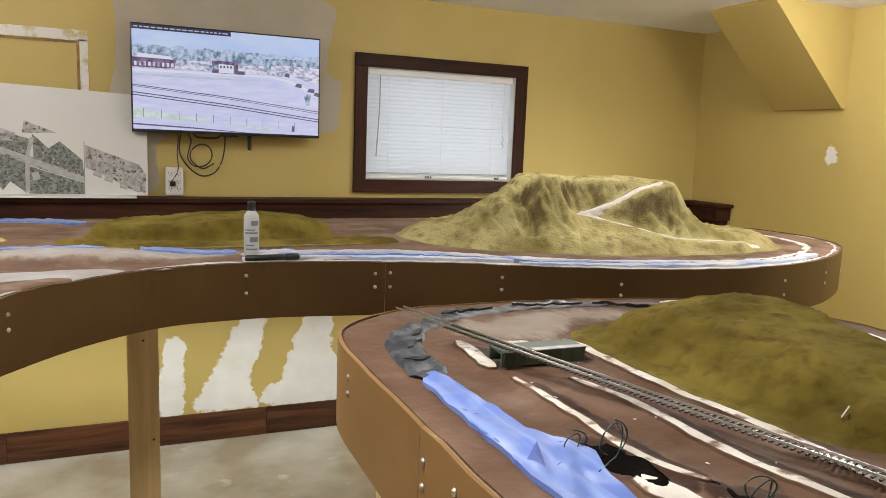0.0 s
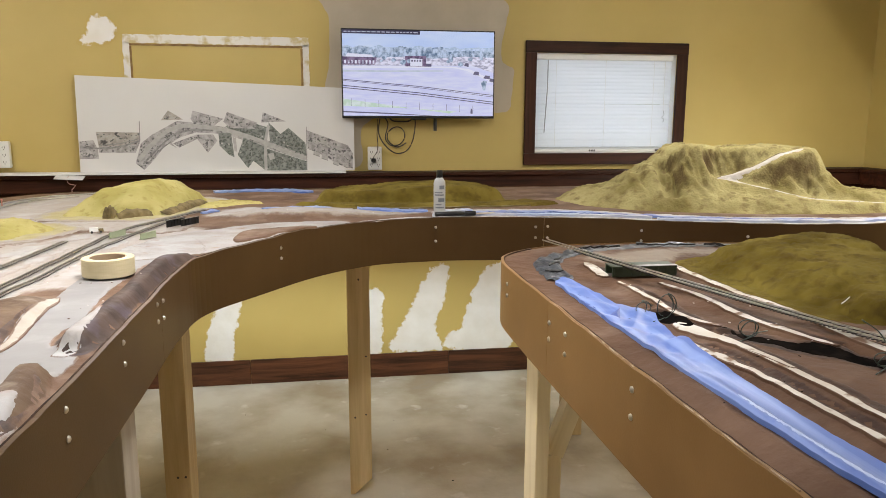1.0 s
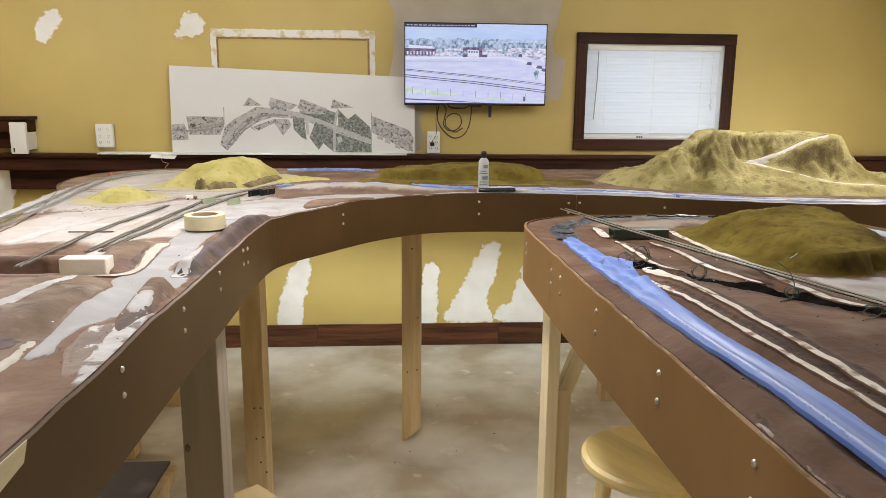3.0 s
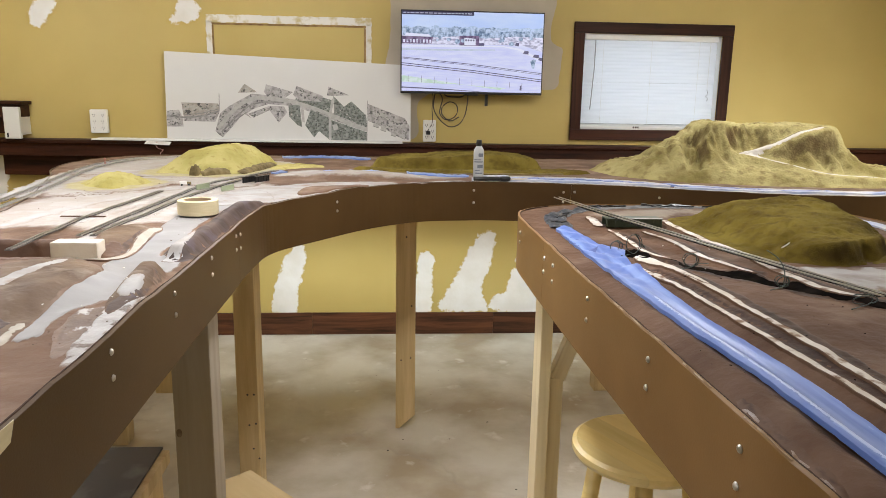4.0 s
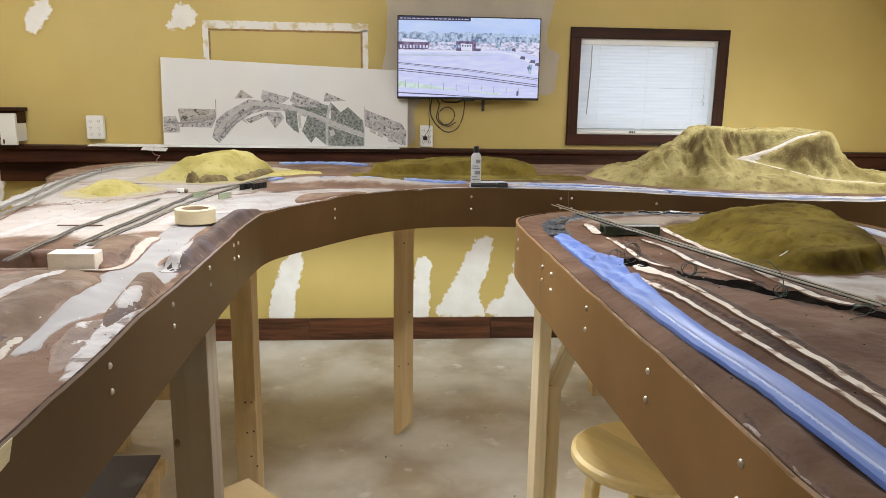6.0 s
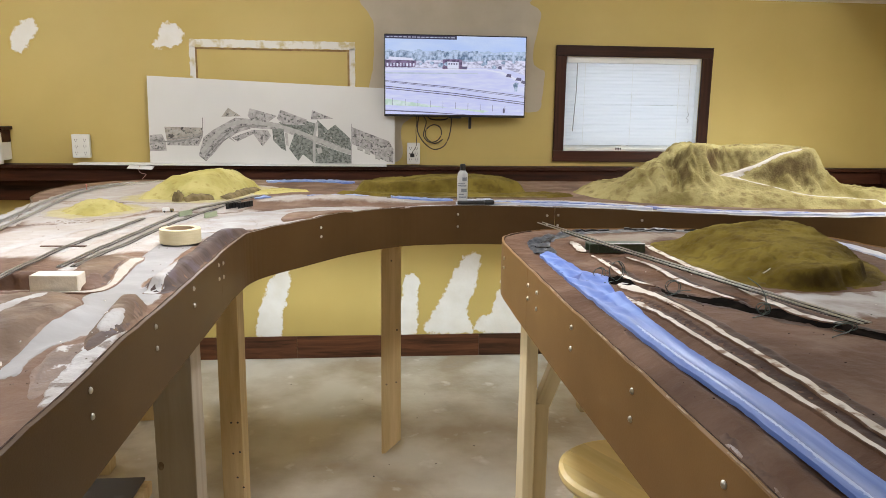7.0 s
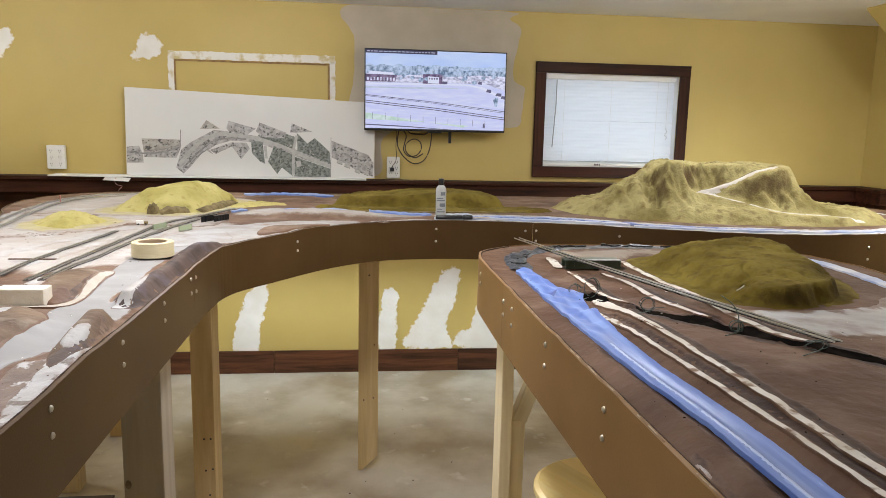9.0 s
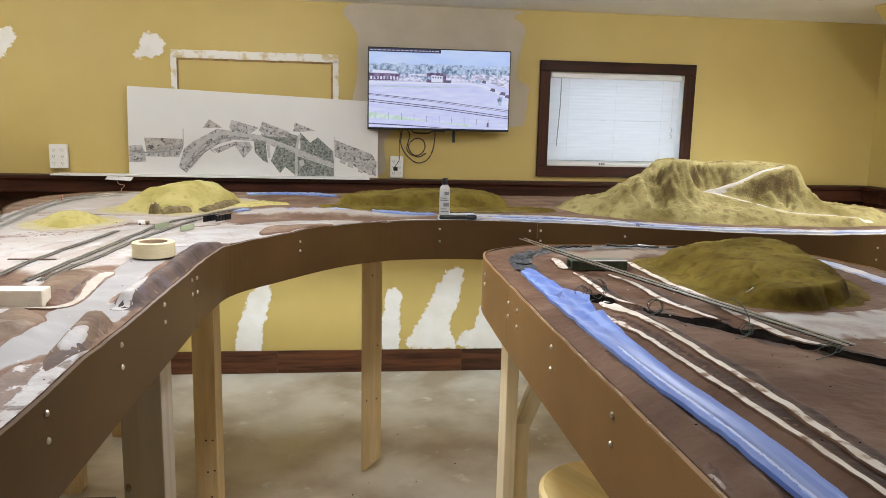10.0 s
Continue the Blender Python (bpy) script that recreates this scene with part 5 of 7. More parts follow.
pen = thing("layout_peninsula", "rounded model railroad peninsula with tan fascia on lumber legs", "bench")
part("terrain", np_sheet(p_line, .011, ground_p), M_DARKBROWN, pen, "dark brown painted landscape", smooth=True)
seam = [0, nearest(p_line, 1.509, -2.937), nearest(p_line, .982, -2.398), nearest(p_line, .491, -2.999), len(p_line) - 1]
boards = [(a, b, part("fascia", fascia(p_line, ground_p, .006, 1.072, a, b), M_FASCIA_TAN, pen)) for a, b in zip(seam, seam[1:])]
part("underside", np_sheet(p_line, .15, lambda x, y: 1.176), M_PLY, pen)
for x, y, zs in ((.476, -3.006, (1.185, 1.154)), (.476, -3.094, (1.189, 1.153)), (.481, -3.366, (1.192, 1.152)), (.487, -3.668, (1.189, 1.147)), (.491, -3.935, (1.190, 1.147)),
                 (.478, -2.69, (1.186, 1.160)), (.495, -4.3, (1.190, 1.147))):
    for z in zs:
        bolt_at(p_line, x, y, z, boards)
timber("leg", .531, -2.765, .0005, .563, -2.676, 1.175, M_PINE_PALE, pen)
timber("leg", .565, -2.715, .0005, .611, -2.677, .775, M_PINE_PALE, pen)
timber("brace", -.021, -.019, 0, .021, .019, .43, M_PINE_PALE, pen, m=Matrix.Translation((.594, -2.696, .772)) @ Matrix.Rotation(radians(20), 4, "Y"))
timber("leg", 1.36, -2.80, .0005, 1.45, -2.71, 1.175, M_PINE_BROWN, pen)
timber("leg", .60, -5.2, .0005, .69, -5.11, 1.175, M_PINE, pen)
timber("leg", 1.36, -5.2, .0005, 1.45, -5.11, 1.175, M_PINE, pen)


# ---- strips, tapes and patches on the ground ----
def ribbon(name, pts, width, mat, owner, ground, lift=.003, jitter=.004, freq=22, seed=0.0, step=.012, crumple=0.0, label="", ends=True):
    """A flat strip that follows the ground along a line, with uneven edges."""
    line = spline(pts, .012)
    n = len(line)
    L, R = [], []
    for i, p in enumerate(line):
        d = line[min(i + 1, n - 1)] - line[max(i - 1, 0)]
        d.normalize()
        s = i / (n - 1)
        w = (width if not callable(width) else width(s)) / 2
        if ends:
            w *= min(1.0, .45 + min(s, 1 - s) * n * .25)
        a = w + jitter * fbm(p.x, p.y, freq, seed)
        b = w + jitter * fbm(p.x, p.y, freq, seed + 20)
        L.append((p.x - d.y * a, p.y + d.x * a))
        R.append((p.x + d.y * b, p.y - d.x * b))

    def h(x, y):
        c = crumple * abs(noise.noise((x * 34, y * 9, seed + 5)) + .6 * noise.noise((x * 12 + y * 30, y * 14, seed))) if crumple else 0.0
        return ground(x, y) + lift + c
    if lift <= .0034:    # thin paint: the rim dips into the ground
        return part(name, np_sheet(L + R[::-1], min(step, .007), h, True, lift + .0015), mat, owner, label, smooth=True)
    bm = np_sheet(L + R[::-1], min(step, .007), h, True)
    return part(name, skirt(bm, lift + .003), mat, owner, label, smooth=True)


def patch(name, pts, mat, owner, ground, lift=.0025, jitter=.012, freq=16, seed=0.0, step=.014, label=""):
    """A painted or plastered area with a ragged edge."""
    bm = np_sheet(rough_edge(pts, jitter, freq, seed), min(step, .010), lambda x, y: ground(x, y) + lift, True, lift + .0015)
    return part(name, bm, mat, owner, label, smooth=True)


# peninsula
# darker ribbons paint the shade in the dips east of each strip
for k, (pts, w) in BED.items():
    ribbon("stain_and_shade", [(p[0] + .022, p[1]) for p in pts], w + .030, M_STAIN_SHADE, pen, ground_p, lift=.0006, jitter=.006, freq=18, seed=ord(k) + 3, step=.008)
for k, (pts, w) in BED.items():
    ribbon("roadbed_strip", pts, w * .92, M_STRIP, pen, ground_p, lift=.0036, jitter=.0026, freq=20, seed=ord(k), step=.006)
ribbon("roadbed_strip", [(.622, -3.200), (.637, -3.26), (.648, -3.32), (.657, -3.38), (.664, -3.45)], lambda t: .027 - .013 * smooth(.35, .9, t), M_STRIP, pen, ground_p, lift=.0040, jitter=.004, freq=18, seed=77, step=.006, label="wide torn white strip end")
BLUE_WIDE = [.040, .050, .062, .094, .070, .056, .049, .048, .048, .047, .047, .046, .046, .046]


def blue_width(s):
    k = s * (len(TROUGH) - 1)
    # the samples lie evenly along the line, its knots do not
    y = -2.82 - s * 1.78
    for (p, q), (a, b) in zip(zip(TROUGH, TROUGH[1:]), zip(BLUE_WIDE, BLUE_WIDE[1:])):
        if q[1] <= y:
            return a + (b - a) * (p[1] - y) / (p[1] - q[1])
    return .06


def blue_lift(x, y):
    """The tape's first stretch is creased; the rest hangs smoothly in its trough, its west side turned up."""
    k = smooth(-3.52, -3.30, y)
    u, v = x * 13 + y * 9 + .5 * noise.noise((x * 6, y * 6, 3.0)), x * 21 - y * 12 + .6 * noise.noise((x * 7, y * 7, 8.0))
    c = 1.5 * abs(u - math.floor(u) - .5) + 1.0 * abs(v - math.floor(v) - .5)
    mid = min(zip(TROUGH, TROUGH[1:]), key=lambda ab: abs((ab[0][1] + ab[1][1]) / 2 - y))
    (ax, ay), (bx, by) = mid
    off = x - (ax + (bx - ax) * max(0.0, min(1.0, (y - ay) / (by - ay))))
    cove = .003 + .0055 * smooth(.002, -.016, off) - .0055 * smooth(-.018, -.030, off) + .003 * smooth(.012, .026, off)
    return k * (ground_p(x, y) + .0050 * c) + (1 - k) * (base_p(x, y) - .0075 + cove)


ribbon("blue_tape", TROUGH, blue_width, M_BLUE, pen, blue_lift, lift=.0035, jitter=.002, seed=2, step=.005, label="wide blue masking tape strip")
# pale ribbons paint the tape's lengthwise highlight
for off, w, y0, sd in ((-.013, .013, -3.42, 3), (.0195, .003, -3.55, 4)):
    ribbon("sheen_streak", [(x + off, y) for x, y in TROUGH if y < y0], w, M_TAPESHEEN, pen, lambda x, y: blue_lift(x, y) + .0036, lift=.0008, jitter=.0008, freq=6, seed=sd, step=.005)
# dark wet line along the tape's west edge
ribbon("stain_and_shade", [(x - .028, y) for x, y in TROUGH if y < -3.25], .020, M_STAIN_SHADE, pen, ground_p, lift=.0008, jitter=.005, freq=18, seed=23, step=.008)
bm = bmesh.new()
fz = blue_lift(.555, -3.12) + .004
fv = [bm.verts.new(p) for p in ((.540, -3.129, fz), (.577, -3.089, fz + .003), (.549, -3.160, fz), (.560, -3.118, fz + .003))]
for q in ((0, 1, 3), (0, 3, 2), (3, 1, 2)):
    bm.faces.new([fv[k] for k in q])
bmesh.ops.recalc_face_normals(bm, faces=bm.faces)
part("tape_fold", bm, M_BLUEBACK_SHADE, pen, "folded-over dark blue tape corner")
# dark strips paint the shade in the creases; the last is tape blue
for pts, sd in (([(.544, -2.955), (.552, -2.972), (.566, -2.985)], 41), ([(.533, -3.030), (.538, -3.052), (.541, -3.075)], 42), ([(.590, -3.065), (.597, -3.090), (.612, -3.108)], 43), ([(.560, -3.17), (.572, -3.205), (.577, -3.245)], 44)):
    ribbon("tape_crease", pts, .006, M_BLUEBACK_SHADE if sd < 44 else M_BLUE, pen, lambda x, y: blue_lift(x, y) + .0038, lift=.0006, jitter=.002, seed=sd, step=.004)


def creased(base, amount, f=20):
    return lambda x, y: base(x, y) + amount * (abs(noise.noise((x * f, y * f, 1.0))) + .5 * abs(noise.noise((x * f * 2.3, y * f * 2.3, 4.0))))


# wider dark brown ground around the black plastic
ribbon("stain_and_shade", [(.684, -3.225), (.725, -3.310), (.782, -3.390), (.842, -3.482), (.905, -3.570), (1.0, -3.69)], .075, M_STAIN_SHADE, pen, ground_p, lift=.0009, jitter=.010, freq=18, seed=37, step=.008)
ribbon("stain_and_shade", [(.600, -3.07), (.640, -3.14), (.650, -3.20), (.640, -3.26)], .070, M_STAIN_SHADE, pen, ground_p, lift=.0009, jitter=.008, freq=18, seed=38, step=.008)
ribbon("black_tape", [(.612, -3.095), (.632, -3.135), (.640, -3.180), (.632, -3.235)], .040, M_BLACKTAPE, pen, creased(ground_p, .004), lift=.003, jitter=.008, seed=4, step=.006, label="crumpled black plastic scrap")
ribbon("black_tape", [(.684, -3.225), (.700, -3.265), (.725, -3.310), (.755, -3.350), (.782, -3.390), (.812, -3.430), (.842, -3.482), (.872, -3.527), (.905, -3.570), (.95, -3.63), (1.0, -3.69)],
       lambda s: .022 + .026 * smooth(.02, .25, s), M_BLACKTAPE, pen, creased(ground_p, .0018), lift=.0012, jitter=.009, seed=8, step=.006, label="flat black plastic strip")
ribbon("black_tape", [(.560, -2.835), (.563, -2.76), (.571, -2.68), (.610, -2.595), (.680, -2.535), (.745, -2.495)],
       lambda s: .058 - .012 * smooth(.5, .8, s), M_GREYTAPE, pen, creased(ground_p, .011, 26), lift=.0025, jitter=.008, seed=5, step=.006, label="crumpled dark grey plastic strip")
ribbon("film_strip", [(.735, -2.50), (.82, -2.470), (.92, -2.452), (1.05, -2.462), (1.18, -2.495), (1.26, -2.53)], .040, M_FILMGREY, pen, creased(ground_p, .006, 26), lift=.002, jitter=.006, seed=7, step=.006, label="grey plastic film strip")
for pts, w, sd in (([(.72, -2.485), (.78, -2.466), (.84, -2.456)], .015, 61), ([(.89, -2.450), (.97, -2.452), (1.05, -2.464)], .013, 62), ([(1.07, -2.472), (1.13, -2.495), (1.18, -2.52)], .012, 63),
                   ([(.575, -2.70), (.590, -2.665), (.612, -2.645)], .013, 64), ([(.548, -2.745), (.572, -2.752), (.588, -2.742)], .012, 65), ([(.600, -2.625), (.628, -2.60), (.640, -2.58)], .010, 66)):
    ribbon("black_fold", pts, w, M_BLACK, pen, creased(ground_p, .011, 26), lift=.005, jitter=.005, seed=sd, step=.006)
ribbon("film_strip", [(1.235, -2.490), (1.325, -2.540), (1.413, -2.662), (1.432, -2.799), (1.410, -2.989), (1.368, -3.257)], .034, M_PALEBLUE, pen, ground_p, lift=.004, jitter=.006,
       seed=6, crumple=.004, label="pale blue water film")
patch("grey_patch", [(.90, -3.285), (1.155, -3.259), (1.40, -3.10), (1.42, -3.415), (1.142, -3.485), (.93, -3.47), (.885, -3.38)], M_GREY_P, pen, ground_p, seed=1.5, lift=.0015)
ribbon("stain_and_shade", [(.511, -3.88), (.510, -3.96), (.508, -4.1)], .018, M_STAIN_SHADE, pen, ground_p, lift=.0008, jitter=.004, freq=30, seed=29, step=.006)
patch("pale_wash", [(.66, -2.60), (.74, -2.52), (.90, -2.48), (1.08, -2.50), (1.12, -2.60), (.98, -2.62), (.87, -2.68), (.83, -2.72), (.72, -2.66)], M_BEIGE_P, pen, ground_p, seed=3.7, jitter=.012, lift=.0010)
ribbon("pale_smear", [(.5065, -3.90), (.5075, -3.95), (.506, -4.02), (.505, -4.1)], .008, M_SMEAR, pen, ground_p, lift=.0015, jitter=.005, freq=40, seed=9)
for y0, y1, mat in ((-3.02, -3.36, M_RIM), (-3.40, -3.72, M_RIM), (-3.76, -3.86, M_RIM), (-3.93, -4.03, M_RIM)):
    row = [p for p in p_line if y1 <= p.y <= y0 and p.x < .6]
    part("rim_line", tube([(p.x - .003, p.y, ground_p(p.x, p.y) + .0030) for p in row], .0009, 6), mat, pen)

row = [p for p in p_line if p.y < -2.45 and p.x < .75 and p.y > -4.6]
part("rim_crack", tube([(p.x + .0016 + .0012 * noise.noise((p.x * 40, p.y * 40, 2)), p.y, ground_p(p.x, p.y) + .0012) for p in row], .0018, 6), M_STAINLINE, pen)
row = [p for p in l_line[:nearest(l_line, .9, -1.83)] if p.y > -4.6]
part("rim_crack", tube([(p.x - .0018 + .0014 * noise.noise((p.x * 40, p.y * 40, 2)), p.y, ground_l(p.x, p.y) + .0016) for p in row], .0021, 6), M_STAINLINE, bench)

# L-shaped bench
patch("plaster_patch", [(-.38, -2.40), (-.27, -2.36), (-.215, -2.335), (-.11, -2.18), (.025, -1.985), (.135, -1.872), (.16, -1.83), (.06, -1.80), (-.10, -1.83), (-.22, -1.90), (-.36, -2.02), (-.43, -2.2)],
      M_PLASTER, bench, ground_l, seed=3.0, jitter=.008)
patch("ground_patch", [(-.155, -2.205), (-.035, -2.06), (.05, -1.955), (.0, -1.93), (-.11, -1.97), (-.175, -2.06), (-.185, -2.15)], M_BROWN, bench, ground_l, lift=.006, seed=4.0, jitter=.008)
ribbon("plaster_rim", [(.18, -1.838), (.30, -1.778), (.42, -1.758), (.55, -1.755), (.85, -1.80), (1.02, -1.85), (1.46, -2.03), (1.82, -2.09), (2.08, -2.06), (2.33, -1.98), (2.58, -1.83),
                       (2.74, -1.68), (2.80, -1.52), (2.81, -1.38)], lambda s: .030 - .016 * smooth(.6, .75, s), M_RIMPLASTER, bench, ground_l, lift=.002, jitter=.006, seed=5)
ribbon("plaster_patch", [(.46, -1.64), (.62, -1.61), (.85, -1.63), (1.02, -1.68), (1.2, -1.80), (1.46, -1.93), (1.82, -1.99), (2.1, -1.97), (2.35, -1.88), (2.54, -1.74), (2.63, -1.55), (2.62, -1.38), (2.5, -1.25)],
       lambda s: .085 - .055 * smooth(.45, .65, s), M_RIMPLASTER, bench, ground_l, lift=.003, jitter=.012, seed=6)
for pts, w, sd in (([(.20, -1.49), (.33, -1.565), (.45, -1.60)], .05, 1), ([(.56, -1.665), (.75, -1.675), (.93, -1.70), (1.06, -1.765)], .048, 2),
                   ([(1.02, -1.74), (1.25, -1.875), (1.5, -1.97), (1.78, -2.03)], .030, 3), ([(-.42, -.80), (-.25, -.74), (-.10, -.76), (.02, -.85)], .075, 4),
                   ([(-.16, -1.45), (-.02, -1.44), (.10, -1.46)], .035, 6), ([(-.36, -1.55), (-.31, -1.48)], .03, 7)):
    ribbon("blue_tape", pts, w, M_BLUE_FLAT, bench, ground_l, lift=.006, jitter=.010, seed=sd + 30, crumple=.006, step=.009, label="blue masking tape")
for pts, w, sd in (([(1.2, -1.92), (1.45, -2.0), (1.8, -2.055), (2.1, -2.03), (2.35, -1.94)], .035, 1), ([(.45, -1.72), (.7, -1.735), (.95, -1.78), (1.2, -1.88)], .03, 2), ([(.5, -1.60), (.62, -1.59)], .03, 5)):
    ribbon("film_strip", pts, w, M_PALEBLUE, bench, ground_l, lift=.007, jitter=.008, seed=sd + 50, crumple=.005, label="pale blue water film")
patch("pale_wash", [(-.90, -2.80), (-.70, -2.80), (-.62, -2.83), (-.56, -2.83), (-.46, -2.74), (-.36, -2.70), (-.33, -2.45), (-.28, -2.30), (-.24, -2.0), (-.40, -1.80), (-.60, -1.85), (-.74, -2.10), (-.93, -2.20), (-.97, -2.5)],
      M_WASH, bench, ground_l, seed=2.2, jitter=.02, lift=.0010, step=.014, label="pale pinkish painted ground")
patch("pale_wash", [(-1.08, -1.70), (-.90, -1.70), (-.80, -1.45), (-.70, -1.0), (-.95, -.78), (-1.14, -.85), (-1.22, -1.15), (-1.18, -1.5)], M_WASH, bench, ground_l, seed=2.6, jitter=.02, lift=.0010, step=.014)
patch("pale_wash", [(-1.06, -2.05), (-.98, -2.25), (-.80, -2.22), (-.70, -2.05), (-.62, -1.72), (-.80, -1.62), (-1.05, -1.62), (-1.17, -1.68), (-1.10, -1.9)], M_WASH, bench, ground_l, seed=2.4, jitter=.02, lift=.0010, step=.014)
patch("pale_wash", [(-.34, -1.62), (-.20, -1.70), (.10, -1.72), (.42, -1.66), (.44, -1.52), (.1, -1.42), (-.20, -1.35), (-.33, -1.45)], M_WASH, bench, ground_l, seed=2.9, jitter=.02, lift=.0010, step=.014)
patch("pale_wash", [(-.86, -1.66), (-.62, -1.69), (-.46, -1.64), (-.37, -1.70), (-.33, -1.85), (-.40, -2.0), (-.60, -1.95), (-.78, -1.85)], M_WASH, bench, ground_l, seed=2.7, jitter=.012, lift=.0011, step=.014)
patch("grey_road", [(-.352, -2.596), (-.354, -2.72), (-.353, -2.832), (-.336, -2.969), (-.352, -3.031), (-.340, -3.115), (-.295, -3.12), (-.283, -3.19), (-.288, -3.268), (-.315, -3.232), (-.336, -3.205), (-.336, -3.235), (-.331, -3.323),
                    (-.327, -3.39), (-.328, -3.445), (-.342, -3.50), (-.356, -3.548), (-.355, -3.593), (-.345, -3.640), (-.383, -3.645), (-.393, -3.57), (-.397, -3.511), (-.398, -3.432), (-.391, -3.343), (-.396, -3.285), (-.420, -3.225), (-.430, -3.172),
                    (-.423, -3.127), (-.432, -3.033), (-.436, -2.94), (-.443, -2.812), (-.452, -2.64), (-.448, -2.42), (-.409, -2.22), (-.372, -2.05), (-.30, -2.02), (-.235, -2.20), (-.270, -2.34), (-.335, -2.46)], M_GREY, bench, ground_l,
      seed=7.0, jitter=.0025, lift=.0020, label="grey painted road")
patch("plaster_patch", [(-.44, -2.45), (-.36, -2.42), (-.30, -2.38), (-.25, -2.37), (-.23, -2.30), (-.30, -2.10), (-.40, -2.12), (-.46, -2.30)], M_PLASTER, bench, ground_l, seed=3.3, jitter=.010, lift=.0030)
patch("cut_and_bank_patch", [(-.90, -2.945), (-.75, -2.945), (-.63, -2.945), (-.555, -2.955), (-.540, -3.06), (-.545, -3.145), (-.66, -3.148), (-.80, -3.150), (-.90, -3.150)], M_CUT, bench, ground_l, seed=44, jitter=.003, lift=.0032, step=.006)
patch("bank_patch", [(-.345, -3.10), (-.335, -2.97), (-.330, -2.75), (-.334, -2.55), (-.325, -2.44), (-.285, -2.375), (-.238, -2.385), (-.246, -2.46), (-.262, -2.60), (-.264, -2.9), (-.264, -3.13), (-.298, -3.17)], M_MOUNDBROWN, bench, ground_l,
      seed=7.5, jitter=.003, lift=.0026)
patch("bank_patch", [(-.345, -3.255), (-.322, -3.235), (-.295, -3.26), (-.272, -3.33), (-.268, -3.40), (-.270, -3.48), (-.290, -3.55), (-.312, -3.51), (-.335, -3.41)], M_BANK, bench, ground_l, seed=8.5, jitter=.004, lift=.0022)
# the mound's aisle flank is painted dark for its shade
patch("bank_patch", [(-.300, -3.30), (-.282, -3.31), (-.270, -3.36), (-.268, -3.42), (-.270, -3.48), (-.288, -3.545), (-.308, -3.52), (-.300, -3.48), (-.284, -3.45), (-.280, -3.39), (-.290, -3.34)], M_MOUNDBROWN, bench, ground_l, seed=8.7, jitter=.004, lift=.0028)
patch("plaster_patch", [(-.330, -3.165), (-.318, -3.09), (-.312, -2.97), (-.300, -2.99), (-.290, -3.09), (-.293, -3.165)], M_PLASTER, bench, ground_l, seed=8.0, jitter=.002, lift=.0033, step=.006)
patch("plaster_patch", [(-.309, -3.465), (-.310, -3.38), (-.288, -3.375), (-.274, -3.445), (-.286, -3.482)], M_PLASTER, bench, ground_l, seed=9.0, jitter=.002, lift=.0033, step=.006)
patch("bank_patch", [(-.300, -3.71), (-.325, -3.66), (-.338, -3.60), (-.343, -3.54), (-.325, -3.50), (-.300, -3.51), (-.290, -3.58), (-.285, -3.66)], M_SPECK, bench, ground_l, seed=10.4, jitter=.005, freq=30, lift=.0016)
patch("plaster_smear", [(-.280, -3.735), (-.296, -3.68), (-.304, -3.61), (-.306, -3.545), (-.290, -3.505), (-.275, -3.45), (-.270, -3.36), (-.2685, -3.30), (-.2655, -3.32), (-.2655, -3.46), (-.2655, -3.60), (-.2665, -3.72)], M_SMEAR, bench, ground_l,
      seed=10.0, jitter=.003, freq=30, lift=.0024, step=.006, label="smeared white plaster along the rim")
patch("bank_patch", [(-.528, -2.956), (-.523, -2.815), (-.440, -2.825), (-.430, -2.954), (-.424, -3.09), (-.442, -3.13), (-.47, -3.10), (-.50, -3.02)], M_BANK, bench, ground_l, seed=11.5, jitter=.005, lift=.003)
# darker patch along the bank's east side
patch("cut_and_bank_patch", [(-.444, -3.11), (-.438, -3.03), (-.440, -2.95), (-.438, -2.86), (-.432, -2.86), (-.430, -2.97), (-.421, -3.09), (-.430, -3.125)], M_MOUNDBROWN, bench, ground_l, seed=11.9, jitter=.004, lift=.0042)
patch("bank_patch", [(-.68, -3.25), (-.58, -3.195), (-.485, -3.195), (-.428, -3.228), (-.391, -3.285), (-.385, -3.340), (-.393, -3.45), (-.390, -3.54), (-.388, -3.61), (-.40, -3.67), (-.50, -3.70), (-.62, -3.66), (-.69, -3.45)], M_BANK, bench, ground_l,
      seed=12.5, jitter=.004, lift=.0027)
# darker strip at the big mound's southern foot
ribbon("dark_mound_patch", [(-.52, -3.62), (-.46, -3.60), (-.425, -3.56)], .060, M_MOUNDBROWN, bench, ground_l, lift=.0033, jitter=.008, seed=18)
ribbon("plaster_band", [(-.52, -3.50), (-.503, -3.437), (-.494, -3.363), (-.486, -3.296), (-.466, -3.250)], .030, M_PLASTER, bench, ground_l, lift=.0034, jitter=.006, seed=17)
ribbon("plaster_band", [(-.40, -3.74), (-.395, -3.67), (-.398, -3.61), (-.408, -3.555)], .024, M_CREAMBAND, bench, ground_l, lift=.0032, jitter=.004, seed=16)
ribbon("plaster_edge", [(-.553, -3.165), (-.52, -3.163), (-.47, -3.165), (-.425, -3.150), (-.410, -3.10), (-.418, -3.0), (-.427, -2.89), (-.436, -2.80)], .020, M_CREAMBAND, bench, ground_l, lift=.0040, jitter=.0015, seed=15)
ribbon("plaster_band", [(-.83, -2.80), (-.80, -2.62), (-.765, -2.45), (-.70, -2.24), (-.645, -2.12), (-.60, -1.98)], .060, M_PLASTER_SOFT, bench, ground_l, lift=.0030, jitter=.020, seed=12)
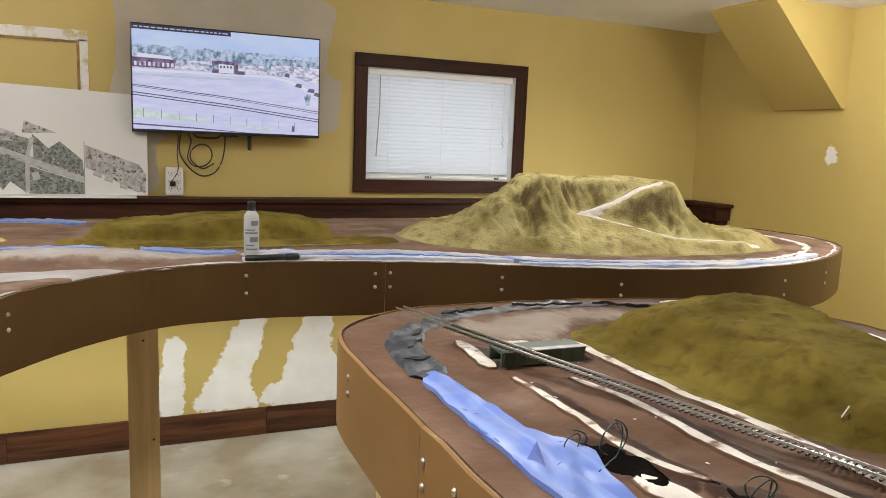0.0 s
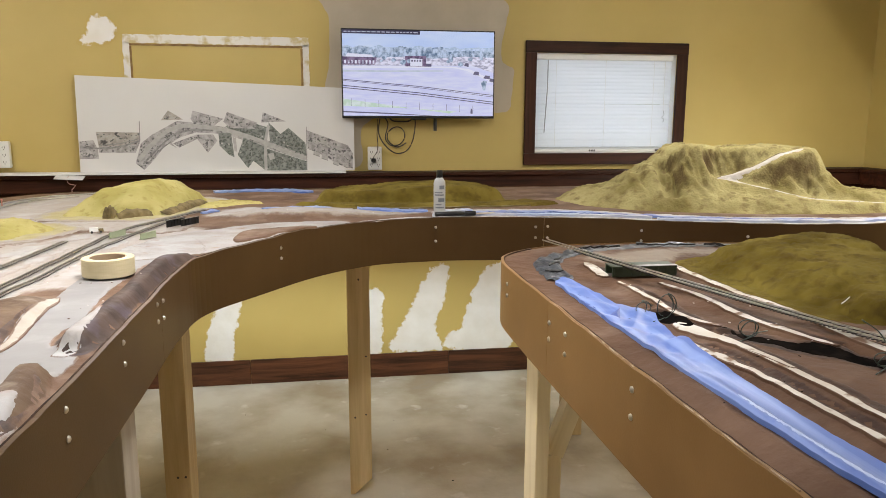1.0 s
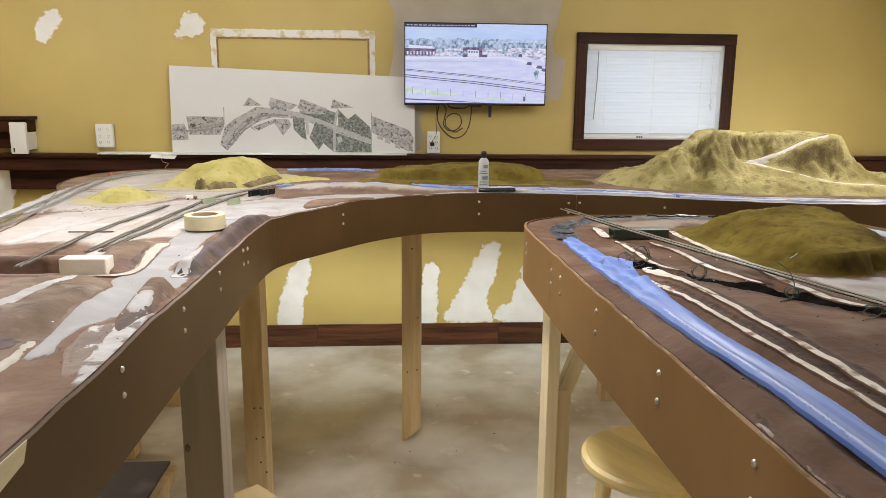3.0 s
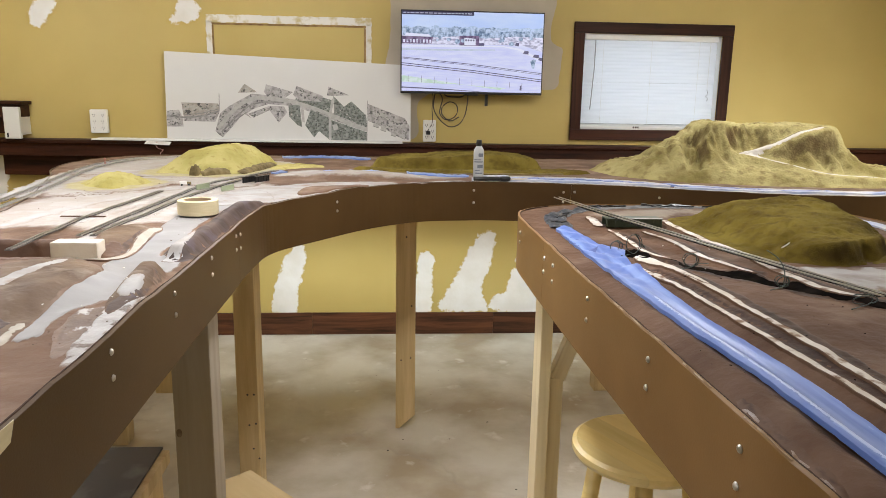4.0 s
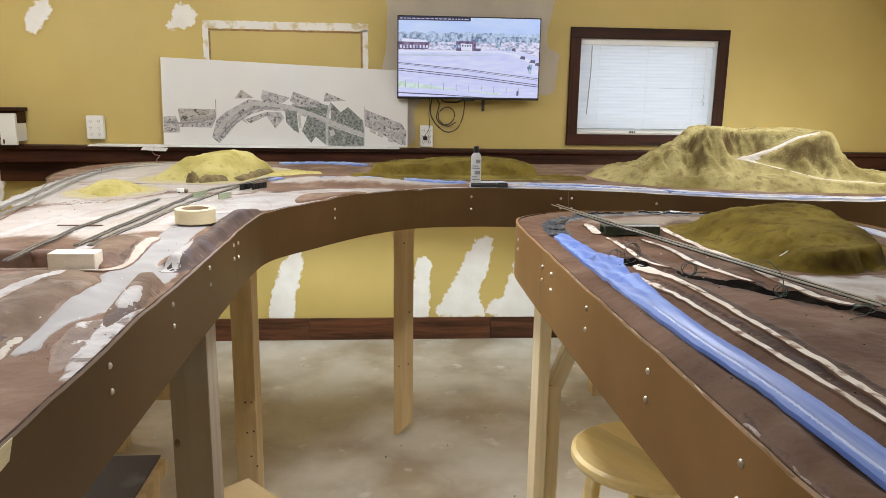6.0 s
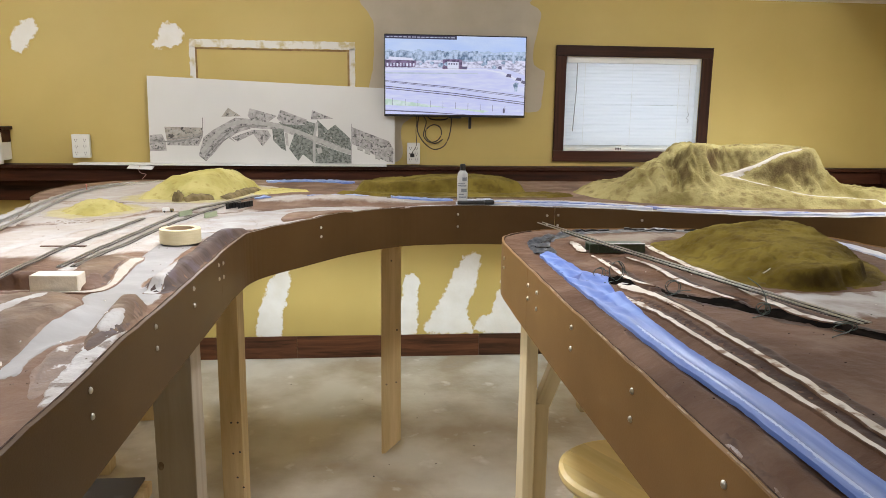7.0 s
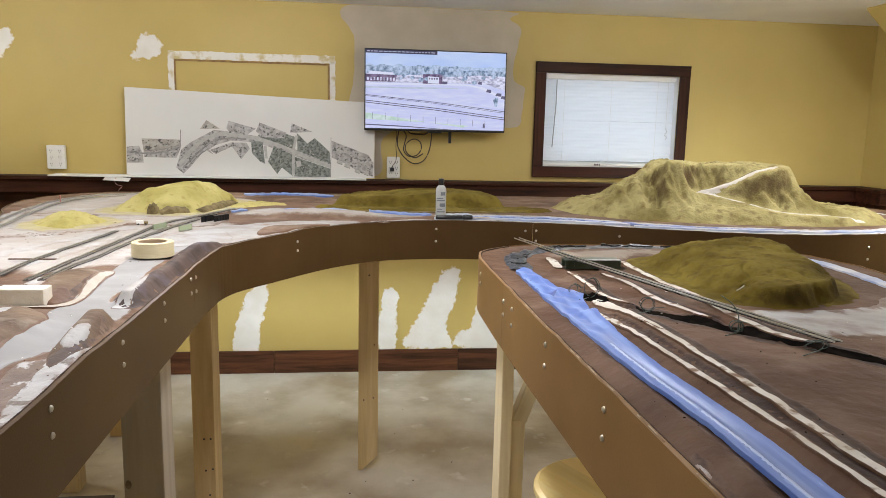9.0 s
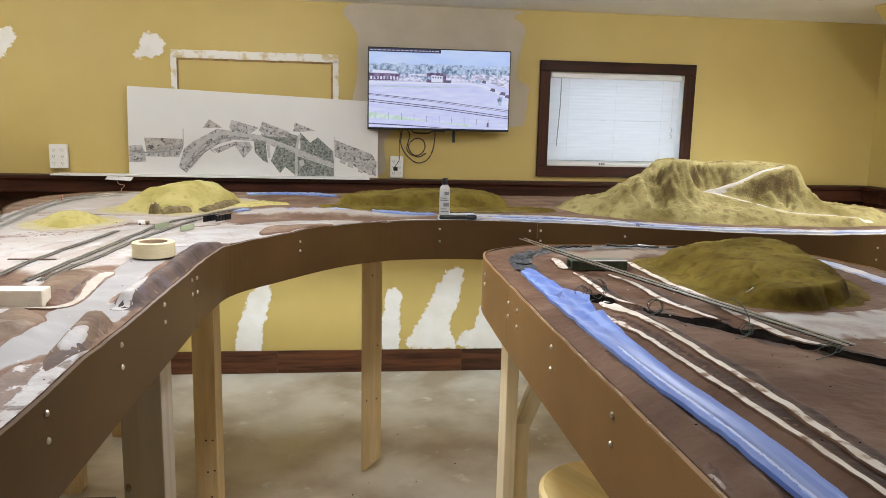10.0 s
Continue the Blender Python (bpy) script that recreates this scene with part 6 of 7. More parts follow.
ribbon("plaster_band", [(-.68, -2.76), (-.655, -2.68), (-.63, -2.50), (-.615, -2.38), (-.59, -2.2)], .045, M_PLASTER_SOFT, bench, ground_l, lift=.0030, jitter=.02, seed=14)
ribbon("plaster_band", [(-.56, -2.96), (-.545, -2.76), (-.53, -2.55), (-.51, -2.35), (-.48, -2.1)], .050, M_PLASTER_SOFT, bench, ground_l, lift=.0030, jitter=.02, seed=19)
for sd, pts in ((31, [(-1.055, -2.41), (-1.085, -2.13), (-1.15, -1.70), (-1.165, -1.30), (-1.10, -1.02), (-.98, -.88)]), (32, [(-1.0, -2.3), (-1.05, -2.0), (-1.10, -1.75)])):
    ribbon("plaster_band", pts, .06, M_PLASTER_SOFT, bench, ground_l, lift=.002, jitter=.02, seed=sd)
# dark brown patch on the bank's south face by the foam block
patch("cut_and_bank_patch", [(-.452, -3.135), (-.466, -3.10), (-.462, -3.06), (-.445, -3.05), (-.428, -3.075), (-.422, -3.11), (-.430, -3.138)], M_CUT, bench, ground_l, seed=13.3, jitter=.004, lift=.0045, step=.006)
part("foam_block", boxed(-.548, -3.145, 1.165, -.456, -3.100, 1.247, .004), M_CREAM, bench, "cream foam bridge abutment")
part("dark_sliver", boxed(-.735, -2.66, 1.2165, -.62, -2.652, 1.2195, .001), M_CUT, bench)


# ---- hills and mountain ----
def hill(name, label, outline, height, mat, step=.012, ground=ground_l, category="model hill"):
    """A landform that rises from the bench ground inside its outline."""
    line = rough_edge(outline, .012, 9, len(name))
    poly = [(p.x, p.y) for p in line]
    ring = poly + [poly[0]]

    def h(x, y):
        d, _ = seg_dist(x, y, ring[::3] + [ring[0]])
        return ground(x, y) - .004 + height(x, y, d)
    ob = part(name, np_sheet(poly, step, h), mat, smooth=True)
    return tagged(ob, label, category)


def cone(x, y, cx, cy, h, rx, ry, p=1.0):
    return h * max(0.0, 1 - math.hypot((x - cx) / rx, (y - cy) / ry) ** p)


MASSIF = [(1.455, -1.46), (1.49, -1.525), (1.545, -1.555), (1.605, -1.535), (1.635, -1.475), (1.70, -1.46), (1.78, -1.50), (1.88, -1.575), (1.95, -1.605), (2.000, -1.59), (2.015, -1.52),
          (1.97, -1.36), (1.8, -1.28), (1.56, -1.30), (1.465, -1.38)]
GULLIES = [([(1.435, -1.50), (1.415, -1.58), (1.385, -1.68)], .062, .060), ([(1.625, -1.48), (1.640, -1.57), (1.635, -1.65)], .055, .042),
           ([(1.89, -1.62), (1.915, -1.68), (1.93, -1.74)], .032, .036), ([(1.955, -1.63), (1.985, -1.69), (2.0, -1.74)], .022, .030), ([(1.69, -1.45), (1.72, -1.52), (1.73, -1.58)], .022, .035)]


ROADWAY = [(1.950, -1.604, 1.440), (1.871, -1.600, 1.421), (1.746, -1.590, 1.363), (1.646, -1.580, 1.332), (1.603, -1.575, 1.323),
           (1.676, -1.620, 1.311), (1.784, -1.680, 1.286), (1.874, -1.760, 1.261), (1.998, -1.785, 1.253), (2.138, -1.790, 1.245)]


def mountain_height(x, y, d):
    """A flat-topped massif: long even flanks to both sides, a steep gullied front, and a low apron."""
    w = .012 * fbm(x, y, 8, 3)
    xx, yy = x + w, y + w
    if xx < 1.46:
        xx = 1.46 - (1.46 - xx) * .60
    elif xx > 2.01:
        xx = 2.01 + (xx - 2.01) * .88
    if yy > -1.32:
        yy = -1.32 + (yy + 1.32) * .55
    q, _ = seg_dist(xx, yy, MASSIF + MASSIF[:1])
    top = .226 + .016 * cone(x, y, 1.52, -1.44, 1, .13, .2) + .010 * cone(x, y, 1.90, -1.45, 1, .16, .2) - .004 * smooth(1.60, 1.68, x) * smooth(1.8, 1.7, x)
    if inside(xx, yy, MASSIF):
        z = top + .02 * smooth(0, .08, q) * noise.noise((x * 9, y * 9, 0))
    else:
        t = max(0.0, 1 - q / .225)
        k = smooth(1.60, 1.40, x)
        z = top * ((1 - k) * (.58 * t ** 1.05 + .42 * t ** 2.6) + k * (.85 * t ** 1.05 + .15 * t ** 2.6))
    apron = .055 * smooth(0, .12, d)
    z = (max(z, 0) ** 4 + apron ** 4) ** .25
    for pts, depth, wid in GULLIES:
        g, t = seg_dist(x + w, y, pts)
        z -= depth * smooth(wid, wid * .2, g) * smooth(0, .10, t + .02) * smooth(1.0, .8, t)
    steep = smooth(.06, .11, z) * (1 - smooth(.205, .232, z))
    z += steep * .021 * (noise.noise((x * 30, y * 6, 1.0)) + .6 * noise.noise((x * 64, y * 10, 2.0)))
    z -= .009 * abs(fbm(x, y, 17, 8)) * smooth(.01, .06, z)
    z += .0050 * fbm(x, y, 44, 9) * smooth(0, .03, z) - .0045 * abs(fbm(x, y, 34, 12)) * smooth(.02, .06, z)
    for cx, cy in ((1.675, -1.53), (1.93, -1.67), (1.42, -1.58)):    # ribbed rock faces
        z += .030 * cone(x, y, cx, cy, 1, .085, .09, 2) * noise.noise((x * 58 + 4 * noise.noise((x * 9, y * 9, 1)), y * 9, cx))
    z += steep * .005 * noise.noise((x * 115, y * 22, 6.0)) + .0026 * fbm(x, y, 110, 14)
    z = z * smooth(0, .05, d) + .008 * smooth(0, .02, d)
    near, total, level = 9.0, 0.0, 0.0
    for a, b in zip(ROADWAY, ROADWAY[1:]):
        g, t = seg_dist(x, y, (a, b))
        w = 1 / (g * g + .00008) ** 2
        near, total, level = min(near, g), total + w, level + w * (a[2] + (b[2] - a[2]) * t)
    k = smooth(.066, .030, near)
    return z * (1 - k) + (level / total - TOP + .002) * k


MTN = [(1.06, -1.40), (1.17, -1.60), (1.30, -1.70), (1.50, -1.79), (1.80, -1.86), (2.10, -1.86), (2.38, -1.78), (2.46, -1.60), (2.36, -1.25), (2.2, -1.05), (1.9, -.97), (1.5, -.98), (1.2, -1.08), (1.05, -1.22)]
mountain = hill("model_mountain", "large model mountain covered in olive ground foam with a white path", MTN, mountain_height, M_MOUNTAIN, .0072, category="model mountain")
mt_poly = [(p.x, p.y) for p in rough_edge(MTN, .012, 9, len("model_mountain"))]


def on_mountain(x, y):
    ring = mt_poly[::3] + [mt_poly[0]]
    d, _ = seg_dist(x, y, ring)
    return ground_l(x, y) - .004 + mountain_height(x, y, d)


for pts, w in (([p[:2] for p in ROADWAY[:5]], .046), ([p[:2] for p in ROADWAY[4:7]], .030), ([p[:2] for p in ROADWAY[6:]] + [(2.25, -1.80)], .019)):
    ribbon("white_path", pts, w, M_CREAMPATH, mountain, on_mountain, lift=.002, jitter=.003, seed=3, step=.007)


# dark ribbon paints the shadow on the path's uphill side
ribbon("road_bank_shade", [(1.935, -1.585), (1.871, -1.578), (1.746, -1.566), (1.660, -1.556), (1.615, -1.556)], .012, M_ROCK, mountain, on_mountain, lift=.0030, jitter=.006, freq=30, seed=13, step=.006, label="painted shade along the cut above the path")


def low_height(x, y, d):
    z = .066 * smooth(0, .07, d) * (.78 + .30 * smooth(.1, .55, x) - .3 * smooth(.68, .85, x)) + .006 * fbm(x, y, 9, 4)
    return z * smooth(0, .05, d) + .0025 * fbm(x, y, 50, 6)


hill("model_hill", "low flat model ridge covered in olive ground foam", [(.02, -1.30), (.12, -1.36), (.35, -1.40), (.62, -1.40), (.82, -1.36), (.84, -1.22), (.78, -1.05), (.5, -.95), (.2, -.97), (.05, -1.1)],
     low_height, M_GRASS, .012)
hill("model_hill", "thin olive ground foam apron in front of the low ridge", [(-.06, -1.28), (.05, -1.40), (.3, -1.49), (.62, -1.49), (.95, -1.47), (1.03, -1.38), (.9, -1.3), (.5, -1.33), (.1, -1.28)],
     lambda x, y, d: .015 * smooth(0, .03, d) + .004 * fbm(x, y, 20, 4), M_GRASS, .012)
# brown band at the ridge's foot: rock, its shade included in the colour
ribbon("shaded_rock_face", [(.18, -1.478), (.40, -1.49), (.62, -1.485), (.88, -1.468)], .022, M_ROCK, bench, ground_l, lift=.005, jitter=.004, seed=21)


def yellow_height(x, y, d):
    e = d + .02 * fbm(x, y, 9, 2)
    front = smooth(-1.42, -1.56, y) + smooth(-.50, -.44, x)
    soft = .075 * smooth(0, .13, e)
    scarp = .034 * smooth(.012, .050, e) + .038 * smooth(.03, .15, e)
    z = soft + (scarp - soft) * min(1.0, front) * smooth(-.70, -.64, x)
    z += .038 * cone(x, y, -.54, -1.34, 1, .24, .32, 1.1) + .009 * fbm(x, y, 9, 5) * smooth(0, .05, d)
    return z * smooth(0, .02, d) + .002 * fbm(x, y, 45, 6)


yh = hill("model_hill", "pale yellow-green model hill with a brown rock cutting", [(-.85, -1.55), (-.76, -1.60), (-.67, -1.625), (-.59, -1.63), (-.49, -1.57), (-.43, -1.40), (-.39, -1.20), (-.42, -1.05), (-.6, -1.02), (-.80, -1.25)],
          yellow_height, M_GRASS_LIGHT, .012)
def rock(x0, y0, x1, y1, h, dep, seed, owner, ground):
    """A rough low rock face between two places in plan, rounded over its top."""
    bm = bmesh.new()
    n, k = 16, 7
    a, b = Vector((x0, y0, 0)), Vector((x1, y1, 0))
    d = (b - a).normalized()
    back = Vector((-d.y, d.x, 0))
    rows_ = []
    for i in range(n + 1):
        s = i / n
        p = a.lerp(b, s)
        hh = h * (.35 + .65 * math.sin(math.pi * min(1, max(0, .08 + .86 * s))) ** .5) * (1 + .25 * noise.noise((s * 5, seed, 0)))
        row = []
        for j in range(k + 1):
            u = j / k
            ang = u * math.pi * .62
            off = dep * (1 - math.cos(ang)) + .006 * noise.noise((s * 9, u * 4, seed))
            q = p + back * off
            row.append(bm.verts.new((q.x, q.y, ground(p.x, p.y) - .006 + hh * math.sin(ang) + .004 * noise.noise((s * 14, u * 6, seed + 3)))))
        rows_.append(row)
    for r0, r1 in zip(rows_, rows_[1:]):
        for j in range(k):
            bm.faces.new((r0[j], r1[j], r1[j + 1], r0[j + 1]))
    bm.faces.new(rows_[0])
    bm.faces.new(rows_[-1][::-1])
    bmesh.ops.recalc_face_normals(bm, faces=bm.faces)
    return part("rock_cutting", bm, M_ROCK, owner, smooth=True)


rock(-.672, -1.640, -.634, -1.648, .048, .020, 1.0, yh, ground_l)
rock(-.612, -1.655, -.515, -1.595, .034, .030, 2.0, yh, ground_l)
rock(-.462, -1.57, -.380, -1.22, .030, .03, 3.0, yh, ground_l)


patch("foam_dust", [(-1.05, -1.90), (-.97, -2.09), (-.84, -2.14), (-.70, -2.02), (-.66, -1.84), (-.78, -1.72), (-.98, -1.74)], M_DUST, bench, ground_l, seed=5.2, jitter=.015, lift=.0016)
patch("foam_dust", [(-.92, -1.58), (-.80, -1.68), (-.66, -1.71), (-.54, -1.71), (-.42, -1.62), (-.36, -1.42), (-.30, -1.18), (-.40, -.98), (-.62, -.95), (-.88, -1.20)], M_DUST, bench, ground_l, seed=5.6, jitter=.015, lift=.0016)
hill("model_mound", "small pale yellow-green model mound", [(-1.0, -1.92), (-.93, -2.03), (-.82, -2.07), (-.74, -1.97), (-.72, -1.85), (-.82, -1.78), (-.95, -1.80)],
     lambda x, y, d: .042 * smooth(0, .11, d) + (.008 * fbm(x, y, 12, 6) - .010 * abs(fbm(x, y, 20, 3))) * smooth(0, .03, d) + .002 * fbm(x, y, 60, 2), M_GRASS_LIGHT, .008)
hill("model_mound", "thin yellow-green foam strip beside the hill", [(-.42, -1.35), (-.36, -1.42), (-.27, -1.30), (-.15, -1.28), (-.2, -1.18), (-.35, -1.12)],
     lambda x, y, d: .012 * smooth(0, .03, d) + .004 * fbm(x, y, 20, 6) * smooth(0, .02, d), M_GRASS_LIGHT, .010)


def pen_hill_height(x, y, d):
    """A foam hill: a thin apron to the west, a steep scarp in front and to the east, and a crowned top towards its far end."""
    e = d + .018 * fbm(x, y, 9, 3)
    front = max(smooth(-2.96, -3.06, y) * smooth(.90, .97, x), smooth(1.16, 1.22, x))
    wide = .055 - .028 * front
    z = .007 * smooth(0, .03, d) + (.034 + .006 * front) * smooth(.030 - .018 * front, .030 - .018 * front + wide, e) * smooth(.90, 1.02, x + .03 * fbm(x, y, 7, 8))
    z *= .45 + .55 * smooth(-2.57, -2.74, y)
    r = math.hypot((x - 1.175) / (.27 if x < 1.175 else .15), (y + 2.80) / (.20 if y > -2.80 else .46))
    z += .046 * max(0.0, 1 - r ** 1.2) * smooth(.01, .08, d)
    z += .006 * fbm(x, y, 8, 5) * smooth(.03, .1, d) - .006 * abs(fbm(x + .3 * y, y, 13, 6)) * smooth(.01, .07, d) + .002
    # ledges: flat treads and steep risers, broken along their length
    g = .021
    k = (z + .006 * fbm(x, y, 11, 9)) / g
    z += .38 * g * (math.floor(k) + smooth(.64, .90, k - math.floor(k)) - k + .3) * smooth(.012, .05, d) * (.45 + .55 * smooth(-.3, .3, noise.noise((x * 8, y * 8, 6.1))))
    z += .007 * (noise.noise((x * 16, y * 48, 1.5)) * front * smooth(.10, .02, d)) * smooth(0, .02, d)
    rill = noise.noise((x * 26 + y * 9, y * 11 - x * 6, 3.3))
    z -= .006 * smooth(.10, 0, abs(rill)) * smooth(.02, .06, d) * smooth(-.1, .3, noise.noise((x * 9, y * 9, 8.8)))
    return z - .0040 * abs(fbm(x, y, 44, 4)) * smooth(0, .03, d) + .0016 * fbm(x, y, 90, 7)


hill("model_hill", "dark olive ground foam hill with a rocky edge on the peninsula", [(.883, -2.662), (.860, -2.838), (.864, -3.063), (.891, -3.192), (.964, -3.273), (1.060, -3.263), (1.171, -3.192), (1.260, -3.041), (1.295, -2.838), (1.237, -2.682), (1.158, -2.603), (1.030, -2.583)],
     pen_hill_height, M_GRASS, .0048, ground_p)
hill("model_mound", "thin olive ground foam around the peninsula hill", [(1.080, -3.247), (1.199, -3.214), (1.328, -3.041), (1.354, -2.838), (1.305, -2.662), (1.178, -2.594), (1.197, -2.741), (1.195, -2.989)],
     lambda x, y, d: .012 * smooth(0, .05, d) + .003 * fbm(x, y, 20, 6) * smooth(0, .02, d), M_GRASS, .012, ground_p)

def crumbs_on(name, label, places, size, mat, ground, seed):
    """Loose crumbs lying on a landscape."""
    bm = bmesh.new()
    rc = random.Random(seed)
    for x0, y0, x1, y1, n in places:
        for k in range(n):
            x, y = rc.uniform(x0, x1), rc.uniform(y0, y1)
            r = rc.uniform(.5, 1.0) * size
            m = Matrix.Translation((x, y, ground(x, y) + .0024)) @ Matrix.Rotation(rc.uniform(0, 6), 4, "Z") @ Matrix.Diagonal((rc.uniform(1, 2.6), 1, .6, 1))
            bmesh.ops.create_icosphere(bm, subdivisions=1, radius=r, matrix=m)
    return tagged(part(name, bm, mat), label, "debris", kind="stuff")


crumbs_on("dark_crumbs", "dark crumbs of paint scattered on the bench landscape", ((-.62, -3.62, -.40, -3.25, 16), (-.34, -3.68, -.28, -3.5, 12), (-.47, -3.0, -.36, -2.5, 8), (-.9, -2.6, -.45, -1.8, 14), (.3, -1.72, 1.2, -1.6, 10)), .0016, M_CUT, ground_l, 4)
crumbs_on("plaster_crumbs", "white plaster crumbs scattered on the bench landscape", ((-.42, -3.5, -.30, -2.6, 12), (-.7, -2.95, -.5, -2.4, 14), (-.1, -1.7, .4, -1.5, 8)), .0018, M_SPACKLE_CHIP, ground_l, 5)
crumbs_on("plaster_crumbs", "white plaster crumbs scattered on the peninsula", ((.52, -3.9, .60, -2.7, 14), (.66, -3.4, .84, -2.7, 22), (.84, -3.7, 1.2, -3.3, 10)), .0016, M_SPACKLE_CHIP, ground_p, 6)
crumbs_on("dark_crumbs", "dark shreds of paint scattered on the peninsula", ((.60, -3.9, .70, -3.3, 16), (.70, -3.7, 1.0, -3.35, 9), (.52, -3.9, .56, -3.2, 8)), .0013, M_BLACKTAPE, ground_p, 7)

tw = part("white_twig", tube(spline([(.944, -3.170, 1.246), (.954, -3.166, 1.249), (.963, -3.164, 1.255)], .004), .0010, 6), M_PAPER, smooth=True)
tagged(tw, "short white twig lying on the peninsula hill", "twig")


# ---- tracks ----
def track(name, label, pts, gauge=.0165, ties=True, lift=0.0, tie_from=0.0, tie_len=.029, tie_mat=M_TIE, single=False):
    """Model track along 3D points: two rails, and sleepers from a share of its length on."""
    t = thing(name, label, "model track")
    line = spline(pts, .01)
    n = len(line)
    side = []
    for i in range(n):
        d = (line[min(i + 1, n - 1)] - line[max(i - 1, 0)]).normalized()
        side.append((d, Vector((-d.y, d.x, 0)).normalized()))
    for s in (-1, 1):
        bm = bmesh.new()
        rows_ = []
        for p, (d, o) in zip(line, side):
            c = p + o * s * gauge / 2 + Vector((0, 0, .0022 + lift))
            rows_.append([bm.verts.new(c + o * a + Vector((0, 0, b))) for a, b in ((-.0011, 0), (.0011, 0), (.0008, .0024), (-.0008, .0024))])
        for a, b in zip(rows_, rows_[1:]):
            for k in range(4):
                bm.faces.new((a[k], a[(k + 1) % 4], b[(k + 1) % 4], b[k]))
        bm.faces.new(rows_[0][::-1])
        bm.faces.new(rows_[-1])
        part("rail", bm, M_RAIL, t)
    if ties:
        bm = bmesh.new()
        places, first_ = [], None
        total, last = 0.0, -1.0
        length = sum((line[i + 1] - line[i]).length for i in range(n - 1))
        for i in range(n - 1):
            p, q = line[i], line[i + 1]
            seg = (q - p).length
            while last + .0078 < total + seg:
                last = max(last + .0078, total)
                if last / length >= tie_from:
                    c = p.lerp(q, (last - total) / seg)
                    d, o = side[i]
                    m = Matrix((( o.x, d.x, 0, c.x), (o.y, d.y, 0, c.y), (0, d.z, 1, c.z + .0011 + lift), (0, 0, 0, 1)))
                    if single:
                        places.append(m @ Matrix.Diagonal((tie_len / 2, .0014, .0011, 1)))
                        continue
                    vs = [bm.verts.new(m @ Vector((a * tie_len / 2, b * .0014, k * .0011))) for a, b, k in
                          ((-1, -1, -1), (1, -1, -1), (1, 1, -1), (-1, 1, -1), (-1, -1, 1), (1, -1, 1), (1, 1, 1), (-1, 1, 1))]
                    for f in ((3, 2, 1, 0), (4, 5, 6, 7), (0, 1, 5, 4), (1, 2, 6, 5), (2, 3, 7, 6), (3, 0, 4, 7)):
                        bm.faces.new([vs[k] for k in f])
            total += seg
        if single:
            bm.free()
        else:
            part("tie_strip", bm, tie_mat, t, "moulded plastic strip of ties")
        for m in places:
            if first_ is None:
                first_ = part("sleeper", boxed(-1, -1, -1, 1, 1, 1), tie_mat, t, m=m)
            else:
                share("sleeper", first_, t, m)
    return t


track("model_track", "loose length of model flex track lying across the peninsula", [(.595, -2.588, 1.265), (.688, -2.838, 1.254), (.780, -3.106, 1.247), (.852, -3.353, 1.246), (.906, -3.560, 1.247)], tie_from=.12, tie_mat=M_TIE_GLOSS, single=True)
for nm, lb, pts in (("model_track", "model track leading to the foam abutment", [(-.664, -3.07), (-.666, -2.893), (-.668, -2.67), (-.653, -2.456), (-.630, -2.14)]),
                    ("model_track", "curving model track past the roll of tape", [(-.582, -2.92), (-.576, -2.74), (-.566, -2.555), (-.554, -2.30), (-.533, -1.982), (-.471, -1.774), (-.41, -1.60), (-.36, -1.48)]),
                    ("model_track", "second model track beside the first", [(-.551, -2.92), (-.541, -2.74), (-.528, -2.62), (-.516, -2.372), (-.490, -2.108), (-.437, -1.802)]),
                    ("model_track", "model track along the outer bench edge", [(-.98, -2.75), (-1.02, -2.40), (-1.07, -2.05), (-1.14, -1.62), (-1.17, -1.25), (-1.12, -1.0), (-1.0, -.86), (-.85, -.80)]),
                    ("model_track", "model track beside the outer bench edge", [(-.94, -2.72), (-.975, -2.40), (-1.025, -2.05), (-1.095, -1.62), (-1.12, -1.27), (-1.07, -1.06), (-.96, -.93)])):
    track(nm, lb, [(p.x, p.y, max(ground_l(p.x, p.y), TOP - .002) + .0045) for p in spline(pts, .05)], gauge=.0090, tie_len=.0155, tie_mat=M_TIE_PALE if "outer" in lb else M_TIE_GREY)

# ---- loose things on the benches ----
tz = ground_l(-.40, -2.60) + .006
tape = thing("masking_tape_roll", "full roll of cream masking tape lying flat", "tape roll", pose(-.394, -2.605, tz))
part("tape", lathe([(.0375, 0), (.052, 0), (.0535, .0015), (.0535, .0375), (.052, .039), (.0375, .039), (.0375, .0)], 64), M_MASKING, tape, smooth=False)
part("core", lathe([(.0350, .0005), (.0372, .0005), (.0372, .0385), (.0350, .0385), (.0350, .0005)], 48), M_CARD, tape, smooth=False)
bz = ground_l(.478, -1.70) + .006
bottle = thing("glue_bottle", "grey translucent squeeze bottle with black cap", "bottle", pose(.478, -1.700, bz) @ Matrix.Diagonal((.88, .88, 1.12, 1)))
part("bottle_body", lathe([(.020, 0), (.0235, .003), (.0238, .095), (.0225, .104), (.014, .114), (.010, .116)], 28), M_BOTTLE, bottle, smooth=True)
part("cap", lathe([(.0125, .1162), (.0125, .134), (.0115, .138), (.008, .139)], 24), M_BLACK, bottle, smooth=True)
bm = bmesh.new()
rr = .0241
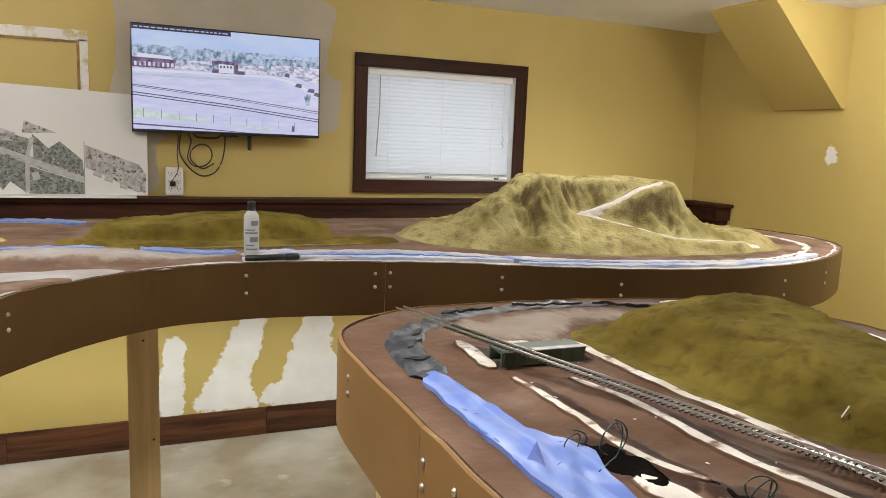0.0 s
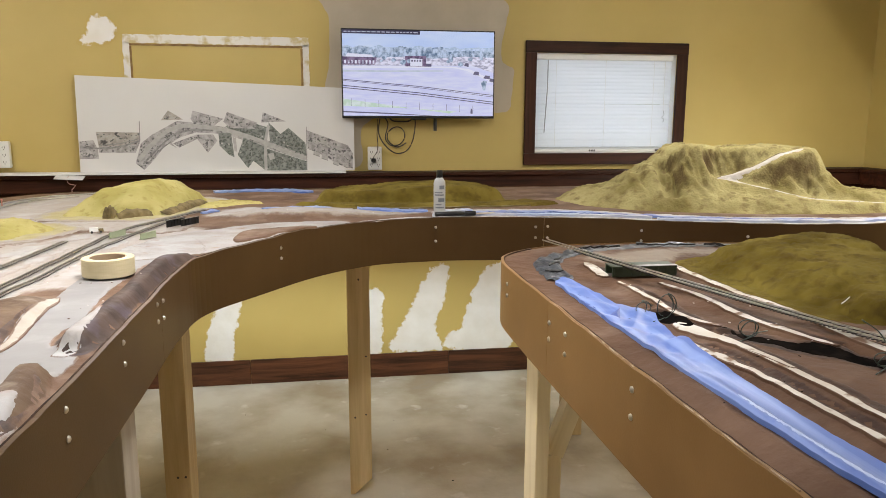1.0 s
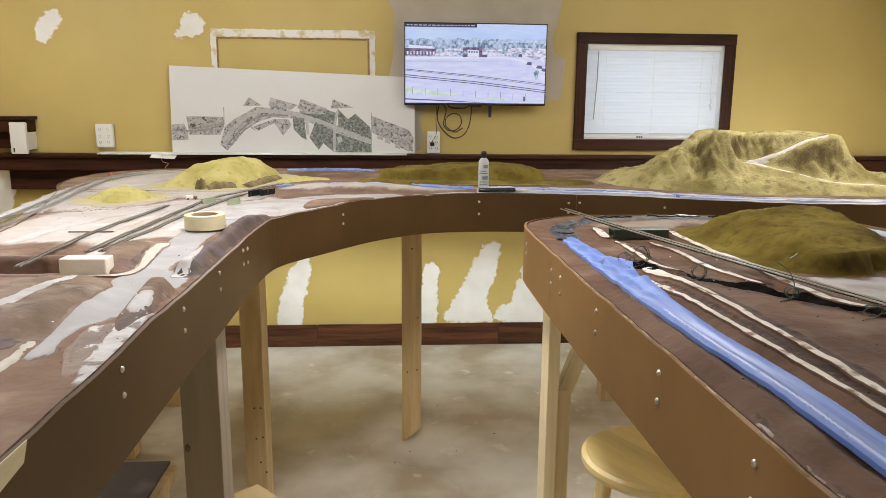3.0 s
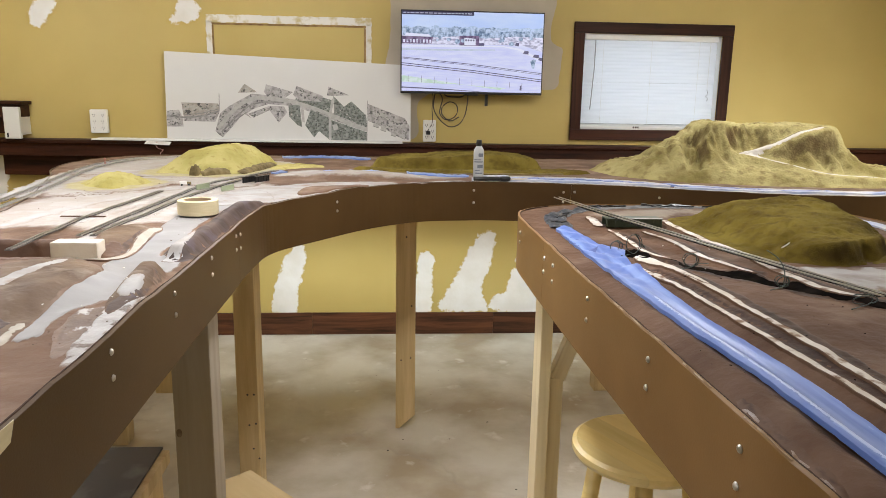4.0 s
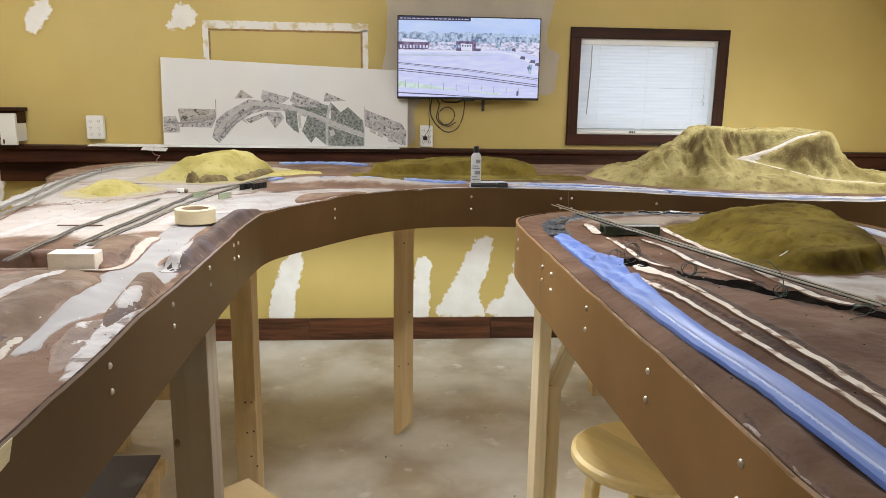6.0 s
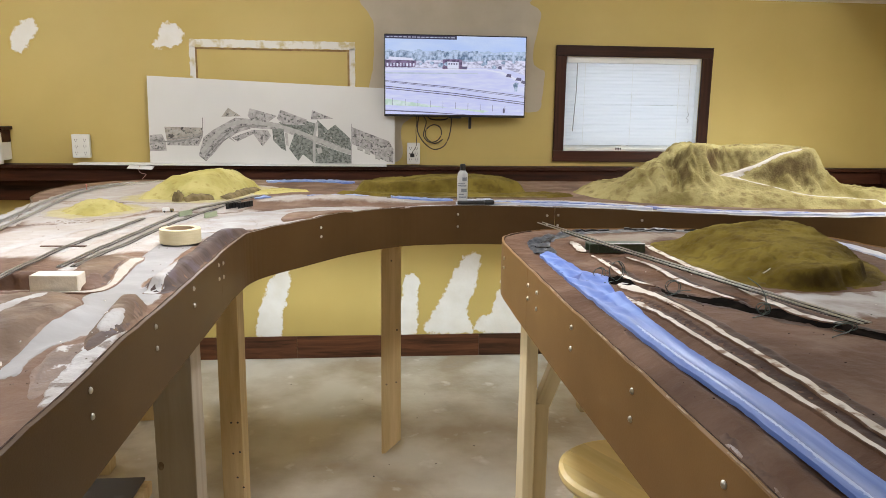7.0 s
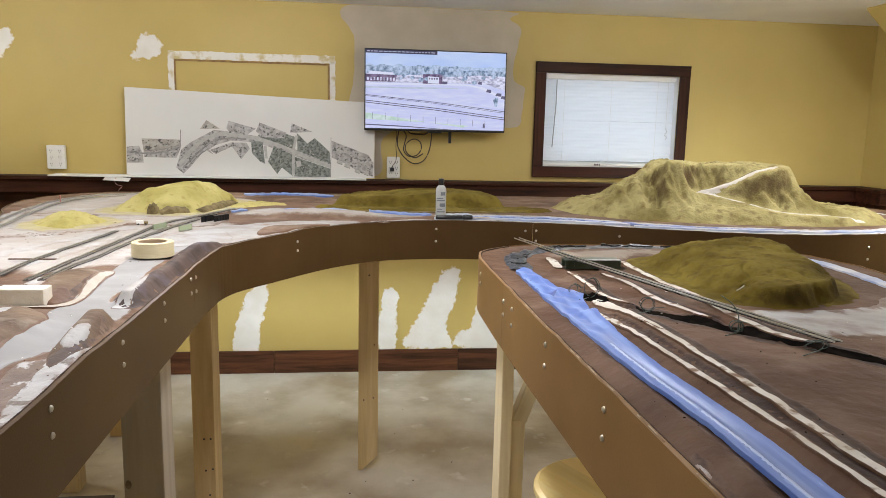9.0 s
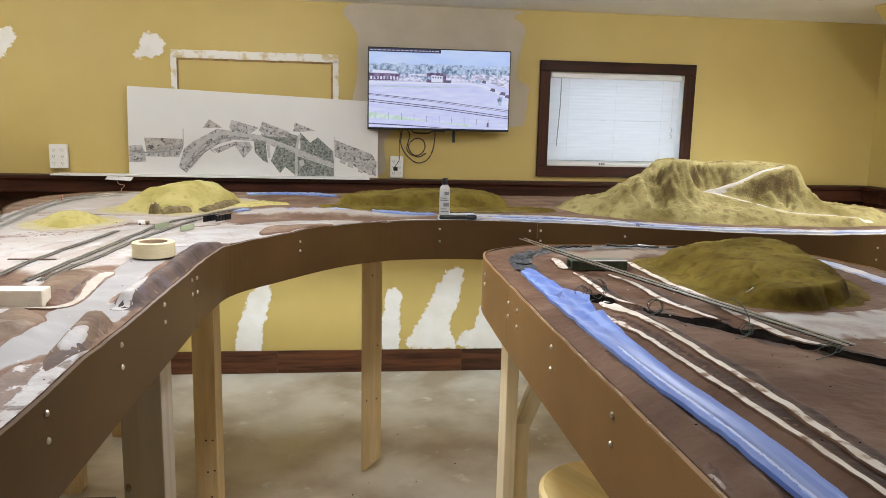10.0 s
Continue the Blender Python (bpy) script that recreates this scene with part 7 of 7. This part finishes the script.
for z0, z1, a0, a1 in ((.060, .064, -60, 40), (.068, .071, -60, 20), (.040, .052, -20, 45), (.020, .024, -50, 40), (.030, .033, -50, 10), (.080, .092, -10, 45)):
    prev = None
    for k in range(9):
        a = radians(-90 + a0 + (a1 - a0) * k / 8)
        cur = [bm.verts.new((rr * math.cos(a), rr * math.sin(a), z)) for z in (z0, z1)]
        if prev:
            bm.faces.new((prev[0], cur[0], cur[1], prev[1]))
        prev = cur
part("printed_bars", bm, M_LABELGREY, bottle)
mk = thing("black_marker", "black marker pen lying beside the bottle", "marker", pose(.452, -1.762, ground_l(.5, -1.76) + .0125, 0, 90, 4))
part("barrel", lathe([(.006, 0), (.0085, .003), (.0085, .105), (.006, .108)], 20), M_BLACK, mk, smooth=True)
part("cap", lathe([(.0092, .109), (.0092, .143), (.0075, .147)], 20), M_BLACK, mk, smooth=True)
stick = part("light_stick", boxed(-.045, -.004, 0, .045, .004, .005, .001), M_CREAM, m=pose(.625, -1.745, ground_l(.63, -1.745) + .008, 0, 0, 8))
tagged(stick, "short cream wooden stick on the plaster rim", "stick")

for x, y, rz in ((-.392, -1.86, 62), (-.352, -1.84, 62)):
    g = thing("bridge_girder", "black plastic model bridge girder standing on edge", "model girder", pose(x, y, ground_l(x, y) + .004, 0, 0, rz) @ Matrix.Scale(.78, 4), "bridge girders")
    part("web", boxed(-.055, -.0015, 0, .055, .0015, .026, .0004), M_BLACK, g)
    part("flange", boxed(-.055, -.006, .0262, .055, .006, .0285, .0004), M_BLACK, g)
    for k in range(6):
        part("rib", boxed(-.05 + k * .02 - .001, -.005, .001, -.05 + k * .02 + .001, -.0016, .026), M_BLACK, g)
for x, y, rz, lb in ((-.515, -2.06, 66, "small pale green model girder beside the track"), (-.425, -2.09, 66, "small pale green model girder by the road")):
    g = thing("green_girder", lb, "model girder", pose(x, y, ground_l(x, y) + .004, 0, 0, rz) @ Matrix.Scale(.85, 4), "green girders")
    part("web", boxed(-.04, -.002, 0, .04, .002, .020, .0005), material("pale_green_plastic", (0.30, 0.34, 0.22), 0.5), g)
    part("flange", boxed(-.04, -.006, -.0005, .04, .006, .0015), material("pale_green_flange", (0.34, 0.38, 0.26), 0.5), g)
wg = thing("toy_wagon", "tiny white and dark model vehicle", "model vehicle", pose(-.60, -1.98, ground_l(-.60, -1.98) + .004, 0, 0, 20))
part("body", boxed(-.014, -.008, .004, .010, .008, .016, .001), M_WHITEPLASTIC, wg)
part("bed", boxed(.0105, -.007, .003, .024, .007, .012, .001), M_ROCK, wg)
for x in (-.008, .016):
    for y in (-.0085, .0085):
        part("wheel", cyl(bmesh.new(), 0, 0, -.001, .0035, .002, 12), M_BLACK, wg, m=pose(x, y, .0035, 90, 0, 0))
pg = part("marker_peg", lathe([(.0022, 0), (.0022, .022), (.0035, .024), (.0035, .030)], 10), material("pink_peg", (0.55, 0.22, 0.17), 0.5), m=pose(-1.15, -1.22, ground_l(-1.15, -1.22)), smooth=True)
tagged(pg, "tiny pink peg standing beside the outer track", "peg")

gc = thing("green_girder_bridge", "green model plate girder bridge lying on the peninsula", "model bridge", pose(.745, -2.800, ground_p(.752, -2.795) + .002, 0, 0, -1))
part("deck", boxed(-.072, -.024, .0192, .072, .024, .0225, .001), M_GREENBOARD, gc)
for y in (-.020, .020):
    part("girder", boxed(-.072, y - .002, .0002, .072, y + .002, .0190, .0005), M_GREENBOARD, gc)
    for k in range(8):
        part("rib", boxed(-.068 + k * .0195 - .001, y + (-.0045 if y < 0 else .0022), .0045, -.068 + k * .0195 + .001, y + (-.0022 if y < 0 else .0045), .018), M_GREENBOARD, gc)
part("top_flange", boxed(-.020, -.0255, .0226, .072, -.012, .0240, .0005), M_TIE_PALE, gc, "pale grey top flange")


def wire_loop(x, y, r, turns, tall, lean_):
    pts = []
    steps = int(18 * turns)
    z0 = ground_p(x, y)
    for i in range(steps + 1):
        a = 2 * math.pi * i / 18 - math.pi / 2
        rr_ = r * (1 + .06 * math.sin(i * .7))
        pts.append((x + rr_ * math.cos(a) + lean_ * i / steps, y + .006 * math.sin(i * .45) + .010 * i / steps, z0 + r * tall + rr_ * tall * math.sin(a) + .003))
    pts = [(x - .03, y - .02, z0 + .004)] + pts + [(pts[-1][0] + .03, pts[-1][1] + .02, ground_p(x + .04, y + .03) + .006)]
    ob = part("wire_loop", tube(spline(pts, .006), .0009, 6), M_WIRE, smooth=True)
    tagged(ob, "dark green wire coiled in loose loops on the peninsula", "wire", "coiled feeder wires")


wire_loop(.602, -3.120, .012, 1.6, 1.0, .010)
wire_loop(.632, -3.150, .016, 1.5, 1.3, .006)
wire_loop(.701, -3.286, .0135, 2.2, 1.0, .004)
wire_loop(.793, -3.452, .010, 2.4, 1.0, .005)
wire_loop(.857, -3.573, .019, 1.7, .45, .010)
ob = part("feeder_wire", tube(spline([(.797, -3.450, 1.240), (.799, -3.445, 1.262), (.792, -3.435, 1.281), (.776, -3.422, 1.294)], .006), .0009, 6), M_WIRE, smooth=True)
tagged(ob, "thin dark wire end sticking up over the track", "wire")

# ---- below the benches ----
stool = thing("bar_stool", "round varnished wooden stool with four splayed legs", "stool", pose(.735, -3.035, 0, 0, 0, 28))
for k in range(6):
    bm = lathe([(.150, .705), (.166, .712), (.171, .722), (.170, .734), (.160, .740), (.0005, .740)], 64)
    x0, x1 = -.175 + .35 / 6 * k + .0003, -.175 + .35 / 6 * (k + 1) - .0003
    for px, nx in ((x0, -1), (x1, 1)):
        r = bmesh.ops.bisect_plane(bm, geom=list(bm.verts) + list(bm.edges) + list(bm.faces), plane_co=(px, 0, 0), plane_no=(nx, 0, 0), clear_outer=True)
        bmesh.ops.holes_fill(bm, edges=[e for e in bm.edges if len(e.link_faces) == 1])
    part("seat_stave", bm, M_STOOL, stool)
for k in range(4):
    a = radians(45 + 90 * k)
    top, foot = Vector((.105 * math.cos(a), .105 * math.sin(a), .712)), Vector((.185 * math.cos(a), .185 * math.sin(a), .002))
    d = top - foot
    m = Matrix.Translation(foot) @ d.to_track_quat("Z", "Y").to_matrix().to_4x4()
    part("leg", lathe([(.013, 0), (.019, .15), (.021, .45), (.019, d.length)], 14), M_STOOL, stool, smooth=True, m=m)
for k in range(4):
    z = .24 if k % 2 else .32
    r = .185 - (.08 * z / .71)
    a, b = radians(45 + 90 * k), radians(135 + 90 * k)
    part("rung", tube([(r * math.cos(a), r * math.sin(a), z), (r * math.cos(b), r * math.sin(b), z)], .011, 12), M_STOOL, stool, smooth=True)

crate = thing("plywood_box", "pale plywood box standing askew on the floor", "box", pose(-.3325, -2.528, 0, 0, 0, -47.5))
part("top_panel", boxed(-.16, -.135, .286, .16, .135, .300, .001), M_PLY, crate)
for x0, y0, x1, y1 in ((-.15, -.125, .15, -.113), (-.15, .113, .15, .125), (-.15, -.1125, -.138, .1125), (.138, -.1125, .15, .1125)):
    part("side_panel", boxed(x0, y0, .001, x1, y1, .2855, .001), M_PLY, crate)
tote = thing("sheet_stack", "dark grey sheet lying on a low wooden crate", "crate", pose(-.98, -2.42, 0))
part("dark_sheet", boxed(-.34, -.30, .292, .30, .28, .300, .001), M_GREYSHEET, tote)
part("wood_top", boxed(-.33, -.32, .245, .325, .27, .2915, .003), M_PINE, tote)
for x in (-.31, .27):
    part("crate_side", boxed(x, -.30, .001, x + .03, .25, .2445, .002), M_PINE, tote)

bm = bmesh.new()
rd = random.Random(9)
for x, y in [(.118, -1.62), (.40, -1.52)] + [(rd.uniform(-.6, 1.1), rd.uniform(-2.3, -.2)) for k in range(13)]:
    r = rd.uniform(.003, .006)
    bmesh.ops.create_icosphere(bm, subdivisions=1, radius=r, matrix=Matrix.Translation((x, y, r * .4)) @ Matrix.Diagonal((1, rd.uniform(.5, 1), .45, 1)))
crumbs = part("floor_crumbs", bm, M_TIE)
tagged(crumbs, "small dark crumbs scattered on the concrete floor", "debris", kind="stuff")
